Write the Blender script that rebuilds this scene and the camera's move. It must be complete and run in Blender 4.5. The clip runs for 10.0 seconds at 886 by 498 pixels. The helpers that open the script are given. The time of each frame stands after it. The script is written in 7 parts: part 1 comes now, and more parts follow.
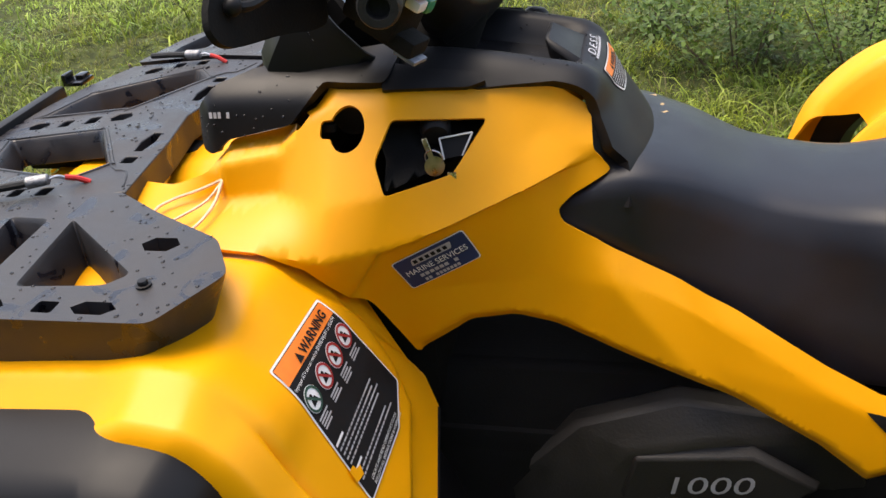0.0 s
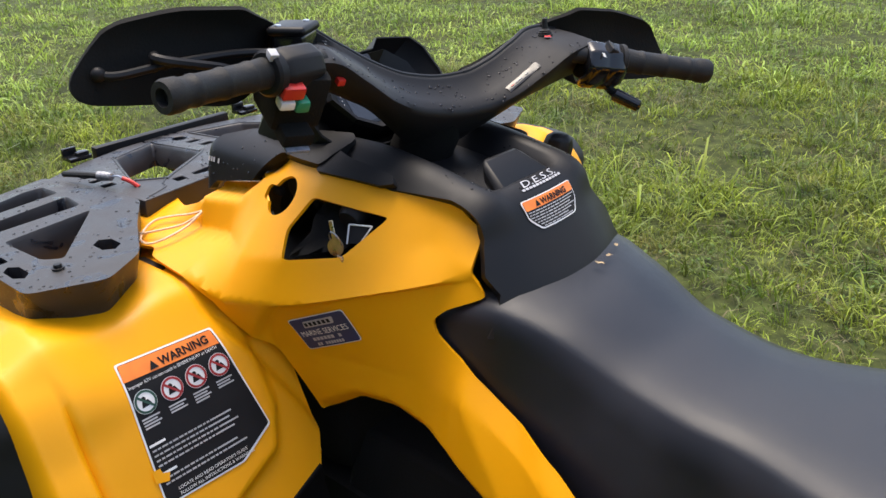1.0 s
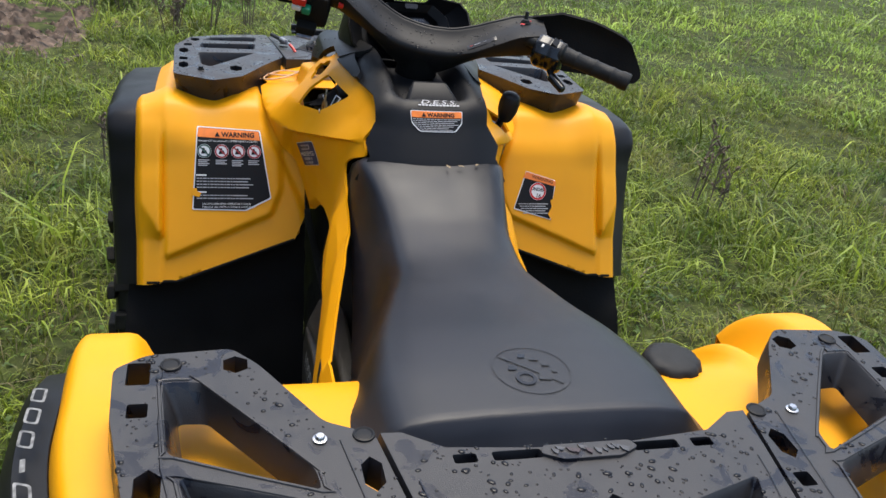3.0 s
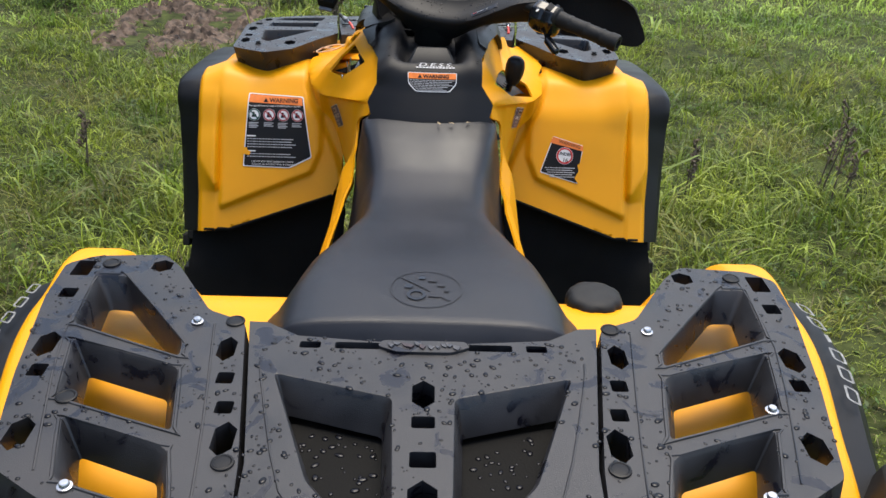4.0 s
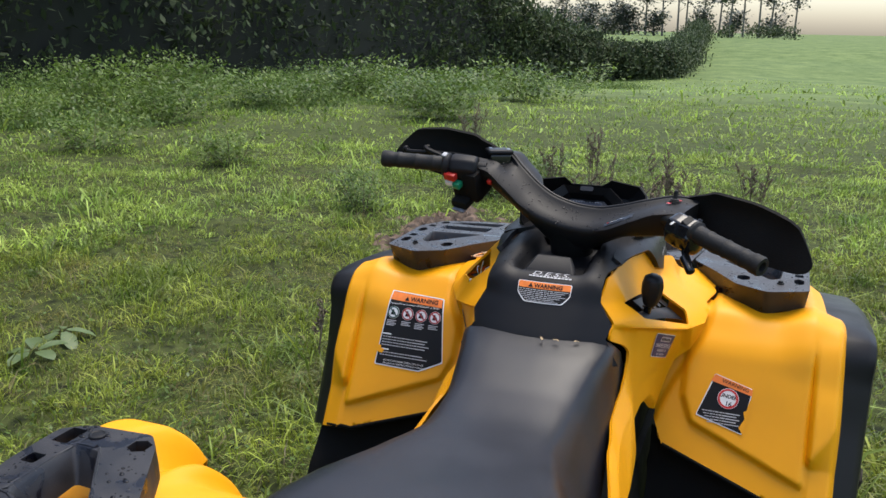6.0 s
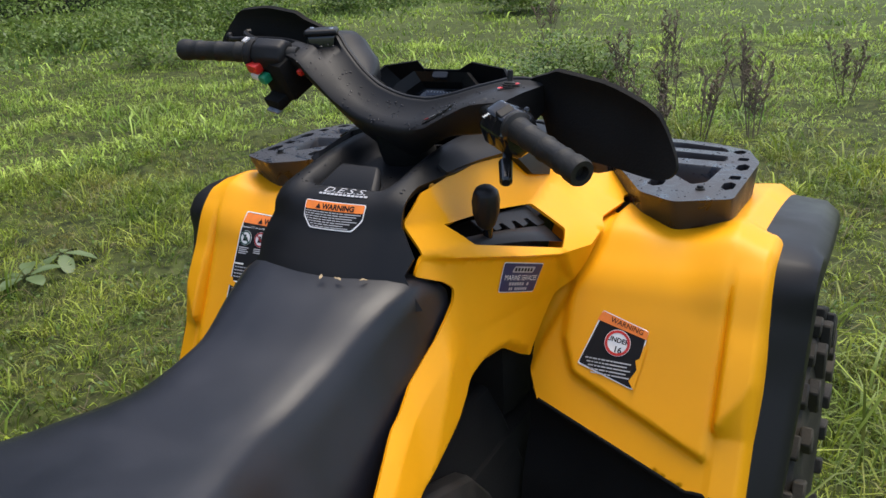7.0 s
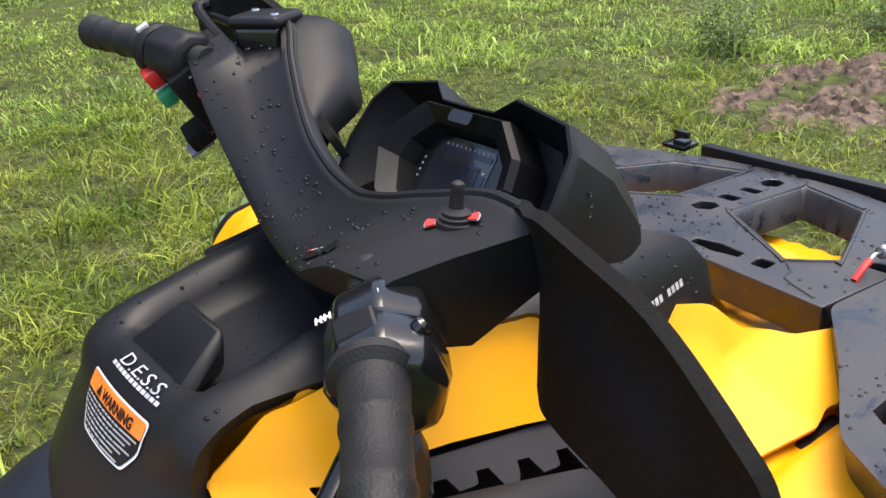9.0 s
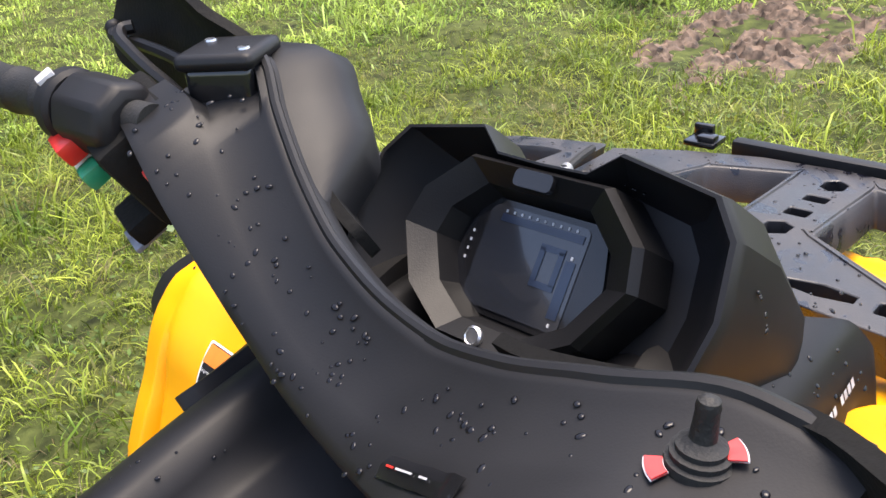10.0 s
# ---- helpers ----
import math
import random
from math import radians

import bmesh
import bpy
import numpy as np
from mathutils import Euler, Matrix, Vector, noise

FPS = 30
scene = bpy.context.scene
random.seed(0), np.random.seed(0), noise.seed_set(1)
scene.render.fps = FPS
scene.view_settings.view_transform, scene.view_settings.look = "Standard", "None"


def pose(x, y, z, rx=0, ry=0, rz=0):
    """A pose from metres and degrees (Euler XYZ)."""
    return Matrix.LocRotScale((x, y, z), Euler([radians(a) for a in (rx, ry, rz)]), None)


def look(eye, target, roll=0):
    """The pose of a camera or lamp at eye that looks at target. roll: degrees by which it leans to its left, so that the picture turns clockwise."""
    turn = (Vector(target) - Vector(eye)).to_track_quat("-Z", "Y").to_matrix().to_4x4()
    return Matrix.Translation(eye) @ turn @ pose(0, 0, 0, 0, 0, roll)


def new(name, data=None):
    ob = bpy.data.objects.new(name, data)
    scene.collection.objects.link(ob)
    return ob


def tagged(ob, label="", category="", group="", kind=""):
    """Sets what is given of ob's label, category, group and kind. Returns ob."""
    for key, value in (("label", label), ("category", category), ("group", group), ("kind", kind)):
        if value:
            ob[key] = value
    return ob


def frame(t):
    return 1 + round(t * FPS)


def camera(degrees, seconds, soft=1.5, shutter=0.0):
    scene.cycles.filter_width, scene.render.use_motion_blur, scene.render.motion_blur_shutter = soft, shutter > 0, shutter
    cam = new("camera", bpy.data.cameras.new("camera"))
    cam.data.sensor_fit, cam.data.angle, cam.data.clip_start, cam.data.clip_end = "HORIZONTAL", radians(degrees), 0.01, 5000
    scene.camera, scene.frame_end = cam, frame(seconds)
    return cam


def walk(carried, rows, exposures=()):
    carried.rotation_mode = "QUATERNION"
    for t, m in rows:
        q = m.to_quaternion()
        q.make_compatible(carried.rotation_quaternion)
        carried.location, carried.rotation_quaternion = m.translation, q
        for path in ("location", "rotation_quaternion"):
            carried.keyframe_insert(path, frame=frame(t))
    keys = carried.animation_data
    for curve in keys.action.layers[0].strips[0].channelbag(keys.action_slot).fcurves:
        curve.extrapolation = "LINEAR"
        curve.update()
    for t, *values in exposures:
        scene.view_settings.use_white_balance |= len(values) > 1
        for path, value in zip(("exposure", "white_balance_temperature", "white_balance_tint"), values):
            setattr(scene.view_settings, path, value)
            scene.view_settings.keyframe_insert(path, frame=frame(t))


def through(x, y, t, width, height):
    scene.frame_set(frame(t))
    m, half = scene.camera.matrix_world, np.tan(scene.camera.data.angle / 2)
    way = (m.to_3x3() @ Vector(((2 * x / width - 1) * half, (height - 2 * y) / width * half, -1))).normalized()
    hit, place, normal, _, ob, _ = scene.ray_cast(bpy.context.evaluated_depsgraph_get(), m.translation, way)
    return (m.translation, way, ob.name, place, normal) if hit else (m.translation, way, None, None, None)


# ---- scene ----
cam = camera(54.5, 10.0)
PATH = [
    (0, (0.037, -1.03, 1.376), (-0.389, 0.629, 0.343), -6.2),
    (0.5, (0.268, -0.919, 1.371), (-0.54, 0.629, 0.395), -5.9),
    (1, (0.576, -0.81, 1.403), (-0.645, 0.53, 0.558), -1.9),
    (1.5, (0.798, -0.656, 1.408), (-0.551, 0.48, 0.465), 4.4),
    (2, (1.052, -0.599, 1.436), (-0.425, 0.282, 0.415), 8.3),
    (2.5, (1.357, -0.513, 1.521), (-0.28, 0.113, 0.557), 9.4),
    (2.7, (1.436, -0.48, 1.535), (-0.231, 0.114, 0.603), 9.0),
    (3.8, (1.676, -0.082, 1.52), (-0.077, 0.068, 0.569), 2.8),
    (4, (1.736, -0.011, 1.54), (-0.022, 0.048, 0.589), 2.4),
    (4.5, (1.86, 0.06, 1.553), (0.049, -0.065, 0.713), 0.9),
    (5, (1.895, 0.117, 1.551), (0.037, -0.136, 0.856), -0.2),
    (5.2, (1.888, 0.149, 1.544), (0.021, -0.179, 0.908), -0.1),
    (6.3, (1.316, 0.471, 1.421), (-0.461, -0.287, 0.902), 0.7),
    (6.5, (1.219, 0.544, 1.39), (-0.54, -0.19, 0.785), -0.3),
    (7, (0.941, 0.7, 1.373), (-0.693, -0.21, 0.664), -3.4),
    (7.5, (0.667, 0.673, 1.326), (-0.841, -0.386, 0.549), -2.6),
    (8, (0.399, 0.587, 1.307), (-1.035, -0.505, 0.442), -0.7),
    (8.5, (0.206, 0.576, 1.315), (-1.039, -0.707, 0.418), -1.8),
    (9, (0.124, 0.559, 1.344), (-0.967, -0.889, 0.5), -4.7),
    (9.5, (0.085, 0.452, 1.356), (-1.082, -0.943, 0.525), -7.3),
    (10, (0.042, 0.312, 1.348), (-1.163, -0.975, 0.405), -7.3),
]
walk(cam, [(t, look(eye, target, roll)) for t, eye, target, roll in PATH],
     [(0.0, 1.52, 7600, 12), (1.5, 1.52, 6900, 10), (2.5, 1.28, 6800, 8), (3.3, 1.20, 6900, 7), (4.0, 1.24, 6950, 7), (4.5, 1.52, 7000, 8), (5.2, 1.68, 6950, 7), (6.4, 1.02, 6750, 9), (7.0, 1.22, 6900, 9), (7.5, 1.28, 7050, 10), (8.5, 1.38, 7050, 12), (9.0, 1.80, 7150, 12), (9.5, 2.14, 7350, 14), (10.0, 2.24, 7350, 14)])


# ---- world, sun, exposure ----
world = bpy.data.worlds.new("sky")
scene.world = world
world.use_nodes = True
wn = world.node_tree.nodes
wl = world.node_tree.links
SUN_ELEV = radians(74)
sky = wn.new("ShaderNodeTexSky")
sky.sky_type = "NISHITA"
sky.sun_disc = False
sky.sun_elevation = SUN_ELEV
sky.sun_rotation = radians(290)
sky.air_density, sky.dust_density = 0.9, 2.5
wl.new(sky.outputs[0], wn["Background"].inputs[0])
wn["Background"].inputs[1].default_value = 0.15

sun_data = bpy.data.lights.new("sun", "SUN")
sun_data.energy, sun_data.angle, sun_data.color = 1.2, radians(38), (1.0, 0.97, 0.92)
sun = new("sun", sun_data)
sun.matrix_world = look((-1.9, 0.7, 8.0), (0, 0, 0))

# ---- materials ----
def socket(node, *names):
    for n in names:
        if n in node.inputs:
            return node.inputs[n]


def material(name, base, rough=0.5, metal=0.0, var=0.15, scale=8.0, fine=180.0, bump=0.15, spec=0.5, tint=None, rough_var=0.1, coat=0.0, per_island=0.0, per_object=0.0):
    """A surface with stains at a large scale, grain at a small one, and fine relief."""
    m = bpy.data.materials.new(name)
    m.use_nodes = True
    nt = m.node_tree
    n, l = nt.nodes, nt.links
    b = n["Principled BSDF"]
    b.inputs["Metallic"].default_value = metal
    socket(b, "Specular IOR Level", "Specular").default_value = spec
    socket(b, "Coat Weight", "Clearcoat").default_value = coat
    co = n.new("ShaderNodeTexCoord")
    big = n.new("ShaderNodeTexNoise")
    big.inputs["Scale"].default_value, big.inputs["Detail"].default_value = scale, 5
    small = n.new("ShaderNodeTexNoise")
    small.inputs["Scale"].default_value, small.inputs["Detail"].default_value = fine, 3
    geo = n.new("ShaderNodeNewGeometry")
    for t in (big, small):
        l.new(geo.outputs["Position"], t.inputs["Vector"])
    mix = n.new("ShaderNodeMix")
    mix.data_type = "RGBA"
    dark = tuple(c * (1 - var) for c in base)
    light = tint or tuple(min(1, c * (1 + var)) for c in base)
    mix.inputs[6].default_value, mix.inputs[7].default_value = (*dark, 1), (*light, 1)
    ramp = n.new("ShaderNodeMapRange")
    ramp.inputs[1].default_value, ramp.inputs[2].default_value = 0.3, 0.7
    l.new(big.outputs[0], ramp.inputs[0])
    l.new(ramp.outputs[0], mix.inputs[0])
    out = mix.outputs[2]
    for amount, node_type, pin in ((per_island, "ShaderNodeNewGeometry", "Random Per Island"), (per_object, "ShaderNodeObjectInfo", "Random")):
        if amount:
            g = n.new(node_type)
            hsv = n.new("ShaderNodeHueSaturation")
            mr = n.new("ShaderNodeMapRange")
            mr.inputs[3].default_value, mr.inputs[4].default_value = 1 - amount, 1 + amount
            l.new(g.outputs[pin], mr.inputs[0])
            l.new(mr.outputs[0], hsv.inputs["Value"])
            l.new(out, hsv.inputs["Color"])
            out = hsv.outputs[0]
    l.new(out, b.inputs["Base Color"])
    rr = n.new("ShaderNodeMapRange")
    rr.inputs[1].default_value, rr.inputs[2].default_value = 0.3, 0.7
    rr.inputs[3].default_value, rr.inputs[4].default_value = max(0.02, rough - rough_var), min(1, rough + rough_var)
    l.new(big.outputs[0], rr.inputs[0])
    l.new(rr.outputs[0], b.inputs["Roughness"])
    if bump:
        bp = n.new("ShaderNodeBump")
        bp.inputs["Strength"].default_value, bp.inputs["Distance"].default_value = bump, 0.002
        l.new(small.outputs[0], bp.inputs["Height"])
        l.new(bp.outputs[0], b.inputs["Normal"])
    return m


YELLOW = material("yellow_plastic", (0.82, 0.348, 0.005), 0.44, spec=0.30, var=0.05, scale=5, fine=500, bump=0.03, rough_var=0.06)
BLACK = material("black_plastic", (0.0080, 0.0080, 0.0090), 0.48, spec=0.24, var=0.2, scale=9, fine=900, bump=0.035)
MATT = material("matt_black_cover", (0.0085, 0.0085, 0.0095), 0.55, spec=0.25, var=0.2, scale=9, fine=900, bump=0.05)
BLACK_DEEP = material("black_liner", (0.0070, 0.0068, 0.0064), 0.75, var=0.45, scale=9, fine=300, bump=0.3, spec=0.14)
RACK = material("rack_plastic", (0.0215, 0.0208, 0.0228), 0.46, var=0.4, scale=14, fine=700, bump=0.22, rough_var=0.16, spec=0.50)
VINYL = material("seat_vinyl", (0.0085, 0.0098, 0.0150), 0.42, spec=0.45, var=0.4, scale=7, fine=1300, bump=0.22, rough_var=0.11)
GLOSS = material("gloss_black", (0.008, 0.008, 0.009), 0.16, var=0.2, scale=20, fine=300, bump=0.02, rough_var=0.05)
RUBBER = material("rubber", (0.010, 0.010, 0.010), 0.62, var=0.3, scale=30, fine=600, bump=0.3, spec=0.35)
TYRE = material("tyre_rubber", (0.011, 0.0105, 0.0095), 0.75, var=0.4, scale=12, fine=200, bump=0.4, spec=0.3, tint=(0.05, 0.042, 0.03))


def wetted(m, scale=20.0, cut=0.56):
    """Wet blotches: darker and smoother where the water film lies."""
    nt = m.node_tree
    n, l = nt.nodes, nt.links
    b = n["Principled BSDF"]
    geo = n.new("ShaderNodeNewGeometry")
    no = n.new("ShaderNodeTexNoise")
    no.inputs["Scale"].default_value, no.inputs["Detail"].default_value, no.inputs["Distortion"].default_value = scale, 4, 1.2
    l.new(geo.outputs["Position"], no.inputs["Vector"])
    mask = n.new("ShaderNodeMapRange")
    mask.inputs[1].default_value, mask.inputs[2].default_value = cut, cut + 0.09
    l.new(no.outputs[0], mask.inputs[0])
    col = n.new("ShaderNodeMix")
    col.data_type = "RGBA"
    col.inputs[7].default_value = (0.006, 0.006, 0.010, 1)
    l.new(mask.outputs[0], col.inputs[0])
    l.new(b.inputs["Base Color"].links[0].from_socket, col.inputs[6])
    l.new(col.outputs[2], b.inputs["Base Color"])
    ro = n.new("ShaderNodeMix")
    ro.inputs[3].default_value = 0.16
    l.new(mask.outputs[0], ro.inputs[0])
    l.new(b.inputs["Roughness"].links[0].from_socket, ro.inputs[2])
    l.new(ro.outputs[0], b.inputs["Roughness"])


wetted(RACK)
STEEL = material("steel", (0.55, 0.55, 0.56), 0.3, metal=1.0, var=0.2, scale=60, fine=900, bump=0.1)
BRASS = material("worn_key_metal", (0.55, 0.48, 0.33), 0.35, metal=1.0, var=0.25, scale=80, fine=900, bump=0.1)
BEZEL = material("bezel_plastic", (0.006, 0.006, 0.0065), 0.38, spec=0.2, var=0.2, scale=9, fine=900, bump=0.08)
TAB = material("tab_print", (0.16, 0.17, 0.20), 0.35, var=0.3, scale=120, fine=500, bump=0.0)
COLLAR = material("dull_collar", (0.30, 0.30, 0.31), 0.4, metal=0.8, var=0.4, scale=200, fine=900, bump=0.5)
LCD = material("lcd_glass", (0.016, 0.018, 0.023), 0.12, var=0.15, scale=10, fine=300, bump=0.0, coat=0.6, rough_var=0.04)
LCD_BLUE = material("lcd_segment", (0.012, 0.020, 0.040), 0.15, var=0.1, scale=20, fine=300, bump=0.0, rough_var=0.03)
MUDDY = material("muddy_plastic", (0.014, 0.0125, 0.0105), 0.62, var=0.45, scale=14, fine=260, bump=0.25)
WHITE = material("white_print", (0.75, 0.75, 0.74), 0.5, var=0.08, scale=40, fine=500, bump=0.0)
SOFTPRINT = material("silver_print", (0.42, 0.42, 0.44), 0.5, var=0.3, scale=90, fine=500, bump=0.0)
GREYTXT = material("grey_print", (0.40, 0.40, 0.41), 0.5, var=0.15, scale=40, fine=500, bump=0.0)
DECAL = material("black_decal", (0.010, 0.010, 0.011), 0.6, spec=0.2, var=0.2, scale=30, fine=500, bump=0.02)
ORANGE = material("orange_print", (0.80, 0.20, 0.025), 0.45, var=0.1, scale=50, fine=400, bump=0.02)
BLUE = material("blue_sticker", (0.014, 0.026, 0.088), 0.4, var=0.15, scale=30, fine=400, bump=0.02)
RED = material("red_plastic", (0.55, 0.025, 0.018), 0.4, var=0.1, scale=40, fine=500, bump=0.05)
LABELRED = material("faded_red_print", (0.50, 0.030, 0.030), 0.5, var=0.3, scale=300, fine=700, bump=0.0)
PRINT_GREEN = material("green_print", (0.02, 0.07, 0.05), 0.5, var=0.1, scale=40, fine=500, bump=0.0)
PRINT_RED = material("red_print", (0.33, 0.02, 0.02), 0.5, var=0.1, scale=40, fine=500, bump=0.0)
GREEN = material("green_plastic", (0.01, 0.22, 0.11), 0.35, var=0.1, scale=40, fine=500, bump=0.05)
CORD = material("nylon_cord", (0.75, 0.52, 0.35), 0.7, var=0.2, scale=90, fine=900, bump=0.2)
STEM = material("dry_stem", (0.135, 0.100, 0.070), 0.85, var=0.35, scale=9, fine=200, bump=0.3)


def grass_material(name, base, tint, rough=0.45, island=0.35, through=0.35, clump=1.2, thatch=0.0):
    m = material(name, base, rough, var=0.3, scale=clump, fine=60, bump=0.0, spec=0.35, tint=tint, per_island=island)
    b = m.node_tree.nodes["Principled BSDF"]
    socket(b, "Subsurface Weight", "Subsurface").default_value = 0.0
    tr = m.node_tree.nodes.new("ShaderNodeBsdfTranslucent")
    ad = m.node_tree.nodes.new("ShaderNodeMixShader")
    ad.inputs[0].default_value = through
    l = m.node_tree.links
    src = b.inputs["Base Color"].links[0].from_socket
    if thatch:
        nodes = m.node_tree.nodes
        spots = nodes.new("ShaderNodeTexNoise")
        spots.inputs["Scale"].default_value, spots.inputs["Detail"].default_value, spots.inputs["Roughness"].default_value = 1.9, 6, 0.65
        l.new(nodes.new("ShaderNodeNewGeometry").outputs["Position"], spots.inputs["Vector"])
        cover_ = nodes.new("ShaderNodeMapRange")
        cover_.inputs[1].default_value, cover_.inputs[2].default_value, cover_.inputs[4].default_value = 0.50, 0.70, thatch
        l.new(spots.outputs[0], cover_.inputs[0])
        worn = nodes.new("ShaderNodeMix")
        worn.data_type = "RGBA"
        worn.inputs[7].default_value = (0.270, 0.225, 0.075, 1)
        l.new(cover_.outputs[0], worn.inputs[0])
        l.new(src, worn.inputs[6])
        src = worn.outputs[2]
        l.new(src, b.inputs["Base Color"])
    l.new(src, tr.inputs[0])
    l.new(b.outputs[0], ad.inputs[1])
    l.new(tr.outputs[0], ad.inputs[2])
    l.new(ad.outputs[0], m.node_tree.nodes["Material Output"].inputs[0])
    return m


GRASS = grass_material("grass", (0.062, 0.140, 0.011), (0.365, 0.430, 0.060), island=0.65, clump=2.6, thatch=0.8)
# brighter copy for the far tufts: the distant field's light is in the colour
LIT_FAR_GRASS = grass_material("lit_far_grass", (0.125, 0.250, 0.028), (0.470, 0.610, 0.120), island=0.6, clump=1.5, thatch=0.4)
FRESH = grass_material("fresh_grass", (0.13, 0.205, 0.036), (0.22, 0.285, 0.06), island=0.35)
STRAW = grass_material("dry_grass", (0.13, 0.105, 0.045), (0.24, 0.20, 0.095))
LEAF = grass_material("weed_leaf", (0.065, 0.14, 0.025), (0.15, 0.225, 0.042))
HEDGE_LEAF = grass_material("hedge_leaf", (0.030, 0.050, 0.020), (0.085, 0.115, 0.048), rough=0.75, through=0.2)
DOCK = grass_material("dock_leaf", (0.10, 0.16, 0.06), (0.17, 0.23, 0.09), through=0.25)

# ---- building tools ----
from mathutils.geometry import delaunay_2d_cdt


def spline(xs, ys):
    """A smooth curve through knots, with no overshoot beyond its neighbours."""
    xs, ys = list(xs), list(ys)
    n = len(xs)
    d = [(ys[i + 1] - ys[i]) / (xs[i + 1] - xs[i]) for i in range(n - 1)]
    m = [d[0]] + [0.0 if d[i - 1] * d[i] <= 0 else 2 * d[i - 1] * d[i] / (d[i - 1] + d[i]) for i in range(1, n - 1)] + [d[-1]]

    def f(x):
        x = min(max(x, xs[0]), xs[-1])
        i = 0
        while i < n - 2 and x > xs[i + 1]:
            i += 1
        h = xs[i + 1] - xs[i]
        t = (x - xs[i]) / h
        return ((1 + 2 * t) * (1 - t) ** 2 * ys[i] + t * (1 - t) ** 2 * h * m[i] + t * t * (3 - 2 * t) * ys[i + 1] + t * t * (t - 1) * h * m[i + 1])

    return f


def smooth(a, b, x):
    t = min(max((x - a) / (b - a), 0.0), 1.0)
    return t * t * (3 - 2 * t)


def rounded(poly, r, seg=4):
    """The polygon with its corners rounded."""
    out, n = [], len(poly)
    for i in range(n):
        p, a, b = Vector(poly[i]), Vector(poly[i - 1]), Vector(poly[(i + 1) % n])
        u, v = a - p, b - p
        q = min(r, 0.45 * u.length, 0.45 * v.length)
        s, e = p + u.normalized() * q, p + v.normalized() * q
        for k in range(seg + 1):
            t = k / seg
            w = (1 - t) ** 2 * s + 2 * t * (1 - t) * p + t * t * e
            out.append((w.x, w.y))
    return out


def inside(p, poly):
    x, y, hit = p[0], p[1], False
    for i in range(len(poly)):
        (x1, y1), (x2, y2) = poly[i - 1], poly[i]
        if (y1 > y) != (y2 > y) and x < (x2 - x1) * (y - y1) / (y2 - y1) + x1:
            hit = not hit
    return hit


def cut_up(poly, step):
    out, n = [], len(poly)
    for i in range(n):
        a, b = Vector(poly[i]), Vector(poly[(i + 1) % n])
        k = max(1, math.ceil((b - a).length / step))
        out += [tuple(a.lerp(b, j / k)) for j in range(k)]
    return out


def flat_net(outline, holes=(), step=None, creases=()):
    """Points and triangles of a flat outline with holes, on a grid of that step."""
    loops = [cut_up(p, step) if step else list(p) for p in (outline, *holes)]
    pts, faces = [], []
    for lp in loops:
        faces.append(list(range(len(pts), len(pts) + len(lp))))
        pts += lp
    lines = []
    for cr in creases:
        line = [p for p in cr if inside(p, loops[0]) and not any(inside(p, h) for h in loops[1:])]
        lines += [(len(pts) + i, len(pts) + i + 1) for i in range(len(line) - 1)]
        pts += line
    if step:
        edge = np.array(pts)
        lo, hi = edge.min(0), edge.max(0)
        for i, gx in enumerate(np.arange(lo[0] + step / 2, hi[0], step)):
            for gy in np.arange(lo[1] + step * (0.25 + 0.5 * (i % 2)), hi[1], step):
                if inside((gx, gy), loops[0]) and not any(inside((gx, gy), h) for h in loops[1:]):
                    if ((edge - (gx, gy)) ** 2).sum(1).min() > (0.45 * step) ** 2:
                        pts.append((gx, gy))
    edges = lines + [(f[i - 1], f[i]) for f in faces for i in range(len(f))]
    v, _, tris, *_ = delaunay_2d_cdt([Vector(p) for p in pts], edges, [], 0, 1e-6)
    keep = []
    for t in tris:
        c = sum((v[i] for i in t), Vector((0, 0))) / len(t)
        if inside(c, loops[0]) and not any(inside(c, h) for h in loops[1:]):
            keep.append(list(t))
    return v, keep


def sheet(outline, fn, holes=(), step=0.012, thick=0.004, flip=False, creases=()):
    """A curved plate: the flat outline laid on fn(u, v) -> place, with thickness behind it."""
    v, tris = flat_net(outline, holes, step, creases)
    bm = bmesh.new()
    top = [bm.verts.new(fn(*p)) for p in v]
    for t in tris:
        t = t if not flip else t[::-1]
        if len(set(t)) == 3:
            bm.faces.new([top[i] for i in t])
    loose = [w for w in bm.verts if not w.link_faces]
    bmesh.ops.delete(bm, geom=loose, context="VERTS")
    if thick:
        bm.normal_update()
        rim = [e for e in bm.edges if len(e.link_faces) == 1]
        front = list(bm.faces)
        under = {w: bm.verts.new(w.co - w.normal * thick) for w in list(bm.verts)}
        for f in front:
            bm.faces.new([under[w] for w in reversed(f.verts)])
        for e in rim:
            a, b = e.link_loops[0].vert, e.link_loops[0].link_loop_next.vert
            bm.faces.new((b, a, under[a], under[b]))
    return bm


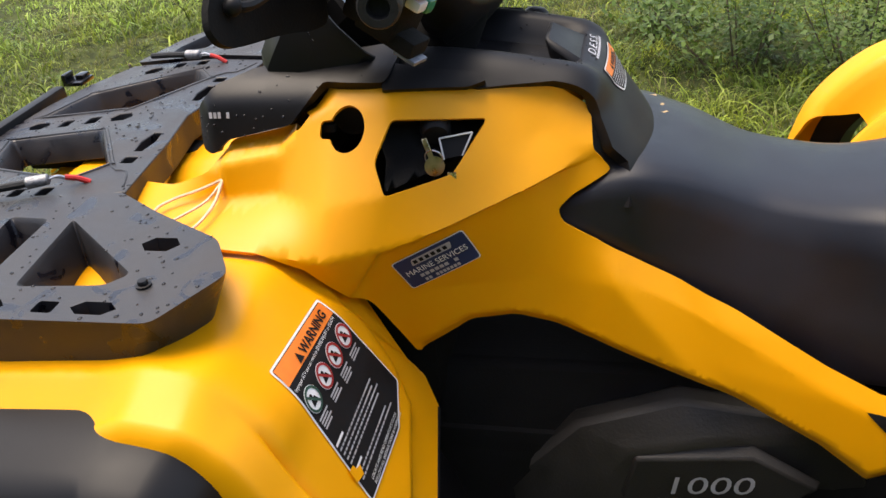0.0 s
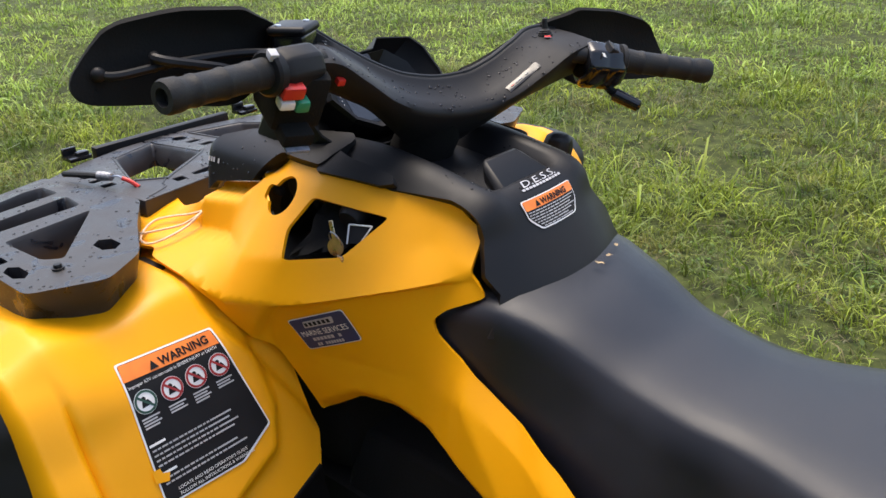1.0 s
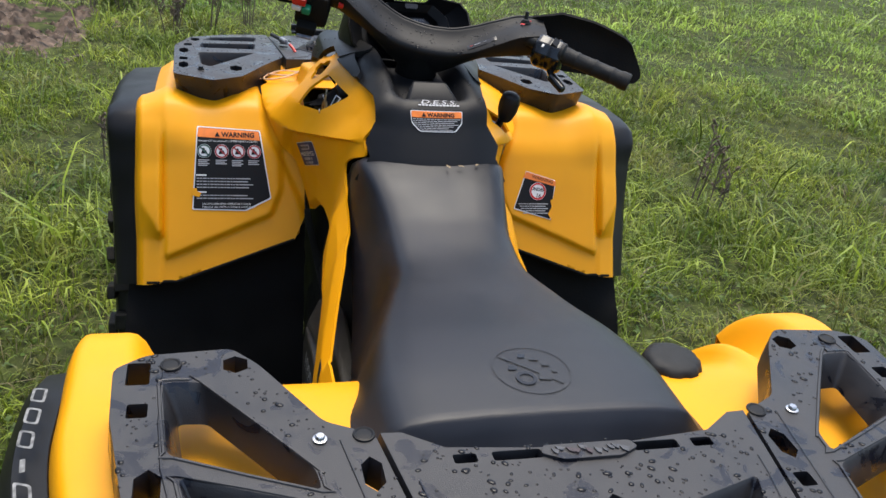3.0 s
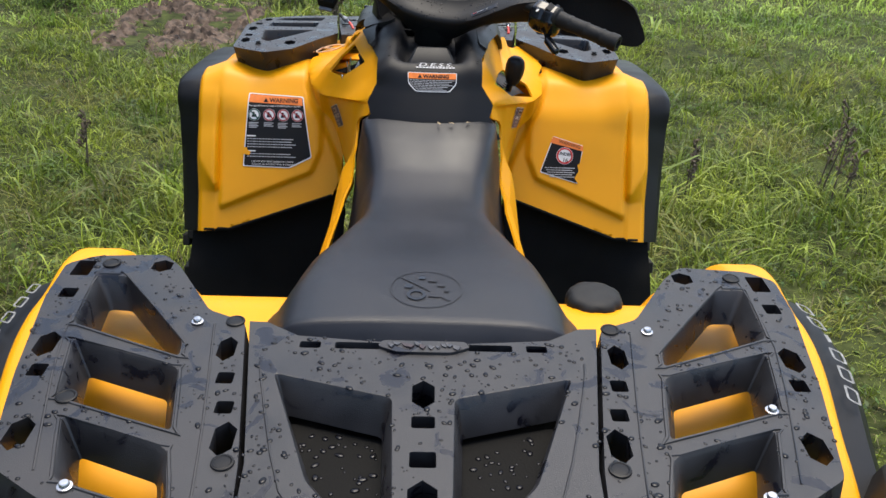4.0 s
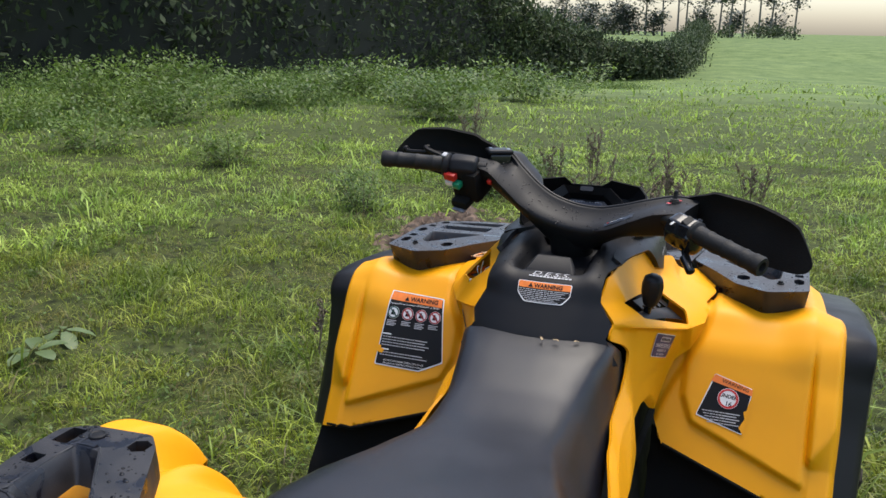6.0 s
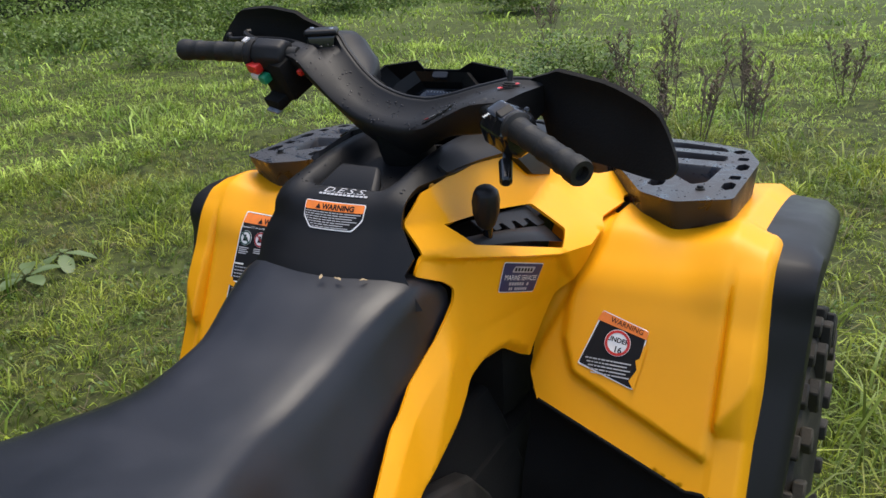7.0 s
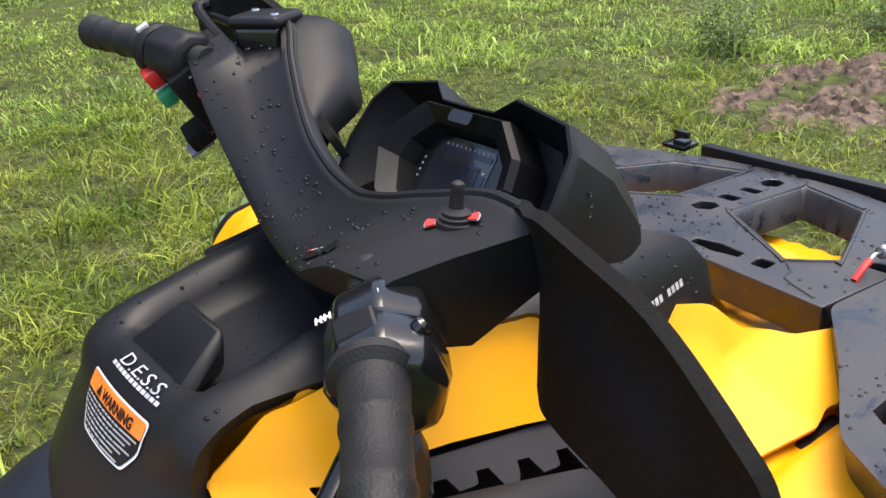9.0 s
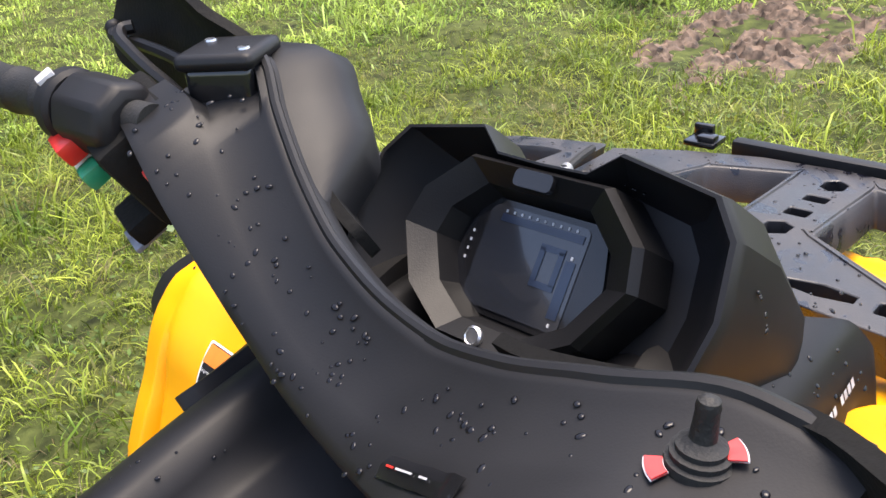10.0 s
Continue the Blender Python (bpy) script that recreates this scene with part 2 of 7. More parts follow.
def slab(outline, holes=(), z0=0.0, z1=0.1, shrink=0.0, skirt=0.0, lip=0.0):
    """A plate from z0 to z1; its holes narrow downwards by shrink, under a chamfer of lip; its outline spreads by skirt."""
    v, tris = flat_net(outline, holes)
    loops = [list(outline), *[list(h) for h in holes]]
    bm = bmesh.new()

    def lower(p, z, s_hole, s_out, inset):
        for k, lp in enumerate(loops):
            if any((p[0] - q[0]) ** 2 + (p[1] - q[1]) ** 2 < 1e-10 for q in lp):
                c = Vector(np.mean(lp, axis=0))
                d = Vector(p) - c
                small = max(abs(q[0] - c.x) + abs(q[1] - c.y) for q in lp) < 0.045
                d *= (1 + 1.2 * (1 - s_hole) if small else s_hole * (1 - inset / max(0.02, d.length))) if k else s_out
                return (c.x + d.x, c.y + d.y, z)
        return (p[0], p[1], z)

    rows = [[bm.verts.new((p[0], p[1], z1)) for p in v]]
    if lip:
        rows.append([bm.verts.new(lower(p, z1 - 1.1 * lip, 1, 1 + 0.2 * skirt, lip)) for p in v])
    rows.append([bm.verts.new(lower(p, z0, 1 - shrink, 1 + skirt, lip)) for p in v])
    for t in tris:
        bm.faces.new([rows[0][i] for i in t])
        bm.faces.new([rows[-1][i] for i in reversed(t)])
    bm.normal_update()
    tops = set(rows[0])
    for f in list(bm.faces):
        if f.verts[0] in tops and f.normal.z < 0:
            f.normal_flip()
    rim = [(e.link_loops[0].vert, e.link_loops[0].link_loop_next.vert) for e in bm.edges if len(e.link_faces) == 1 and e.verts[0] in tops]
    for upper, under in zip(rows, rows[1:]):
        at = {a: k for k, a in enumerate(rows[0])}
        for a, b in rim:
            i, j = at[a], at[b]
            bm.faces.new((upper[j], upper[i], under[i], under[j]))
    bmesh.ops.delete(bm, geom=[w for w in bm.verts if not w.link_faces], context="VERTS")
    bmesh.ops.recalc_face_normals(bm, faces=bm.faces)
    return bm


def loft(rings, cap=True, closed=True):
    """A skin over rings of equally many points."""
    bm = bmesh.new()
    rows = [[bm.verts.new(p) for p in r] for r in rings]
    n = len(rows[0])
    for a, b in zip(rows, rows[1:]):
        for i in range(n if closed else n - 1):
            j = (i + 1) % n
            bm.faces.new((a[i], a[j], b[j], b[i]))
    if cap and closed:
        bm.faces.new(rows[0][::-1])
        bm.faces.new(rows[-1])
    bmesh.ops.recalc_face_normals(bm, faces=bm.faces)
    return bm


def box(lo, hi, bevel=0.0, seg=2, m=None):
    bm = bmesh.new()
    bmesh.ops.create_cube(bm, size=1)
    for w in bm.verts:
        w.co = Vector([lo[k] + (w.co[k] + 0.5) * (hi[k] - lo[k]) for k in range(3)])
    if bevel:
        bmesh.ops.bevel(bm, geom=bm.edges[:], offset=bevel, segments=seg, profile=0.6, affect="EDGES")
    if m:
        bm.transform(m)
    return bm


def lathe(profile, axis_m, seg=24):
    """A turned body: profile of (radius, height), laid by the pose axis_m."""
    rings = [[axis_m @ Vector((r * math.cos(2 * math.pi * k / seg), r * math.sin(2 * math.pi * k / seg), h)) for k in range(seg)] for r, h in profile]
    return loft(rings)


def along(a, b):
    """The pose at a whose z axis points to b."""
    d = Vector(b) - Vector(a)
    return Matrix.Translation(a) @ d.to_track_quat("Z", "Y").to_matrix().to_4x4()


def rod(a, b, r, r2=None, seg=12, bevel=0.0):
    length = (Vector(b) - Vector(a)).length
    r2 = r if r2 is None else r2
    prof = [(r, 0), (r2, length)] if not bevel else [(r - bevel, 0), (r, bevel), (r2, length - bevel), (r2 - bevel, length)]
    return lathe(prof, along(a, b), seg)


def tube(points, r, seg=8, steps=8):
    """A bent tube through the points."""
    P = [Vector(p) for p in points]
    path = []
    for i in range(len(P) - 1):
        p0, p1, p2, p3 = P[max(i - 1, 0)], P[i], P[i + 1], P[min(i + 2, len(P) - 1)]
        for k in range(steps):
            t = k / steps
            path.append(0.5 * (2 * p1 + (p2 - p0) * t + (2 * p0 - 5 * p1 + 4 * p2 - p3) * t * t + (3 * p1 - p0 - 3 * p2 + p3) * t ** 3))
    path.append(P[-1])
    rings, up = [], Vector((0.3, 0.2, 0.93))
    for i, p in enumerate(path):
        d = (path[min(i + 1, len(path) - 1)] - path[max(i - 1, 0)]).normalized()
        s = d.cross(up).normalized()
        w = s.cross(d).normalized()
        up = w
        rings.append([p + r * (math.cos(2 * math.pi * k / seg) * s + math.sin(2 * math.pi * k / seg) * w) for k in range(seg)])
    return loft(rings)


def merge(*bms):
    out = bmesh.new()
    for b in bms:
        me = bpy.data.meshes.new("tmp")
        b.to_mesh(me)
        b.free()
        out.from_mesh(me)
        bpy.data.meshes.remove(me)
    return out


def mirrored(bm):
    c = bm.copy()
    for w in c.verts:
        w.co.y = -w.co.y
    bmesh.ops.reverse_faces(c, faces=c.faces)
    return c


def part(name, bm, mat, parent=None, label="", sharp=40, bevel=0.0):
    me = bpy.data.meshes.new(name)
    bm.to_mesh(me)
    bm.free()
    me.materials.append(mat)
    me.shade_smooth()
    me.set_sharp_from_angle(angle=radians(sharp))
    ob = new(name, me)
    if parent:
        ob.parent = parent
    if bevel:
        bv = ob.modifiers.new("edge", "BEVEL")
        bv.width, bv.segments, bv.limit_method, bv.angle_limit = bevel, 2, "ANGLE", radians(38)
        bv.harden_normals = False
    if label:
        tagged(ob, label)
    return ob


def pair(name, bm, mat, parent, label="", sharp=40, bevel=0.0):
    """The part and its mirror image on the other side."""
    c = mirrored(bm)
    return part(name, bm, mat, parent, label, sharp, bevel), part(name, c, mat, parent, label, sharp, bevel)


def letters(text, height, align="LEFT", shear=0.0, width=1.0, bold=0.0):
    """Points and faces of a line of text in the built-in font, of that capital height."""
    cu = bpy.data.curves.new("tmp", "FONT")
    cu.body, cu.size, cu.align_x, cu.shear, cu.resolution_u, cu.offset = text, height / 0.7, align, shear, 3, bold
    ob = bpy.data.objects.new("tmp", cu)
    scene.collection.objects.link(ob)
    me = bpy.data.meshes.new_from_object(ob.evaluated_get(bpy.context.evaluated_depsgraph_get()))
    pts = [(v.co.x * width, v.co.y) for v in me.vertices]
    faces = [list(p.vertices) for p in me.polygons]
    bpy.data.objects.remove(ob)
    bpy.data.curves.remove(cu)
    bpy.data.meshes.remove(me)
    return pts, faces


def skin_of(fn, centre, right, up):
    """A map from decal metres (a, b, height) onto the surface fn(u, v), about centre, with right and up as steps in (u, v) a metre."""
    def lay(a, b, h=0.0):
        u, v = centre[0] + a * right[0] + b * up[0], centre[1] + a * right[1] + b * up[1]
        e = 0.004
        du, dv = Vector(fn(u + e, v)) - Vector(fn(u - e, v)), Vector(fn(u, v + e)) - Vector(fn(u, v - e))
        p0 = Vector(fn(u, v))
        n = (right[0] * du + right[1] * dv).cross(up[0] * du + up[1] * dv).normalized()
        return p0 + n * h
    return lay


def laid_poly(lay, poly, h, step=0.012):
    return sheet(poly, lambda a, b: lay(a, b, h), step=step, thick=0)


def laid_text(lay, text, height, at, h, **kw):
    turn = kw.pop("turn", 0.0)
    pts, faces = letters(text, height, **kw)
    bm = bmesh.new()
    c, s = math.cos(turn), math.sin(turn)
    vs = [bm.verts.new(lay(at[0] + c * x - s * y, at[1] + s * x + c * y, h)) for x, y in pts]
    for f in faces:
        if len(set(f)) == len(f):
            try:
                bm.faces.new([vs[i] for i in f])
            except ValueError:
                pass
    return bm


def rect(x0, y0, x1, y1):
    return [(x0, y0), (x1, y0), (x1, y1), (x0, y1)]


def disc(cx, cy, r, n=24):
    return [(cx + r * math.cos(2 * math.pi * k / n), cy + r * math.sin(2 * math.pi * k / n)) for k in range(n)]


def laid_bars(lay, bars, h):
    """Rows of unreadable print as bars, broken into words: (x0, x1, y, height)."""
    rng = random.Random(7)
    out = []
    for x0, x1, y, t in bars:
        while x1 - x0 > 0.030:
            w = rng.uniform(0.003, 0.010)
            out.append(laid_poly(lay, rect(x0, y, x0 + w, y + t), h, 0.03))
            x0 += w + 0.0014
        out.append(laid_poly(lay, rect(x0, y, x1, y + t), h, 0.03))
    return merge(*out)

# ---- the quad bike: forward is -x, its left is -y ----
bike = tagged(new("quad_bike"), "yellow and black four-wheeled quad bike, wet, parked on grass", "quad bike")


def path_of(knots):
    """Splines over the length of a side profile of (x, z) knots, with its tangent, and the length at a given height or x."""
    ss = [0.0]
    for a, b in zip(knots, knots[1:]):
        ss.append(ss[-1] + math.dist(a, b))
    fx, fz = spline(ss, [k[0] for k in knots]), spline(ss, [k[1] for k in knots])

    def tangent(s):
        d = Vector((fx(s + 0.006) - fx(s - 0.006), fz(s + 0.006) - fz(s - 0.006)))
        return d.normalized() if d.length else Vector((1, 0))

    def at_x(x):
        return min(np.linspace(0, ss[-1], 400), key=lambda s: abs(fx(s) - x))

    return fx, fz, tangent, at_x, ss[-1]


# front fender: over the wheel and down behind it
FF = [(-1.02, 0.74), (-0.90, 0.815), (-0.72, 0.866), (-0.52, 0.890), (-0.40, 0.896), (-0.345, 0.888), (-0.303, 0.853), (-0.270, 0.79), (-0.232, 0.71), (-0.190, 0.63), (-0.150, 0.555)]
ffx, ffz, fft, ffs, ff_end = path_of(FF)
ff_strip = spline((0.54, 0.60, 0.70, 0.745, 0.80, 0.865), (0.044, 0.046, 0.048, 0.044, 0.030, 0.0))


ff_seam = spline((0.60, 0.655, 0.695, 0.79, 0.875, 0.92), (0.195, 0.200, 0.209, 0.252, 0.294, 0.300))


def front_fender(u, s):
    x, z, t = ffx(s), ffz(s), fft(s)
    back = smooth(-0.36, -0.30, x)
    corner = smooth(-0.45, -0.39, x) * smooth(0.78, 0.87, z)
    over = min(max((z - 0.640) / (0.012 + 1.35 * max(0.0, min(u, 0.555) - 0.503)), 0.0), 1.0)
    x += 0.60 * back * smooth(0.500, 0.512, u) * ff_strip(z) * (0.22 + 0.78 * over)
    fold = z - 0.702 + 0.37 * (u - 0.22)
    proud = 0.011 * back * smooth(0.0, 0.011, u - 0.250 - 0.45 * max(0.0, 0.735 - z)) * smooth(0.885, 0.815, z) * smooth(0.0, 0.012, fold) * smooth(0.506, 0.494, u)
    x += proud - 0.003 * back
    z += 0.006 * smooth(0.42, 0.50, u) * (1 - back)
    z += 0.010 * smooth(0.40, 0.33, u) * (1 - back)
    z += 0.010 * smooth(0.42, 0.50, u) * corner
    x += 0.007 * smooth(0.42, 0.49, u) * corner
    gap = 0.009 * smooth(ff_seam(z) + 0.004, ff_seam(z) - 0.006, u)
    x, z = x + t.y * gap, z - t.x * gap
    if u > 0.497:
        slope = 0.62 * (min(u, 0.545) - 0.497) * (1 - 0.7 * back) * (1 - 0.45 * corner)
        q = min(max(u - 0.545, 0.0) / 0.075, 1) * math.pi / 2
        sink = slope + (0.065 - 0.02 * (1 - back)) * (1 - math.cos(q))
        x, z = x + t.y * sink, z - t.x * sink
        u = min(u, 0.545) - 0.003 * smooth(0.497, 0.545, u) + 0.022 * math.sin(q)
    return (x, -u, z)


def lower_edge(u):
    return ff_end - max(0.0, (0.485 - u)) * 0.36


ff_out = [(0.20, ffs(-1.0)), (0.62, ffs(-1.0)), (0.62, ff_end), (0.545, ff_end), (0.485, ff_end - 0.004), (0.36, lower_edge(0.36)), (0.225, lower_edge(0.225)), (0.203, lower_edge(0.225) - 0.05), (0.20, ffs(-0.30))]
def ridge_line(u0, u1, s0, s1, n=60):
    return [(u0 + (u1 - u0) * k / n, s0 + (s1 - s0) * k / n) for k in range(n + 1)]


FF_CREASE = [ridge_line(0.497, 0.497, ffs(-0.98), ff_end - 0.01, 110), ridge_line(0.514, 0.514, ffs(-0.33), ff_end - 0.01), ridge_line(0.545, 0.545, ffs(-0.98), ff_end - 0.01, 110)]
pair("front_fender", sheet(ff_out, front_fender, step=0.0068, thick=0.005, creases=FF_CREASE), YELLOW, bike, "glossy yellow moulded plastic front mudguard", sharp=60)

lip_line = [front_fender(u, (lower_edge(u) if u < 0.485 else ff_end - 0.004) + 0.002) for u in np.linspace(0.226, 0.54, 36)]
pair("fender_lip", tube([(x - 0.005, y, z) for x, y, z in lip_line], 0.0055, 8, 1), BLACK_DEEP, bike, "black edge under the mudguard", sharp=60)


def flare(fx, fz, ft, s0, s1, u0, spread, drop, n=90, step_at=None, lift=0.0, taper=0.0, sink=0.0):
    """The black lip outside a fender: strip, edge and skirt along the same profile."""
    rings = []
    for k in range(n + 1):
        s = s0 + (s1 - s0) * k / n
        x, z, t = fx(s), fz(s), ft(s)
        nrm = Vector((-t.y, t.x))
        w = spread * (0.75 + 0.25 * math.sin(math.pi * k / n))
        up = smooth(step_at + 0.012, step_at - 0.020, x) if step_at else 0.0
        ring = []
        for du, dn in ((-0.020, -0.085), (-0.004, -0.040), (0.002, -0.030), (w * 0.75, -0.034), (w, -0.046), (w + 0.004, -0.060), (w - 0.004, -drop), (w - 0.012, -drop)):
            dn -= sink * smooth(0.86, 0.80, z) * (du > 0.5 * w)
            dn += lift * smooth(0.70, 0.84, z) * (1 - up) + up * (0.017 if du < 0.9 * w else 0.012)
            ring.append((x + nrm.x * dn, -(u0 - taper * smooth(0.64, 1.00, x) + du - 0.030 * up * (1 - du / w)), z + nrm.y * dn))
        rings.append(ring)
    return loft(rings)


pair("fender_flare", flare(ffx, ffz, fft, ffs(-0.95), ff_end, 0.552, 0.066, 0.12, step_at=-0.400, lift=0.014, sink=0.022), BLACK, bike, "black textured plastic wheel arch lip", sharp=35)

# yellow side panel under the console, seen from the side as (x, z)
# each section: six (z, u) corners from the bottom up
SP = {
    -0.60: ((0.88, 0.300), (0.90, 0.300), (0.910, 0.292), (0.916, 0.230), (0.920, 0.180), (0.925, 0.150)),
    -0.50: ((0.87, 0.301), (0.89, 0.302), (0.911, 0.295), (0.922, 0.220), (0.936, 0.192), (0.942, 0.160)),
    -0.437: ((0.86, 0.302), (0.88, 0.303), (0.912, 0.297), (0.926, 0.206), (0.964, 0.194), (0.969, 0.160)),
    -0.430: ((0.86, 0.302), (0.88, 0.303), (0.912, 0.297), (0.928, 0.214), (0.971, 0.203), (0.976, 0.165)),
    -0.36: ((0.84, 0.296), (0.86, 0.302), (0.905, 0.293), (0.936, 0.212), (0.980, 0.193), (0.985, 0.158)),
    -0.322: ((0.76, 0.262), (0.83, 0.276), (0.893, 0.286), (0.936, 0.230), (1.015, 0.170), (1.020, 0.140)),
    -0.295: ((0.68, 0.224), (0.80, 0.250), (0.885, 0.280), (0.934, 0.244), (1.020, 0.160), (1.040, 0.138)),
    -0.23: ((0.68, 0.204), (0.80, 0.224), (0.887, 0.249), (0.942, 0.228), (1.018, 0.160), (1.040, 0.134)),
    -0.16: ((0.68, 0.204), (0.80, 0.202), (0.898, 0.225), (0.951, 0.192), (1.008, 0.142), (1.035, 0.116)),
    -0.07: ((0.68, 0.198), (0.80, 0.182), (0.922, 0.174), (0.974, 0.128), (1.005, 0.108), (1.03, 0.098)),
    -0.005: ((0.68, 0.190), (0.80, 0.168), (0.940, 0.122), (0.953, 0.122), (0.992, 0.090), (1.03, 0.080)),
    0.02: ((0.68, 0.192), (0.80, 0.174), (0.915, 0.116), (0.930, 0.115), (0.970, 0.100), (1.03, 0.090)),
    0.15: ((0.60, 0.214), (0.65, 0.206), (0.70, 0.196), (0.75, 0.182), (0.78, 0.170), (0.82, 0.160)),
    0.45: ((0.52, 0.260), (0.58, 0.250), (0.64, 0.238), (0.68, 0.222), (0.72, 0.204), (0.74, 0.190)),
}
SP_RIGHT = {x: SP[x] for x in (-0.60, -0.36, -0.295, -0.23, -0.07, -0.005, 0.02, 0.15, 0.45)}
SP_RIGHT.update({
    -0.60: ((0.88, 0.300), (0.90, 0.300), (0.915, 0.292), (0.940, 0.220), (0.960, 0.190), (1.02, 0.170)),
    -0.425: ((0.86, 0.302), (0.88, 0.303), (0.912, 0.297), (0.940, 0.212), (0.978, 0.197), (1.02, 0.165)),
    -0.36: ((0.84, 0.296), (0.86, 0.302), (0.900, 0.290), (0.925, 0.235), (0.955, 0.182), (1.02, 0.156)),
    -0.295: ((0.68, 0.232), (0.80, 0.258), (0.880, 0.284), (0.902, 0.254), (0.940, 0.184), (1.05, 0.150)),
    -0.23: ((0.68, 0.216), (0.80, 0.230), (0.884, 0.257), (0.893, 0.246), (0.944, 0.172), (1.05, 0.140)),
    -0.15: ((0.68, 0.212), (0.80, 0.210), (0.906, 0.230), (0.920, 0.213), (0.960, 0.160), (1.04, 0.122)),
    -0.07: ((0.68, 0.208), (0.80, 0.194), (0.930, 0.190), (0.948, 0.181), (0.976, 0.148), (1.03, 0.116)),
    -0.005: ((0.68, 0.200), (0.80, 0.184), (0.940, 0.138), (0.950, 0.138), (0.987, 0.107), (1.03, 0.095)),
    0.02: ((0.68, 0.202), (0.80, 0.186), (0.910, 0.132), (0.928, 0.131), (0.970, 0.116), (1.03, 0.105)),
})


def section_at(table, x):
    """The corners of the section at x, between the two sections round it."""
    xs = sorted(table)
    i = max(0, min(len(xs) - 2, sum(1 for k in xs if k <= x) - 1))
    t = min(max((x - xs[i]) / (xs[i + 1] - xs[i]), 0.0), 1.0)
    return [(p[0] + (q[0] - p[0]) * t, p[1] + (q[1] - p[1]) * t) for p, q in zip(table[xs[i]], table[xs[i + 1]])]


def folds(table):
    """The lines along which a panel's corners run."""
    return [[(x, section_at(table, x)[k][0]) for x in np.linspace(-0.58, -0.006, 110)] for k in (2, 3, 4, 5)]


def panel_lip(x):
    """Height of the pressed step in the side panel."""
    return 0.880 + 0.272 * (x + 0.245) - 1.2 * max(0.0, -0.240 - x)


LIP = [[(x, panel_lip(x) - d) for x in np.linspace(-0.285, 0.0, 44)] for d in (-0.0005, 0.0035, 0.0075)]


STRUT_UP = [(-0.047, 0.886), (-0.040, 0.868), (0.06, 0.815), (0.16, 0.768), (0.26, 0.712), (0.325, 0.682)]
STRUT_LOW = [(0.43, 0.635), (0.315, 0.572), (0.26, 0.612), (0.165, 0.660), (0.03, 0.708), (-0.10, 0.748), (-0.155, 0.744), (-0.213, 0.705)]


def off_line(p, line):
    """Distance of a point from a chain of points."""
    best = 9.0
    for (ax, az), (bx, bz) in zip(line, line[1:]):
        dx, dz = bx - ax, bz - az
        t = min(max(((p[0] - ax) * dx + (p[1] - az) * dz) / (dx * dx + dz * dz), 0.0), 1.0)
        best = min(best, math.hypot(p[0] - ax - t * dx, p[1] - az - t * dz))
    return best


def beside(line, d, n=14):
    """The chain of points shifted sideways by d."""
    out = []
    for (ax, az), (bx, bz) in zip(line, line[1:]):
        ln = math.hypot(bx - ax, bz - az)
        out += [(ax + (bx - ax) * k / n - (bz - az) / ln * d, az + (bz - az) * k / n + (bx - ax) / ln * d) for k in range(n)]
    return out


LIP += [beside(STRUT_UP[2:], -0.024), beside(STRUT_LOW[1:], -0.013)]


def panel_of(table):
    """The bulge of a side panel over (x, z), from its upright sections, with the pressed step below the shoulder."""
    def panel(x, z):
        sec = section_at(table, x)
        zs, us = [p[0] for p in sec], [p[1] for p in sec]
        u = 0.25 * np.interp(z - 0.0015, zs, us) + 0.5 * np.interp(z, zs, us) + 0.25 * np.interp(z + 0.0015, zs, us)
        u -= 0.015 * smooth(0.0, 0.006, panel_lip(x) - z) * smooth(-0.285, -0.266, x) * smooth(0.0, -0.06, x)
        if x > -0.22:
            u += (0.006 - 0.35 * max(0.0, 0.024 - off_line((x, z), STRUT_UP))) * smooth(-0.03, 0.05, x)
            u -= 0.8 * max(0.0, 0.013 - off_line((x, z), STRUT_LOW))
        return (x, -float(u), z)

    return panel


side_panel, side_panel_r = panel_of(SP), panel_of(SP_RIGHT)


SP_OUT = rounded([(-0.60, 0.905), (-0.60, 0.925), (-0.50, 0.936), (-0.452, 0.955), (-0.425, 0.984), (-0.335, 1.000), (-0.302, 1.038), (-0.25, 1.036), (-0.15, 1.031), (-0.055, 1.022), (-0.011, 0.990), (-0.007, 0.950), (0.014, 0.924), (-0.030, 0.902), (-0.047, 0.886), (-0.040, 0.868), (0.06, 0.815), (0.16, 0.768), (0.26, 0.712), (0.325, 0.682), (0.36, 0.696), (0.43, 0.700), (0.43, 0.635), (0.315, 0.572), (0.26, 0.612), (0.165, 0.660), (0.03, 0.708), (-0.10, 0.748), (-0.155, 0.744), (-0.213, 0.705), (-0.226, 0.700), (-0.262, 0.79), (-0.315, 0.878), (-0.36, 0.905), (-0.45, 0.915)], 0.006, 2)
KEY_HOLE = rounded([(-0.228, 1.008), (-0.124, 0.996), (-0.158, 0.952), (-0.229, 0.941), (-0.244, 0.972)], 0.006, 3)
FUEL_HOLE = [(-0.278 + 0.0205 * math.cos(radians(a)), 1.001 + 0.0205 * math.sin(radians(a))) for a in range(-156, 157, 12)] + [(-0.306, 1.009), (-0.309, 1.006), (-0.309, 0.996), (-0.306, 0.993)]
GATE_HOLE = rounded([(-0.078, 0.944), (-0.062, 0.976), (-0.170, 0.962), (-0.290, 0.940), (-0.284, 0.906), (-0.242, 0.889)], 0.003, 2)
part("side_panel", sheet(SP_OUT, side_panel, (KEY_HOLE, FUEL_HOLE), step=0.0065, thick=0.005, flip=False, creases=LIP + folds(SP)), YELLOW, bike, "yellow plastic side panel with a key recess and a round socket hole", sharp=50)
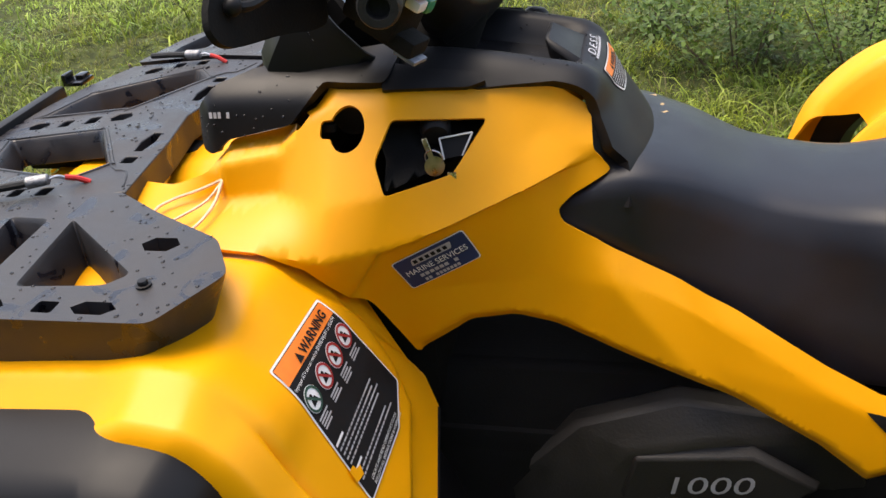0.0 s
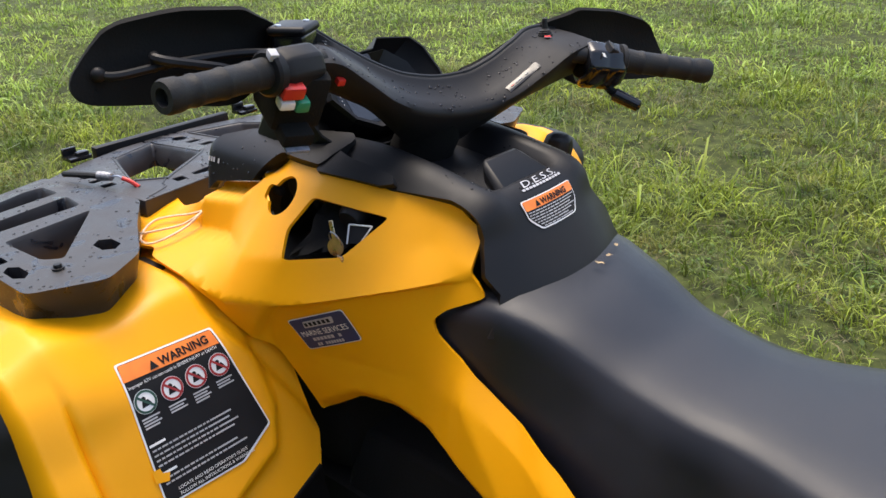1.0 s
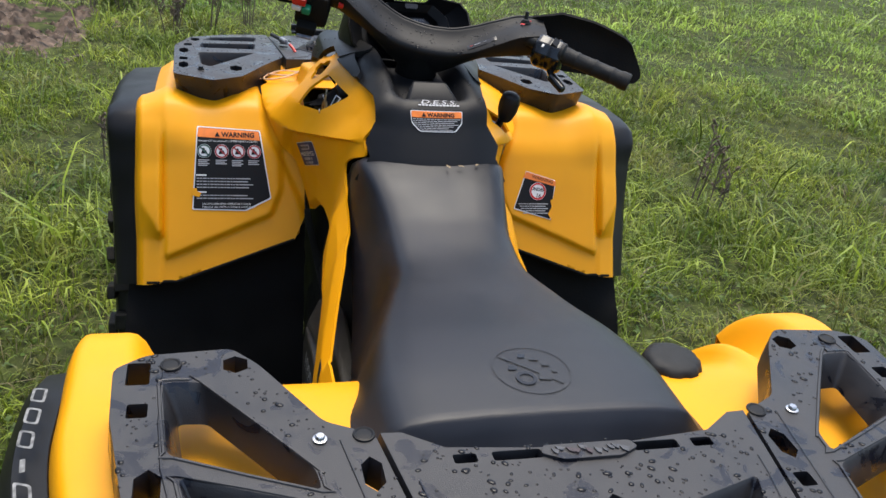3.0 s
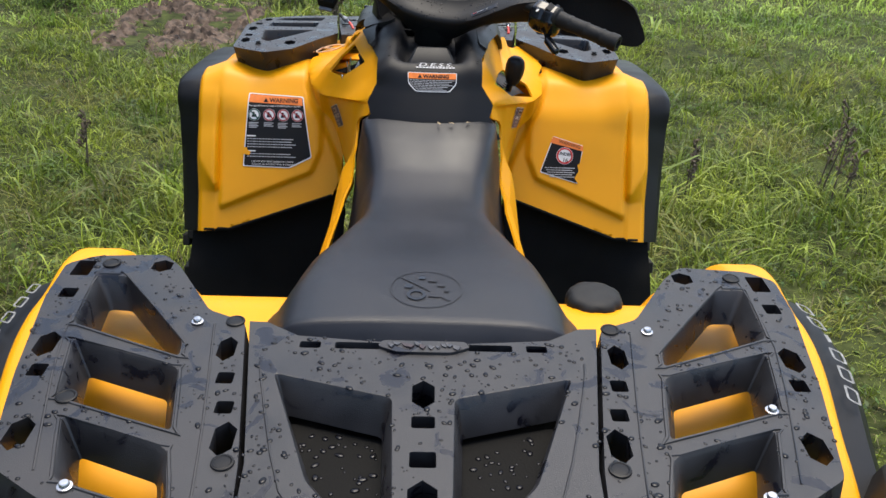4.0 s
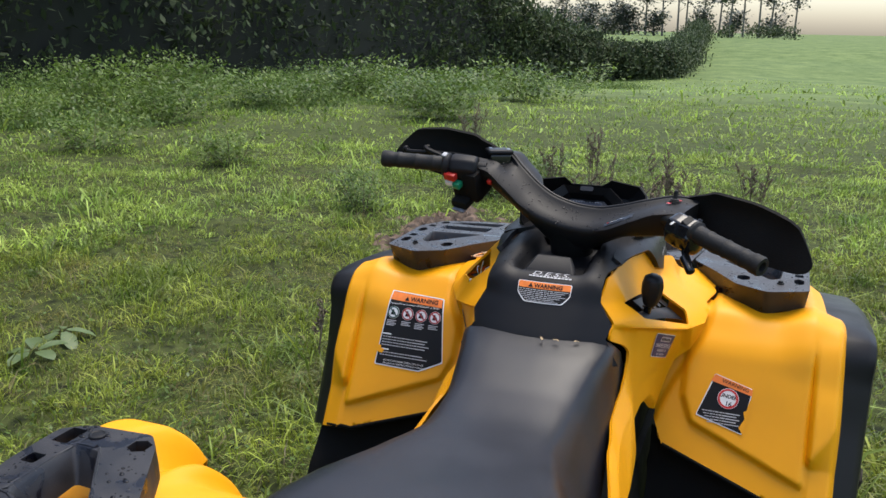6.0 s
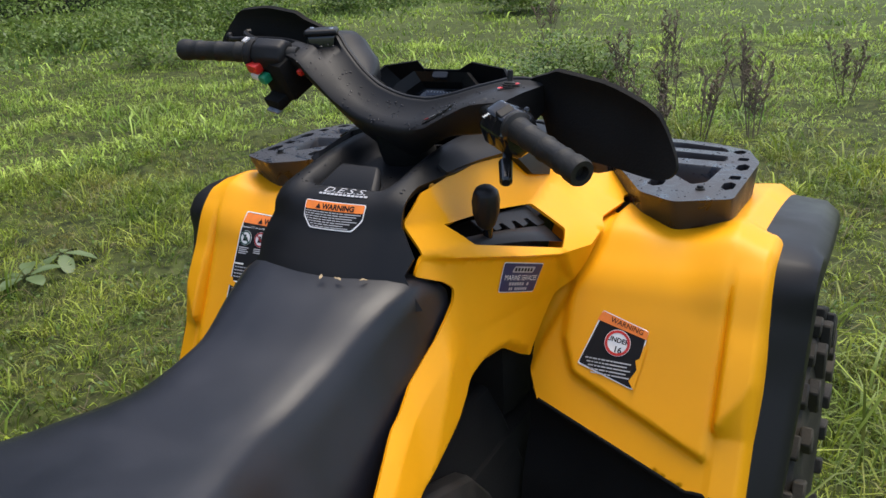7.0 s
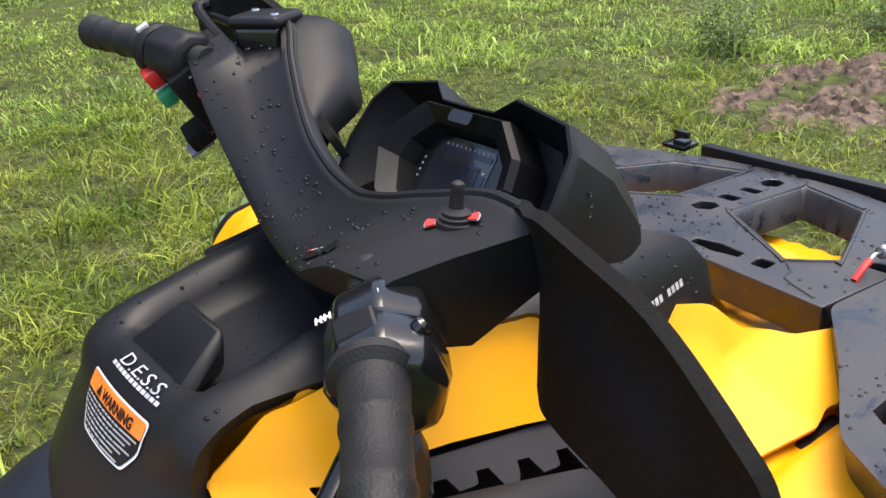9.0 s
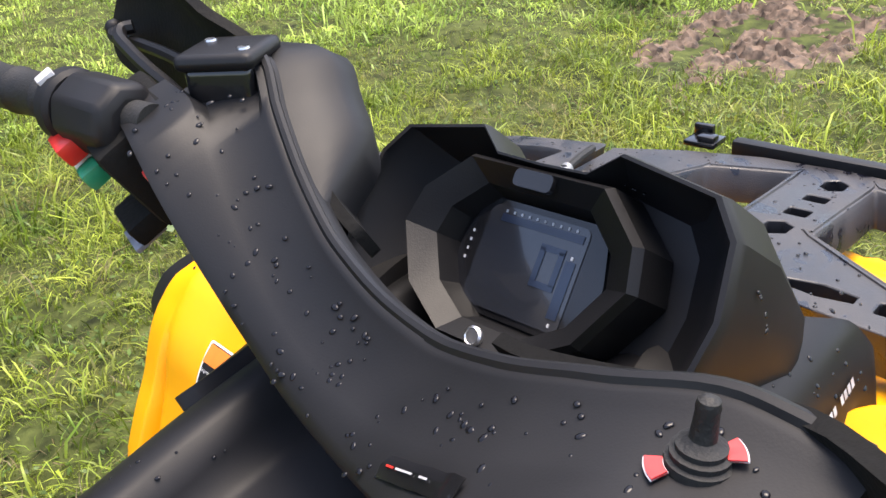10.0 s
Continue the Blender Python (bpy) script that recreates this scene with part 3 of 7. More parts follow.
part("side_panel", mirrored(sheet([(x, min(z, 1.030)) for x, z in SP_OUT], side_panel_r, (GATE_HOLE,), step=0.0065, thick=0.005, flip=False, creases=LIP + folds(SP_RIGHT))), YELLOW, bike, "yellow plastic side panel with the gear lever opening", sharp=50)

# console between the panels
CO = [(-0.36, 1.030), (-0.28, 1.050), (-0.20, 1.053), (-0.12, 1.046), (-0.06, 1.036), (-0.02, 1.028), (0.001, 1.016), (0.024, 0.984), (0.046, 0.952), (0.068, 0.916), (0.078, 0.885)]
cox, coz, cot, cos_, co_end = path_of(CO)


def console(y, s):
    x, z, t = cox(s), coz(s), cot(s)
    a = abs(y)
    fall = smooth(1.02, 0.98, z)
    x -= (0.9 + 0.8 * fall) * a * a + 90 * fall * max(0.0, a - 0.06) ** 4
    rim = smooth(0.055, 0.085, a) * smooth(0.135, 0.10, a)
    z += (1 - fall) * (0.006 * rim - 0.028 * smooth(0.075, 0.052, a) * smooth(-0.02, -0.06, x))
    z -= (1 - fall) * 2.2 * max(0.0, a - 0.085) ** 1.5
    return (x, y + 0.008, z)


def co_z(z):
    return min(np.linspace(co_end * 0.5, co_end, 300), key=lambda s: abs(coz(s) - z))


co_half = [(0.150, co_end), (0.134, co_z(0.915)), (0.124, co_z(0.932)), (0.131, co_z(0.952)), (0.099, co_z(0.990)), (0.099, cos_(-0.04)), (0.116, cos_(-0.12)), (0.138, cos_(-0.25)), (0.146, cos_(-0.36))]
part("console", sheet([(a + 0.007 * (0.09 < a < 0.12), b) for a, b in co_half] + [(-a - 0.014 * (0.09 < a < 0.12), b) for a, b in reversed(co_half)], console, step=0.009, thick=0.014, flip=True), BLACK, bike, "matt black plastic tank console", sharp=50)
blk = loft([
    [(-0.062, -0.032, 1.020), (-0.062, 0.048, 1.020), (-0.014, 0.068, 1.010), (-0.014, -0.052, 1.010)],
    [(-0.070, -0.028, 1.052), (-0.070, 0.044, 1.052), (-0.024, 0.060, 1.026), (-0.024, -0.044, 1.026)],
])
part("antenna_cover", blk, BLACK, bike, "black raised block on the console", bevel=0.007)

# shoulder covers beside the instrument pod
wing_u = spline((0.94, 1.0, 1.03, 1.05, 1.068), (0.186, 0.177, 0.168, 0.142, 0.075))
WING = rounded([(-0.472, 0.968), (-0.466, 1.020), (-0.440, 1.046), (-0.40, 1.056), (-0.30, 1.064), (-0.245, 1.066), (-0.228, 1.062), (-0.236, 1.043), (-0.308, 1.047), (-0.345, 1.006), (-0.425, 0.989), (-0.445, 0.972)], 0.005, 2)
WING_TAIL = rounded([(-0.240, 1.056), (-0.20, 1.050), (-0.135, 1.043), (-0.125, 1.036), (-0.145, 1.031), (-0.20, 1.034), (-0.240, 1.036)], 0.003, 2)
WING_R = rounded([(-0.452, 0.945), (-0.446, 1.005), (-0.425, 1.036), (-0.385, 1.052), (-0.30, 1.062), (-0.20, 1.056), (-0.11, 1.047), (-0.11, 1.036), (-0.20, 1.036), (-0.255, 1.034), (-0.305, 0.985), (-0.38, 0.964), (-0.430, 0.942)], 0.006, 2)


def wing(x, z):
    return (x, -(wing_u(z) - 0.05 * smooth(-0.44, -0.50, x) - 0.034 * smooth(-0.30, -0.11, x)), z)


part("shoulder_cover", mirrored(sheet(WING_R, wing, step=0.0055, thick=0.012)), BLACK, bike, "black plastic shoulder cover with water drops", sharp=50)
part("shoulder_cover", sheet(WING, wing, step=0.0055, thick=0.012), BLACK, bike, "black plastic shoulder cover with water drops", sharp=50)
part("console_edge", sheet(WING_TAIL, lambda x, z: (x, wing(x, z)[1] + 0.005, z), step=0.0055, thick=0.010), BLACK, bike, "black console edge behind the shoulder cover", sharp=50)

# seat
SX = (-0.050, 0.03, 0.10, 0.20, 0.30, 0.42, 0.55, 0.66, 0.738, 0.744, 0.780, 0.800)
seat_c = spline(SX, (0.900, 0.932, 0.916, 0.876, 0.862, 0.868, 0.882, 0.889, 0.888, 0.884, 0.840, 0.830))
seat_t = spline(SX, (0.142, 0.140, 0.126, 0.110, 0.110, 0.142, 0.180, 0.194, 0.194, 0.190, 0.192, 0.196))
seat_b = spline(SX, (0.150, 0.154, 0.156, 0.164, 0.174, 0.192, 0.224, 0.236, 0.236, 0.234, 0.230, 0.224))
seat_z = spline(SX, (0.850, 0.808, 0.760, 0.705, 0.664, 0.668, 0.752, 0.812, 0.818, 0.816, 0.810, 0.805))
rings = []
for x in [SX[0] + (0.738 - SX[0]) * k / 62 for k in range(63)] + [0.7405, 0.744, 0.756, 0.768, 0.780, 0.790, 0.800]:
    c, wt, wb, zb = seat_c(x), seat_t(x), seat_b(x), seat_z(x)
    half = []
    for y, z in ((0.0, c), (0.45 * wt, c - 0.001), (0.75 * wt, c - 0.004), (0.92 * wt, c - 0.010), (wt, c - 0.018), (wt + 0.25 * (wb - wt), c - 0.018 - 0.22 * (c - 0.018 - zb)), (wt + 0.62 * (wb - wt), c - 0.018 - 0.6 * (c - 0.018 - zb)), (wb, zb + 0.01), (wb - 0.004, zb), (wb - 0.03, zb - 0.004)):
        half.append((y, z))
    mid = 0.007 * smooth(0.50, 0.10, x)
    ring = [(x, mid - y, z) for y, z in reversed(half)] + [(x, mid + y, z) for y, z in half[1:]]
    rings.append(ring)
part("seat", loft(rings), VINYL, bike, "smooth black vinyl saddle with an embossed round mark", sharp=55)

# rear fender
RF = [(0.318, 0.600), (0.345, 0.690), (0.390, 0.755), (0.46, 0.808), (0.56, 0.838), (0.75, 0.846), (0.93, 0.834), (1.02, 0.800), (1.06, 0.74)]
rfx, rfz, rft, rfs, rf_end = path_of(RF)


def rear_fender(u, s):
    x, z, t = rfx(s), rfz(s), rft(s)
    front = smooth(0.62, 0.42, x)
    z -= 0.05 * smooth(0.50, 0.44, u) * (0.4 + 0.6 * front)
    z += 0.046 * math.exp(-(((u - 0.412) / 0.024) ** 2)) * front
    x += 0.04 * smooth(0.50, 0.45, u) * front
    z += 0.026 * smooth(0.478, 0.512, u) * smooth(0.64, 0.46, x)
    if u > 0.565:
        q = min((u - 0.565) / 0.07, 1) * math.pi / 2
        sink = 0.06 * (1 - math.cos(q))
        x, z = x + t.y * sink, z - t.x * sink
        u = 0.565 + 0.024 * math.sin(q)
    u -= 0.054 * smooth(0.64, 1.00, x) * smooth(0.40, 0.56, u)
    return (x, -u, z)


rf_out = [(0.18, rfs(0.50)), (0.20, rfs(0.40)), (0.30, rfs(0.40)), (0.375, rfs(0.40)), (0.400, rfs(0.352)), (0.430, rfs(0.352)), (0.452, rfs(0.395)), (0.472, rfs(0.395)), (0.515, rfs(0.335)), (0.555, 0.0), (0.635, 0.0), (0.635, rf_end), (0.18, rf_end)]
pair("rear_fender", sheet(rf_out, rear_fender, step=0.010, thick=0.005), YELLOW, bike, "yellow plastic rear mudguard", sharp=60)
pair("fender_flare", flare(rfx, rfz, rft, 0.04, rf_end, 0.586, 0.052, 0.12, taper=0.054), BLACK, bike, "black textured wheel arch lip with a worn pale marking", sharp=35)


# ---- racks ----
def hexagon(cx, cy, lx, ly):
    """A slot with pointed ends, long in x."""
    return [(cx - lx, cy), (cx - 0.55 * lx, cy - ly), (cx + 0.55 * lx, cy - ly), (cx + lx, cy), (cx + 0.55 * lx, cy + ly), (cx - 0.55 * lx, cy + ly)]


def quadhole(cx, cy, lx, ly):
    return rounded(rect(cx - lx, cy - ly, cx + lx, cy + ly), 0.003, 2)


def flip_y(p):
    return [(x, -y) for x, y in p][::-1]


def screw(name, at, parent, mat=STEEL, r=0.0052, label=""):
    x, y, z = at
    bm = merge(lathe([(r * 1.5, 0), (r * 1.5, 0.0015), (r, 0.002), (r, 0.005), (r * 0.85, 0.006)], pose(x, y, z), 14), lathe([(0.004, 0.0061), (0.001, 0.0062)], pose(x, y, z), 6))
    return part(name, bm, mat, parent, label)


REAR_Z, FRONT_Z = 0.917, 0.945
rear_wing = rounded([(0.657, 0.512), (0.632, 0.478), (0.624, 0.380), (0.658, 0.350), (0.770, 0.284), (0.796, 0.232), (1.06, 0.190), (1.165, 0.180), (1.155, 0.300), (1.110, 0.378), (1.066, 0.442), (0.914, 0.478), (0.745, 0.508)][::-1], 0.010, 3)
rear_slots = [rounded(p, 0.010, 3) for p in ([(0.686, 0.458), (0.688, 0.416), (0.843, 0.301), (0.876, 0.297), (0.808, 0.448)], [(0.842, 0.436), (0.898, 0.292), (1.012, 0.271), (0.957, 0.414)], [(0.990, 0.395), (1.039, 0.268), (1.131, 0.245), (1.087, 0.368)])]
rear_small = [quadhole(0.668, 0.484, 0.021, 0.013), hexagon(0.657, 0.376, 0.017, 0.014), quadhole(0.735, 0.481, 0.012, 0.011), hexagon(0.855, 0.464, 0.027, 0.013), quadhole(0.908, 0.454, 0.012, 0.010), hexagon(1.020, 0.430, 0.027, 0.013), hexagon(0.857, 0.243, 0.026, 0.011), quadhole(0.916, 0.233, 0.011, 0.010), quadhole(0.970, 0.223, 0.011, 0.010), hexagon(1.022, 0.213, 0.028, 0.012)]
rear_rack = part("rear_rack", box((0.90, -0.20, 0.850), (1.20, 0.20, 0.856), 0.002), BLACK_DEEP, bike, "dark grey moulded plastic rear cargo rack, scuffed and wet")
for sgn in (1, -1):
    o, hs = (rear_wing, rear_slots + rear_small) if sgn > 0 else (flip_y(rear_wing), [flip_y(h) for h in rear_slots + rear_small])
    part("rack_wing", slab(o, hs, REAR_Z - 0.044, REAR_Z, shrink=0.20, skirt=0.03, lip=0.005), RACK, rear_rack, bevel=0.004)
rear_mid = [(0.796, 0.226), (0.797, 0.203), (0.826, 0.160), (0.836, 0.06), (0.836, 0.0)]
rear_mid_o = rear_mid + [(x, -y) for x, y in rear_mid[-2::-1]] + [(1.06, -0.184), (1.25, -0.174), (1.25, 0.174), (1.06, 0.184)]
well = rounded([(0.905, 0.178), (0.948, 0.036), (1.112, 0.030), (1.120, 0.090), (1.085, 0.118)], 0.008, 3)
mid_holes = [well, flip_y(well), hexagon(0.940, 0, 0.026, 0.013), quadhole(0.990, 0, 0.010, 0.013), quadhole(1.050, 0, 0.012, 0.014), hexagon(1.110, 0, 0.030, 0.015), quadhole(0.8455, 0.142, 0.007, 0.013), quadhole(0.8455, -0.142, 0.007, 0.013), quadhole(0.8455, 0.083, 0.007, 0.028), quadhole(0.8455, -0.083, 0.007, 0.028)]
part("rack_centre", slab(rear_mid_o, mid_holes, REAR_Z - 0.045, REAR_Z + 0.001, shrink=0.14, skirt=0.02, lip=0.006), RACK, rear_rack, bevel=0.004)
for sgn in (1, -1):
    tray = slab(rounded([(0.93, 0.16), (0.96, 0.045), (1.14, 0.04), (1.10, 0.13)], 0.01) if sgn > 0 else flip_y(rounded([(0.93, 0.16), (0.96, 0.045), (1.14, 0.04), (1.10, 0.13)], 0.01)), (), 0.858, 0.863)
    part("well_floor", tray, BLACK_DEEP, rear_rack, "dark wet floor of the rack well")
    for bx, by, mat, lab in ((0.654, 0.449, BLACK, ""), (0.801, 0.292, STEEL, "bright steel bolt head"), (0.797, 0.244, BLACK, ""), (0.958, 0.402, STEEL if sgn > 0 else BLACK, ""), (1.098, 0.352, STEEL, "bright steel bolt head"), (1.06, 0.206, BLACK, "")):
        if mat is STEEL:
            screw("bolt", (bx, sgn * by, REAR_Z + 0.001), rear_rack, mat)
        else:
            part("eyelet", lathe([(0.0125, 0), (0.0120, 0.0016), (0.0100, 0.0022), (0.0085, 0.0012), (0.0070, 0.0014), (0.0030, 0.0016)], pose(bx, sgn * by, REAR_Z + 0.0006), 20), BLACK, rear_rack)
    for slot in rear_slots:
        mid_x, mid_y = np.mean(slot, axis=0)
        edge = [(mid_x + 1.05 * (x - mid_x), sgn * (mid_y + 1.05 * (y - mid_y)), REAR_Z - 0.0004) for x, y in slot[::2]]
        part("window_rim", tube(edge + edge[:1], 0.0024, 6, 2), RACK, rear_rack)
    for line in ([(0.640, 0.456), (0.83, 0.452), (1.075, 0.392)], [(0.803, 0.270), (1.00, 0.240), (1.145, 0.222)]):
        part("moulded_ridge", tube([(x, sgn * y, REAR_Z - 0.0003) for x, y in line], 0.0016, 6, 3), RACK, rear_rack)
    part("moulded_ridge", tube([(x, sgn * y, REAR_Z + 0.0007) for x, y in ((0.875, 0.198), (0.93, 0.188), (1.10, 0.142), (1.14, 0.10))], 0.0016, 6, 3), RACK, rear_rack)
part("badge_plate", slab(rounded([(0.838, -0.052), (0.838, 0.052), (0.850, 0.058), (0.862, 0.034), (0.862, -0.034), (0.850, -0.058)], 0.004, 2), (), REAR_Z, REAR_Z + 0.005), RACK, rear_rack, bevel=0.0015)


def front_droop(x):
    """How far the front rack falls towards its front edge."""
    return 0.018 * smooth(-0.62, -0.86, x)


def drooped(bm):
    for v in bm.verts:
        v.co.z -= front_droop(v.co.x)
    return bm


front_wing = rounded([(-0.545, 0.235), (-0.470, 0.284), (-0.378, 0.335), (-0.340, 0.398), (-0.380, 0.482), (-0.600, 0.486), (-0.700, 0.452), (-0.765, 0.372), (-0.800, 0.262), (-0.640, 0.248)], 0.012, 3)
front_slots = [rounded(p, 0.008, 3) for p in ([(-0.568, 0.300), (-0.440, 0.404), (-0.458, 0.425), (-0.552, 0.432)], [(-0.598, 0.300), (-0.592, 0.430), (-0.630, 0.428), (-0.650, 0.296)], [(-0.680, 0.294), (-0.664, 0.424), (-0.705, 0.408), (-0.745, 0.320), (-0.745, 0.290)])]
front_small = [hexagon(-0.436, 0.348, 0.022, 0.013), hexagon(-0.447, 0.462, 0.024, 0.010), quadhole(-0.497, 0.463, 0.011, 0.009), hexagon(-0.563, 0.464, 0.022, 0.010), quadhole(-0.615, 0.456, 0.010, 0.009), hexagon(-0.672, 0.440, 0.020, 0.010)]
front_rack = part("front_rack", box((-0.84, -0.02, 0.870), (-0.55, 0.02, 0.900), 0.004), BLACK_DEEP, bike, "dark grey moulded plastic front cargo rack, wet")
for sgn in (1, -1):
    o, hs = (front_wing, front_slots + front_small) if sgn > 0 else (flip_y(front_wing), [flip_y(h) for h in front_slots + front_small])
    wing_slab = slab(o, hs, FRONT_Z - 0.052, FRONT_Z + 0.004, shrink=0.10, skirt=-0.05, lip=0.005)
    for v in wing_slab.verts:
        if v.co.z < FRONT_Z - 0.02:
            v.co.x -= 0.016 * smooth(-0.50, -0.37, v.co.x)
    part("rack_wing", drooped(wing_slab), RACK, front_rack, bevel=0.005)
    screw("bolt", (-0.415, sgn * 0.424, FRONT_Z + 0.005), front_rack, BLACK)
    part("rack_foot", box((-0.47, sgn * 0.30 - 0.016, 0.86), (-0.41, sgn * 0.30 + 0.016, 0.90), 0.006), BLACK, front_rack)
fm = [(-0.545, 0.228), (-0.560, 0.085), (-0.575, 0.0)]
front_mid = fm + [(x, -y) for x, y in fm[1::-1]] + [(-0.645, -0.242), (-0.800, -0.256), (-0.838, -0.18), (-0.862, -0.09), (-0.868, 0.0), (-0.862, 0.09), (-0.838, 0.18), (-0.800, 0.256), (-0.645, 0.242)]
fwell = rounded([(-0.682, 0.040), (-0.610, 0.150), (-0.645, 0.192), (-0.806, 0.132), (-0.836, 0.042)], 0.008, 3)
fh = [fwell, flip_y(fwell)] + [hexagon(-0.682, 0.006, 0.018, 0.013), quadhole(-0.730, 0.006, 0.010, 0.012), quadhole(-0.776, 0.006, 0.009, 0.012), hexagon(-0.822, 0.006, 0.017, 0.012)]
for s_ in (1, -1):
    fh += [hexagon(-0.590, s_ * 0.086, 0.010, 0.029), quadhole(-0.588, s_ * 0.141, 0.009, 0.009), hexagon(-0.741, s_ * 0.214, 0.017, 0.013), quadhole(-0.697, s_ * 0.224, 0.009, 0.010), quadhole(-0.655, s_ * 0.226, 0.009, 0.010)]
part("rack_centre", drooped(slab(front_mid, fh, FRONT_Z - 0.038, FRONT_Z, shrink=0.10, skirt=0.01, lip=0.005)), RACK, front_rack, bevel=0.005)
for s_ in (1, -1):
    mid_x, mid_y = np.mean(fwell, axis=0)
    edge = [(mid_x + 1.05 * (x - mid_x), s_ * (mid_y + 1.05 * (y - mid_y)), FRONT_Z - 0.0006 - front_droop(mid_x + 1.05 * (x - mid_x))) for x, y in fwell[::2]]
    part("window_rim", tube(edge + edge[:1], 0.0026, 6, 2), RACK, front_rack)
    part("moulded_ridge", tube([(x, s_ * y, FRONT_Z - 0.0004 - front_droop(x)) for x, y in ((-0.690, 0.028), (-0.604, 0.158), (-0.574, 0.174), (-0.556, 0.214))], 0.0018, 6, 3), RACK, front_rack)
part("front_lip", drooped(box((-0.886, -0.135, FRONT_Z - 0.02), (-0.868, 0.150, FRONT_Z + 0.010), 0.004)), BLACK, front_rack)
for y in (-0.170, 0.190):
    clip = merge(box((-0.886, y - 0.020, FRONT_Z), (-0.852, y + 0.020, FRONT_Z + 0.007), 0.002), box((-0.886, y - 0.020, FRONT_Z + 0.005), (-0.878, y + 0.006, FRONT_Z + 0.020), 0.003), box((-0.872, y - 0.004, FRONT_Z + 0.005), (-0.856, y + 0.018, FRONT_Z + 0.014), 0.003))
    part("rack_clip", drooped(clip), GLOSS, front_rack, "small glossy black latch on the rack edge")
# rear bumper tube that wraps round from the flares behind the rack
tube_l = part("rear_bumper", tube([(0.965, -0.605, 0.812), (1.02, -0.560, 0.838), (1.09, -0.480, 0.856), (1.17, -0.38, 0.862), (1.24, -0.20, 0.862), (1.255, 0.0, 0.862), (1.24, 0.20, 0.862), (1.17, 0.38, 0.862), (1.09, 0.480, 0.856), (1.02, 0.560, 0.838), (0.965, 0.605, 0.812)], 0.024, 12), BLACK, bike, "black tubular rear bumper")
for s_ in (1, -1):
    part("bumper_end", loft([[(x, s_ * y, z) for x, y, z in ring] for ring in (
        [(0.925, 0.560, 0.775), (0.925, 0.655, 0.755), (0.925, 0.650, 0.790), (0.930, 0.575, 0.822)],
        [(0.985, 0.525, 0.790), (0.985, 0.650, 0.755), (0.985, 0.640, 0.805), (0.985, 0.550, 0.842)],
        [(1.050, 0.490, 0.790), (1.050, 0.610, 0.755), (1.050, 0.600, 0.812), (1.050, 0.515, 0.852)])]), BLACK, tube_l, bevel=0.008)
    screw("bolt", (1.035, s_ * 0.545, 0.846), tube_l, STEEL, 0.007)

# ---- steering: bars, pad, grips, guards ----
BAR = pose(-0.066, -0.006, 1.146, 0, 29, 0) @ pose(0, 0, 0, 0, 0, -15.3)


def bar(bm):
    bm.transform(BAR)
    return bm


PX = (-0.222, -0.185, -0.14, -0.09, -0.045, 0.0, 0.045, 0.09, 0.14, 0.185, 0.232)
pad_f = spline(PX, (-0.150, -0.152, -0.132, -0.112, -0.101, -0.098, -0.101, -0.112, -0.134, -0.158, -0.165))
pad_r = spline(PX, (-0.060, -0.057, -0.046, -0.036, -0.031, -0.029, -0.031, -0.036, -0.046, -0.060, -0.075))
pad_z = spline(PX, (-0.032, -0.032, -0.044, -0.061, -0.071, -0.074, -0.071, -0.060, -0.047, -0.042, -0.040))
pad_zr = spline(PX, (-0.010, -0.010, -0.030, -0.058, -0.071, -0.074, -0.071, -0.058, -0.028, -0.006, 0.000))


def pad_top(x, y):
    """The height of the pad, which twists towards the grips."""
    t = (x - pad_f(y)) / (pad_r(y) - pad_f(y))
    return pad_z(y) + (pad_zr(y) - pad_z(y)) * min(max(t, 0.0), 1.0)


rings = []
for k in range(61):
    y = PX[0] + (PX[-1] - PX[0]) * k / 60
    f, r, z, zr = pad_f(y), pad_r(y), pad_z(y), pad_zr(y)
    deep = 0.034 + 0.05 * smooth(0.13, 0.0, abs(y))
    q = (zr - z) / (r - f)
    cut = 0.012 * smooth(-0.140, -0.190, y)
    rings.append([(f - 0.007, y, z - 0.010), (f - 0.003, y, z + 0.001), (f + 0.002, y, z + 0.0035), (f + 0.007, y, z + 0.003 + 0.007 * q), (f + 0.012, y, z + 0.012 * q - 0.0005 - cut), (f + 0.046, y, z + 0.046 * q + 0.0008 - cut), (f + 0.050, y, z + 0.050 * q + 0.001), (r - 0.008, y, zr - 0.008 * q), (r - 0.002, y, zr - 0.003), (r, y, zr - 0.010), (r - 0.006, y, min(z, zr) - 0.6 * deep), (r - 0.02, y, min(z, zr) - deep), (f + 0.02, y, z - deep), (f, y, z - 0.6 * deep)])
handlebar = part("handlebar_cover", bar(loft(rings)), MATT, bike, "black plastic handlebar cover beaded with rain", sharp=50)
for y0, y1, r0 in ((-0.205, 0.045, 0.0034), (0.045, 0.226, 0.0038)):
    line = [(pad_f(y) - 0.001, y, pad_z(y) + 0.002) for y in np.linspace(y0, y1, 14)]
    part("piping", bar(tube(line, r0, 8, 2)), BLACK, handlebar, "raised rounded edge of the handlebar cover")
part("steering_stem", bar(lathe([(0.045, -0.24), (0.042, -0.14), (0.036, -0.09)], pose(-0.068, 0, 0), 20)), BLACK_DEEP, handlebar)
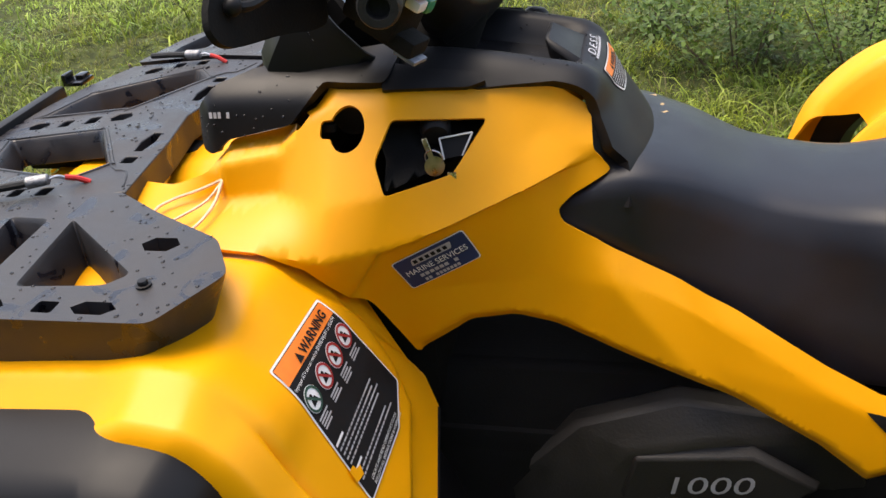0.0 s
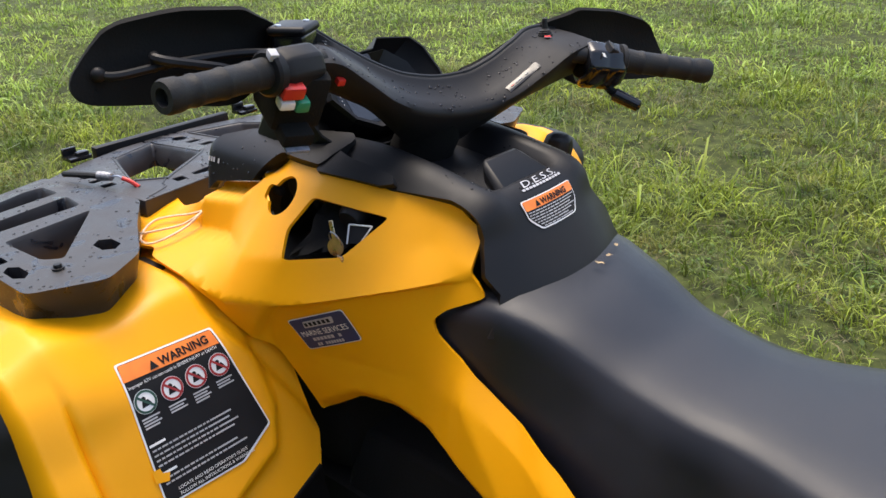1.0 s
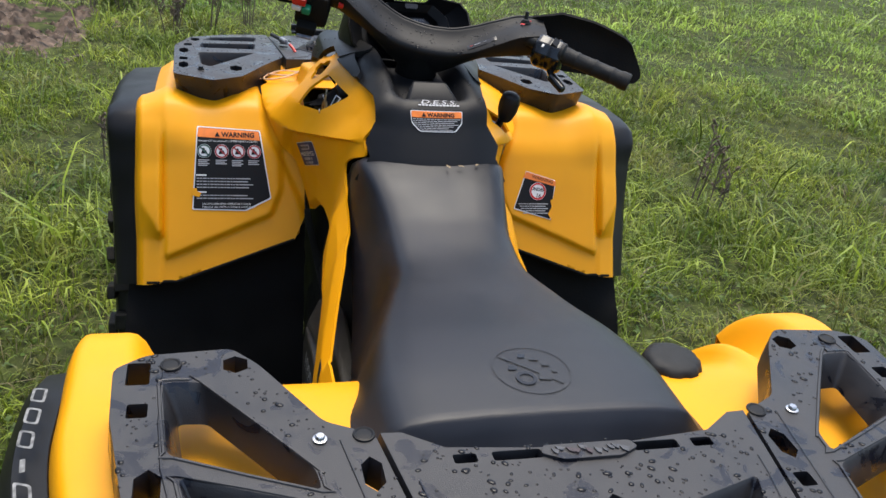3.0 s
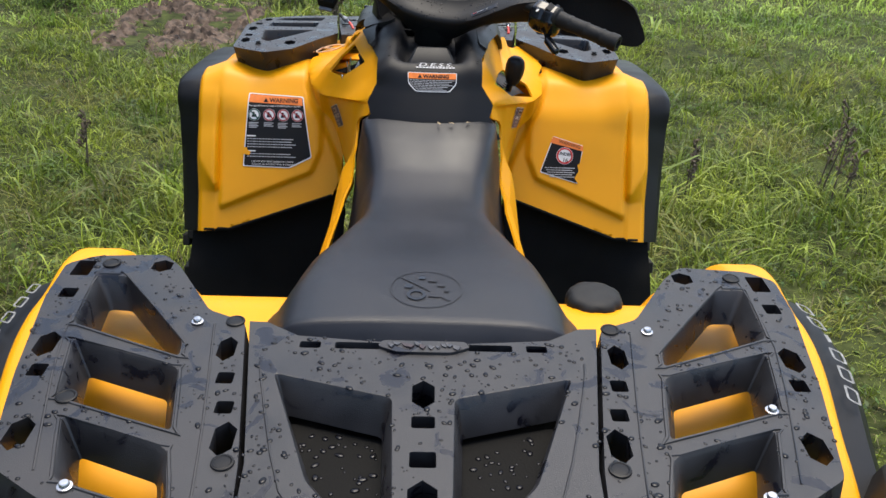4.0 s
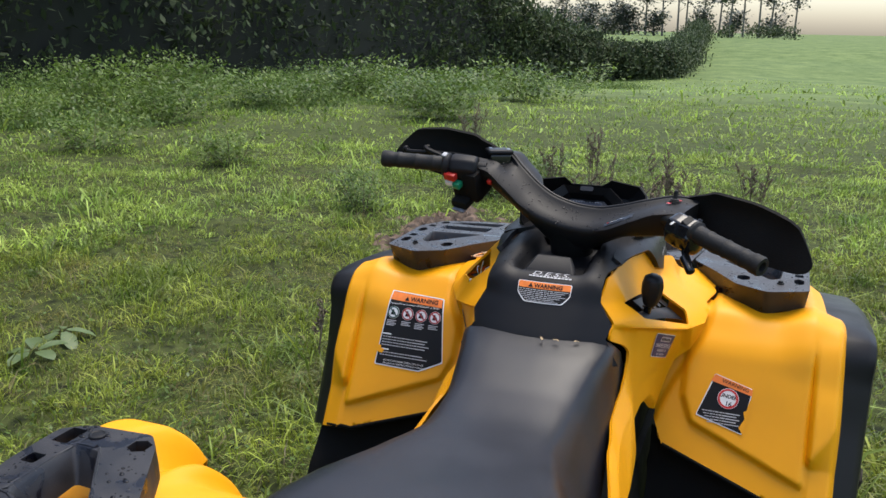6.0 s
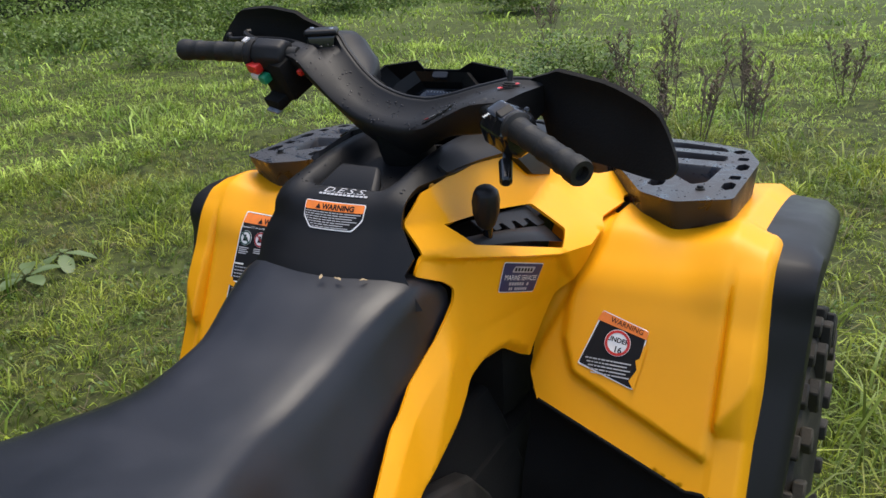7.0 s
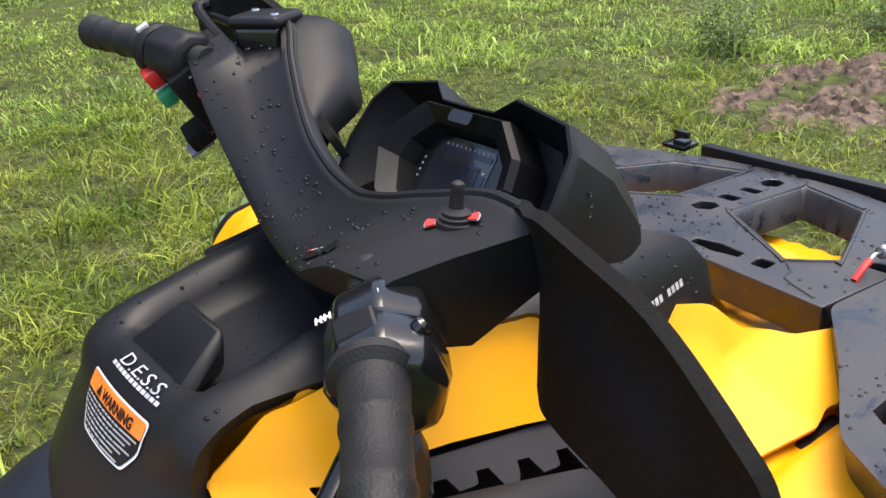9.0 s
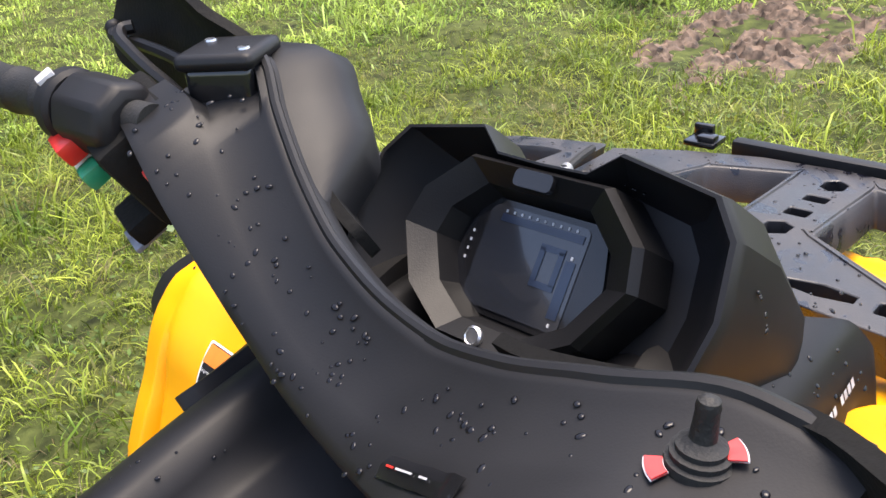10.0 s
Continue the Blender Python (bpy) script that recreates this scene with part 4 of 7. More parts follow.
for s_ in (1, -1):
    a, b = (-0.050, s_ * 0.262, -0.014), (0.002, s_ * 0.402, 0.0)
    prof = [(0.012, -0.075), (0.012, 0.0), (0.022, 0.002), (0.0225, 0.008), (0.0175, 0.012)]
    ln = 0.149
    for q in range(1, 4):
        h = ln * q / 4
        prof += [(0.0158, h - 0.004), (0.0169, h - 0.002), (0.0169, h + 0.002), (0.0158, h + 0.004)]
    prof += [(0.0160, ln - 0.022), (0.0176, ln - 0.018), (0.0178, ln - 0.004), (0.0160, ln), (0.0095, ln), (0.009, ln - 0.01)]
    g = along(a, b)
    part("grip", bar(lathe(prof, g, 24)), RUBBER, handlebar, "black ribbed rubber hand grip")
    guard_y = [(0.242, -0.014), (0.262, -0.003), (0.330, -0.005), (0.400, -0.014), (0.417, -0.022), (0.452, -0.061), (0.457, -0.071), (0.450, -0.081), (0.436, -0.086), (0.350, -0.097), (0.297, -0.102), (0.278, -0.101), (0.236, -0.095), (0.12, -0.105), (0.06, -0.108), (0.06, -0.082), (0.11, -0.064), (0.16, -0.050), (0.20, -0.040)]
    guard = sheet(rounded(guard_y, 0.006, 3), lambda y, z, s_=s_: (-0.153 + 0.055 * smooth(-0.02, -0.115, z) * smooth(0.20, 0.28, y) + 0.018 * smooth(0.33, 0.45, y) + 0.045 * smooth(0.24, 0.06, y) - 0.012 * smooth(0.25, 0.20, y), s_ * y, z), step=0.014, thick=0.007 if s_ > 0 else -0.007, flip=s_ < 0)
    part("handguard", bar(guard), BLACK_DEEP, handlebar, "black plastic hand guard", sharp=60)

# moulded shell before the pad, where the guards join it
for s_ in (-1,):
    rings = []
    for k in range(19):
        y = 0.075 + (0.226 - 0.075) * k / 18
        f, z = pad_f(s_ * y), pad_z(s_ * y)
        w = 0.046 * smooth(0.07, 0.125, y) * (1 - 0.55 * smooth(0.165, 0.226, y))
        d = 0.030 * smooth(0.07, 0.13, y) * (1 - 0.5 * smooth(0.17, 0.226, y))
        rings.append([(f + 0.004, s_ * y, z - 0.002), (f - 0.35 * w, s_ * y, z - 0.10 * d - 0.004), (f - 0.8 * w, s_ * y, z - 0.45 * d - 0.005), (f - w, s_ * y, z - d - 0.006), (f - 0.8 * w, s_ * y, z - d - 0.030), (f + 0.006, s_ * y, z - d - 0.034)])
    part("guard_mount", bar(loft(rings)), MATT, handlebar, "moulded black shell joining pad and hand guard", sharp=60)

# right hand: throttle housing and lever
def housing(a, b, half, steps):
    """A chamfered box round the bar from a to b: (growth, share of the length) steps."""
    a, b = Vector(a), Vector(b)
    w = (b - a).normalized()
    up = (Vector((0, 0, 1)) - w * w.z).normalized()
    side = up.cross(w)
    h, c = half, half * 0.42
    ring = [(h, c), (c, h), (-c, h), (-h, c), (-h, -c), (-c, -h * 1.2), (c, -h * 1.2), (h, -c)]
    return loft([[a.lerp(b, t) + side * x * q + up * y * q for x, y in ring] for q, t in steps])


part("throttle_housing", bar(housing((-0.066, 0.220, -0.030), (-0.048, 0.272, -0.024), 0.029, ((0.78, -0.08), (0.94, 0.0), (1.0, 0.10), (1.0, 0.42), (0.97, 0.46), (0.97, 0.52), (1.0, 0.56), (1.0, 0.86), (0.90, 0.98), (0.70, 1.06)))), GLOSS, handlebar, "glossy black throttle and drive switch housing", bevel=0.0025)
part("thumb_lever", bar(merge(tube([(-0.046, 0.248, -0.040), (-0.030, 0.256, -0.050), (-0.012, 0.266, -0.052)], 0.0065, 8), rod((-0.022, 0.258, -0.052), (0.012, 0.284, -0.050), 0.0095, 0.0085, 12, 0.003))), GLOSS, handlebar, "black thumb throttle lever")
part("rocker_switch", bar(loft([[(-0.070, 0.246, -0.004), (-0.046, 0.238, -0.003), (-0.041, 0.253, -0.002), (-0.065, 0.261, -0.003)], [(-0.068, 0.247, 0.007), (-0.047, 0.240, 0.008), (-0.043, 0.252, 0.004), (-0.064, 0.259, 0.003)]])), BLACK, handlebar, "black rocker of the drive selector", bevel=0.0015)
for cx, cy, tl in ((-0.070, 0.2335, -0.0012), (-0.044, 0.2250, -0.0012)):
    m = BAR @ pose(cx, cy, tl, 0, 0, -19)
    part("drive_symbol", merge(box((-0.0040, -0.0005, 0), (0.0040, 0.0005, 0.0008), m=m), *[box((q - 0.0005, -0.0022, 0), (q + 0.0005, 0.0022, 0.0008), m=m) for q in (-0.0040, -0.0011, 0.0011, 0.0040)]), WHITE, handlebar, "small white drive symbol")
part("bolt", bar(lathe([(0.005, 0), (0.005, 0.004), (0.003, 0.006)], along((-0.078, 0.262, -0.012), (-0.092, 0.264, -0.008)), 10)), GLOSS, handlebar)

# left hand: switch block, brake lever, fluid reservoir
part("switch_block", bar(housing((-0.066, -0.210, -0.020), (-0.048, -0.262, -0.014), 0.0245, ((0.75, -0.06), (0.95, 0.02), (1.0, 0.12), (1.0, 0.85), (0.85, 0.98), (0.7, 1.04)))), BLACK, handlebar, "black switch block with red and green buttons", bevel=0.003)
part("switch_body", bar(merge(box((-0.095, -0.258, -0.088), (-0.034, -0.195, -0.016), 0.008), box((-0.080, -0.250, -0.094), (-0.012, -0.212, -0.076), 0.004))), BLACK_DEEP, handlebar)
part("stop_switch", bar(box((-0.034, -0.262, -0.030), (-0.018, -0.236, -0.014), 0.003)), RED, handlebar, "red engine stop rocker")
part("start_button", bar(box((-0.034, -0.243, -0.048), (-0.017, -0.226, -0.033), 0.004)), GREEN, handlebar, "green start button")
part("light_button", bar(box((-0.034, -0.262, -0.044), (-0.018, -0.244, -0.033), 0.003)), WHITE, handlebar, "white rocker button")
part("override_tab", bar(box((-0.032, -0.246, -0.098), (-0.006, -0.217, -0.0935), 0.0015)), TAB, handlebar, "small pale printed tab under the switches")
part("dial_ring", bar(lathe([(0.0225, 0), (0.0255, 0.003), (0.0255, 0.012), (0.0225, 0.015)], along((-0.048, -0.262, -0.014), (-0.040, -0.285, -0.011)), 20)), BLACK, handlebar, "black throttle cable collar")
part("collar_mark", bar(box((-0.052, -0.276, 0.006), (-0.040, -0.266, 0.0145), 0.001)), GREYTXT, handlebar, "worn silver patch of print")
part("warning_lamp", bar(box((-0.060, -0.178, -0.040), (-0.050, -0.168, -0.031), 0.002)), RED, handlebar, "small red push button")
RES = Matrix.Translation((-0.244, -0.156, 1.222)) @ pose(0, 0, 0, 0, 0, 119)
reservoir = part("brake_reservoir", box((-0.030, -0.021, -0.050), (0.016, 0.021, -0.008), 0.006, 3, RES), GLOSS, handlebar, "black brake fluid reservoir")
part("brake_cover", box((-0.034, -0.024, -0.011), (0.020, 0.024, 0.0), 0.006, 3, RES), BLACK, handlebar, "grey-black lid with two screws")
for q in (-0.024, 0.010):
    part("screw", lathe([(0.0042, 0), (0.0038, 0.0012), (0.001, 0.0013)], RES @ pose(q, 0.012 if q < 0 else -0.010, 0), 12), STEEL, handlebar)
part("brake_lever", bar(tube([(-0.115, -0.225, -0.040), (-0.118, -0.275, -0.042), (-0.108, -0.35, -0.046), (-0.098, -0.408, -0.052), (-0.102, -0.425, -0.054)], 0.0048, 8)), BLACK, handlebar, "black brake lever with a ball end")
part("lever_ball", bar(lathe([(0.002, -0.008), (0.006, -0.0055), (0.008, 0), (0.006, 0.0055), (0.002, 0.008)], pose(-0.103, -0.428, -0.054), 14)), BLACK, handlebar)
part("hooked_lever", tube([(-0.232, -0.205, 1.172), (-0.240, -0.246, 1.182), (-0.241, -0.274, 1.192), (-0.245, -0.302, 1.200), (-0.250, -0.326, 1.207), (-0.258, -0.336, 1.211), (-0.266, -0.332, 1.212)], 0.0055, 8), BLACK, handlebar, "black lever with a hooked end beside the reservoir")
# toggle switch on the pad, with its stick-on plate
tb = BAR @ Vector((-0.1290, 0.1930, pad_top(-0.129, 0.193) - 0.002))
toggle = part("toggle_boot", lathe([(0.0125, 0), (0.0125, 0.0035), (0.0108, 0.0042), (0.0112, 0.0068), (0.0092, 0.0075), (0.0094, 0.0098), (0.0072, 0.0106), (0.0050, 0.0125), (0.0043, 0.0240), (0.0046, 0.0255), (0.0040, 0.0285), (0.0018, 0.0300)], along(tb, tb + Vector((-0.003, 0.0015, 0.026))) @ Matrix.Scale(0.88, 4), 20), RUBBER, handlebar, "black rubber boot of a toggle switch")
flat = BAR @ pose(-0.1290, 0.1930, pad_top(-0.129, 0.193) + 0.0022, 12, -22, 0)
for a0 in (-78, 102):
    for r0, r1, mat, h in ((0.0095, 0.0160, SOFTPRINT, 0.0006), (0.0098, 0.0155, LABELRED, 0.0012)):
        arc = [(r1 * math.cos(radians(a0 + q)), r1 * math.sin(radians(a0 + q))) for q in np.linspace(0, 40, 9)] + [(r0 * math.cos(radians(a0 + q)), r0 * math.sin(radians(a0 + q))) for q in np.linspace(40, 0, 9)]
        part("switch_label" if mat is SOFTPRINT else "label_field", loft([[flat @ Vector((y, x, z)) for x, y in arc] for z in (0.0, h)]), mat, handlebar, "red and white stick-on switch label" if mat is SOFTPRINT else "")
# torn strip stuck along the pad's rear edge
sp, sq = BAR @ Vector((-0.050, 0.086, pad_top(-0.050, 0.086) + 0.001)), BAR @ Vector((-0.068, 0.138, pad_top(-0.068, 0.138) + 0.001))
sn = Vector((0.35, -0.35, 0.8)).normalized()
sw = sn.cross((sq - sp).normalized())
part("pad_strip", loft([[sp.lerp(sq, t) + sw * w * 0.0055 + sn * (-0.0002 + 0.0012 * abs(math.sin(9 * t)) * t + d) for w in (-1, 1)] + [sp.lerp(sq, t) - sw * 0 + sn * (0.0014 + 0.001 * t * t + d) for d in (0.0,)] for t, d in ((0, 0), (0.2, 0.0004), (0.4, 0.0), (0.6, 0.0008), (0.75, 0.0002), (0.9, 0.0022), (1.0, 0.001))]), GLOSS, handlebar, "crumpled black sticker strip with red and white print")
for k, (t0, t1, mat) in enumerate(((0.10, 0.20, RED), (0.24, 0.46, GREYTXT), (0.56, 0.66, GREYTXT))):
    part("strip_print", loft([[sp.lerp(sq, t) + sw * w * 0.5 + sn * (0.0019 + 0.001 * t * t + d) for t in (t0, t1) for w in ((-0.0009, 0.0009) if t == t0 else (0.0009, -0.0009))] for d in (0, 0.0004)]), mat, handlebar)

# ---- instrument pod ----
POD_O, POD_Y, POD_N = Vector((-0.285, 0.012, 1.100)), Vector((-0.635, 0, 0.772)), Vector((0.772, 0, 0.635))


def podp(a, b, n=0.0):
    return POD_O + Vector((0, a, 0)) + POD_Y * b + POD_N * n


half_rim = [(0.0, 0.062), (0.034, 0.063), (0.052, 0.078), (0.115, 0.067), (0.131, 0.046), (0.137, 0.004), (0.130, -0.040), (0.105, -0.072), (0.0, -0.080)]
rim = half_rim + [(-a, b) for a, b in half_rim[-2:0:-1]]
rings = [
    [podp(a * 0.74, b * 0.80, -0.042) for a, b in rim],
    [podp(a * 0.84, b * 0.86, -0.034) for a, b in rim],
    [podp(a * 0.95, b * 0.96, -0.010) for a, b in rim],
    [podp(a * 0.962, b * 0.962, -0.0065) for a, b in rim],
    [podp(a * 0.966, b * 0.966, -0.003) for a, b in rim],
    [podp(a * 0.990, b * 0.990, -0.003) for a, b in rim],
    [podp(a, b, -0.006) for a, b in rim],
    [podp(a * 1.01, b * 1.01, -0.012) for a, b in rim],
    [podp(a * 1.05, b * 0.99, -0.050) for a, b in rim],
    [podp(a * 1.09, b * 0.86 - 0.012, -0.100) for a, b in rim],
    [podp(a * 1.06, b * 0.62 - 0.045, -0.150) for a, b in rim],
    [podp(a * 0.95, b * 0.4 - 0.085, -0.190) for a, b in rim],
]
pod = part("instrument_pod", loft(rings, cap=True), BLACK, bike, "black hooded instrument pod with rain drops", sharp=28)
oct_ = [(0.052, 0.058), (0.082, 0.030), (0.088, 0.004), (0.066, -0.034), (0.030, -0.056), (-0.030, -0.056), (-0.066, -0.034), (-0.088, 0.004), (-0.082, 0.030), (-0.052, 0.058)]
rings = [[podp(a * q, b * q, n) for a, b in oct_] for q, n in ((1.02, -0.040), (1.0, -0.006), (0.95, 0.0), (0.74, -0.012), (0.68, -0.026), (0.66, -0.030))]
part("bezel", loft(rings, cap=True), BEZEL, pod, "faceted black bezel round the display", sharp=20)
part("display_frame", loft([[podp(a, b, n) for a, b in rounded([(-0.052, -0.036), (0.052, -0.036), (0.056, 0.0), (0.046, 0.038), (-0.046, 0.038), (-0.056, 0.0)], 0.008)] for n in (-0.031, -0.027)]), GLOSS, pod)
part("display", loft([[podp(a, b, n) for a, b in rounded(rect(-0.040, -0.032, 0.036, 0.034), 0.006)] for n in (-0.027, -0.0262)]), LCD, pod, "dark blue-grey liquid crystal display, switched off")


def pod_box(a0, b0, a1, b1, n0=-0.0262, n1=-0.0255):
    return loft([[podp(a, b, n) for a, b in rect(a0, b0, a1, b1)] for n in (n0, n1)])


part("display_digit", merge(pod_box(0.006, -0.006, 0.010, 0.016), pod_box(0.020, -0.006, 0.024, 0.016), pod_box(0.006, 0.014, 0.024, 0.018), pod_box(0.006, -0.009, 0.024, -0.005)), LCD_BLUE, pod)
part("display_gauge", merge(pod_box(0.026, -0.024, 0.033, 0.012), pod_box(-0.030, 0.024, 0.033, 0.029)), LCD_BLUE, pod)
for k in range(10):
    part("scale_mark", pod_box(-0.028 + 0.006 * k, 0.030, -0.0268 + 0.006 * k, 0.0318), GREYTXT, pod)
for k in range(4):
    part("lamp_mark", pod_box(-0.0480, -0.006 + 0.006 * k, -0.0468, -0.004 + 0.006 * k), GREYTXT, pod)
for b0 in (0.013, -0.029):
    part("gauge_letter", pod_box(0.0288, b0, 0.0302, b0 + 0.0022), GREYTXT, pod)
part("pod_button", loft([[podp(a, b, n) for a, b in rounded(rect(-0.012, 0.044, 0.016, 0.055), 0.004)] for n in (-0.004, 0.001)]), GLOSS, pod)
part("maker_badge", lathe([(0.0065, 0), (0.0065, 0.002), (0.005, 0.003), (0.0045, 0.0022), (0.002, 0.0022)], Matrix.Translation(podp(0.0, -0.049, -0.001)) @ POD_N.to_track_quat("Z", "Y").to_matrix().to_4x4(), 20), STEEL, pod, "round silver badge")

# ---- below the bodywork ----
pair("mudguard_panel", sheet([(0.20, 0.66), (0.49, 0.575), (0.575, 0.56), (0.60, 0.30), (0.58, 0.24), (0.20, 0.24)], lambda u, z: (-0.195 - 0.035 * smooth(0.48, 0.60, z) + 0.07 * smooth(0.54, 0.25, z) + 0.02 * smooth(0.4, 0.56, u) * smooth(0.50, 0.44, z), -u, z), step=0.03, thick=0.006, flip=True), BLACK_DEEP, bike, "black plastic splash panel", sharp=60)
pair("footwell", loft([[(-0.13, -0.22, 0.25), (-0.13, -0.60, 0.25), (0.34, -0.60, 0.25), (0.34, -0.22, 0.25)], [(-0.13, -0.22, 0.275), (-0.13, -0.60, 0.275), (0.34, -0.60, 0.275), (0.34, -0.22, 0.275)]]), MUDDY, bike, "black ribbed foot rest", bevel=0.006)
pair("rear_splash_panel", sheet([(0.20, 0.26), (0.60, 0.26), (0.58, 0.60), (0.47, 0.66), (0.34, 0.66), (0.26, 0.60), (0.20, 0.58)], lambda u, z: (0.34 + 0.05 * smooth(0.3, 0.7, z), -u, z), step=0.03, thick=0.006, flip=False), BLACK_DEEP, bike, "black plastic panel before the rear wheel", sharp=60)
part("engine_tunnel", loft([[(x, y, z) for y, z in ((-0.20, 0.22), (-0.19, 0.50), (-0.13, 0.64), (0.13, 0.64), (0.19, 0.50), (0.20, 0.22))] for x in (-0.22, 0.0, 0.30, 0.60)]), BLACK_DEEP, bike, "black engine cover", bevel=0.01)
for s_ in (-1, 1):
    base = [(-0.15, 0.26), (-0.14, 0.46), (-0.03, 0.585), (0.10, 0.635), (0.30, 0.61), (0.36, 0.45), (0.31, 0.26)]
    face = [(0.015, 0.275), (-0.005, 0.49), (0.045, 0.575), (0.14, 0.602), (0.28, 0.585), (0.31, 0.44), (0.25, 0.275)]
    cover = part("engine_side_cover", loft([[(x, s_ * 0.150, z) for x, z in base], [(x, s_ * 0.185, z) for x, z in base], [(x, s_ * (0.218 - 0.03 * (x > 0.2)), z) for x, z in face]]), MUDDY, bike, "dark grey angular engine side cover, dusty", bevel=0.008)
    part("raised_plate", loft([[(x, s_ * y, z) for x, z in ((0.05 - o, 0.566 + o), (0.19, 0.582 + o), (0.268 + o, 0.535), (0.222 + o, 0.498 - o), (0.06 - o, 0.448 - o), (0.035 - o, 0.50))] for y, o in ((0.205, 0.008), (0.222, 0.0))]), MUDDY, cover, "raised angular plate", bevel=0.003)
    part("foot_rest", merge(*[box((0.0 + 0.052 * k, min(s_ * 0.25, s_ * 0.56), 0.272), (0.018 + 0.052 * k, max(s_ * 0.25, s_ * 0.56), 0.290), 0.004) for k in range(6)]), MUDDY, bike, "ribbed muddy foot rest")
    part("toe_ledge", merge(box((-0.125, min(s_ * 0.45, s_ * 0.24), 0.262), (-0.088, max(s_ * 0.45, s_ * 0.24), 0.286), 0.006), box((-0.098, min(s_ * 0.455, s_ * 0.385), 0.262), (-0.040, max(s_ * 0.455, s_ * 0.385), 0.300), 0.008)), MUDDY, bike, "stepped plastic toe ledge")
    screw("bolt", (-0.057, s_ * 0.346, 0.274), bike, STEEL)
part("frame_core", box((-0.95, -0.18, 0.30), (1.10, 0.18, 0.56), 0.03), BLACK_DEEP, bike)
part("under_body", merge(box((-0.74, -0.17, 0.56), (-0.48, 0.17, 0.84), 0.03), box((-0.50, -0.17, 0.56), (-0.20, 0.17, 0.90), 0.05)), BLACK_DEEP, bike)
part("rear_core", box((0.57, -0.17, 0.55), (1.08, 0.17, 0.79), 0.03), BLACK_DEEP, bike)
cap_rings = []
for r, h, lobe in ((0.040, 0.0, 0.0), (0.047, 0.004, 0.04), (0.050, 0.012, 0.07), (0.050, 0.040, 0.07), (0.046, 0.049, 0.04), (0.036, 0.053, 0.01), (0.020, 0.054, 0.0)):
    cap_rings.append([(0.560 + 0.92 * r * (1 - lobe * max(0.0, math.cos(8 * a))) * math.cos(a), 0.275 + 0.92 * r * (1 - lobe * max(0.0, math.cos(8 * a))) * math.sin(a), 0.778 + h) for a in np.linspace(0, 2 * math.pi, 65)[:-1]])
part("fuel_cap", loft(cap_rings), RUBBER, bike, "black scalloped screw cap of the fuel tank", sharp=50)


def wheel(x, y):
    R, W = 0.335, 0.11
    sgn = 1 if y > 0 else -1
    ax = Matrix.Translation((x, y, R)) @ pose(0, 0, 0, 90 * -sgn, 0, 0)
    prof = [(0.160, -W * 0.8), (0.20, -W * 0.95), (0.26, -W), (0.300, -W * 0.92), (0.318, -W * 0.7), (0.322, 0), (0.318, W * 0.7), (0.300, W * 0.92), (0.26, W), (0.20, W * 0.95), (0.160, W * 0.8)]
    hub = tagged(new("wheel"), "black all-terrain wheel with a knobbly muddy tyre")
    hub.parent = bike
    part("tyre", lathe(prof, ax, 48), TYRE, hub)
    rows = []
    for k in range(22):
        for j, h in enumerate((-0.085, -0.03, 0.03, 0.085)):
            a = 2 * math.pi * (k + 0.5 * (j % 2)) / 22
            m = ax @ pose(0, 0, 0, 0, 0, math.degrees(a)) @ Matrix.Translation((0.322 - (0.008 if abs(h) > 0.05 else 0), 0, h))
            rows.append(box((-0.01, -0.020, -0.022), (0.016, 0.020, 0.022), 0.003, 1, m))
        for h in (-0.113, 0.113):
            m = ax @ pose(0, 0, 0, 0, 0, 360 * (k + 0.25) / 22) @ Matrix.Translation((0.292, 0, h))
            rows.append(box((-0.034, -0.016, -0.010), (0.026, 0.016, 0.010), 0.003, 1, m))
    part("tread", merge(*rows), TYRE, hub)
    part("rim", lathe([(0.165, -0.07), (0.165, 0.03), (0.150, 0.05), (0.13, 0.045), (0.11, 0.03), (0.05, 0.045), (0.03, 0.05), (0.004, 0.05)], ax, 24), BLACK, hub)


for wx in (-0.60, 0.70):
    for wy in (-1, 1):
        wheel(wx, wy * (0.508 + 0.007 * (wy < 0) if wx < 0 else 0.505))

# ---- fittings in and on the bodywork ----
# key recess on the left, with the ignition barrel; the keys hang in it
pocket = sheet([(p[0] - 0.004 if p[0] < -0.2 else p[0] + 0.004, p[1]) for p in KEY_HOLE], lambda x, z: (x, side_panel(x, z)[1] + 0.045 * smooth(0, 0.02, min(z - 0.936, 1.006 - z)) + 0.004, z), step=0.012, thick=0)
part("key_recess", pocket, BLACK_DEEP, bike, "black moulded recess of the ignition lock", sharp=60)
part("ignition_barrel", lathe([(0.018, 0), (0.018, 0.020), (0.014, 0.026), (0.004, 0.026)], along((-0.187, -0.128, 0.990), (-0.180, -0.165, 0.976)), 20), BLACK, bike, "black ignition lock barrel")
part("recess_label", sheet([(-0.178, 0.978), (-0.140, 0.984), (-0.152, 0.962), (-0.172, 0.958)], lambda x, z: (x, -0.158 + 0.6 * (z - 0.97), z), step=0.01, thick=0.001), DECAL, bike, "small black instruction label with a white edge")
part("recess_label_edge", merge(*[rod(a, b, 0.0011, seg=6) for a, b in (((-0.178, -0.1555, 0.979), (-0.140, -0.152, 0.985)), ((-0.140, -0.152, 0.985), (-0.151, -0.165, 0.962)), ((-0.178, -0.1555, 0.979), (-0.172, -0.167, 0.958)))]), WHITE, bike)
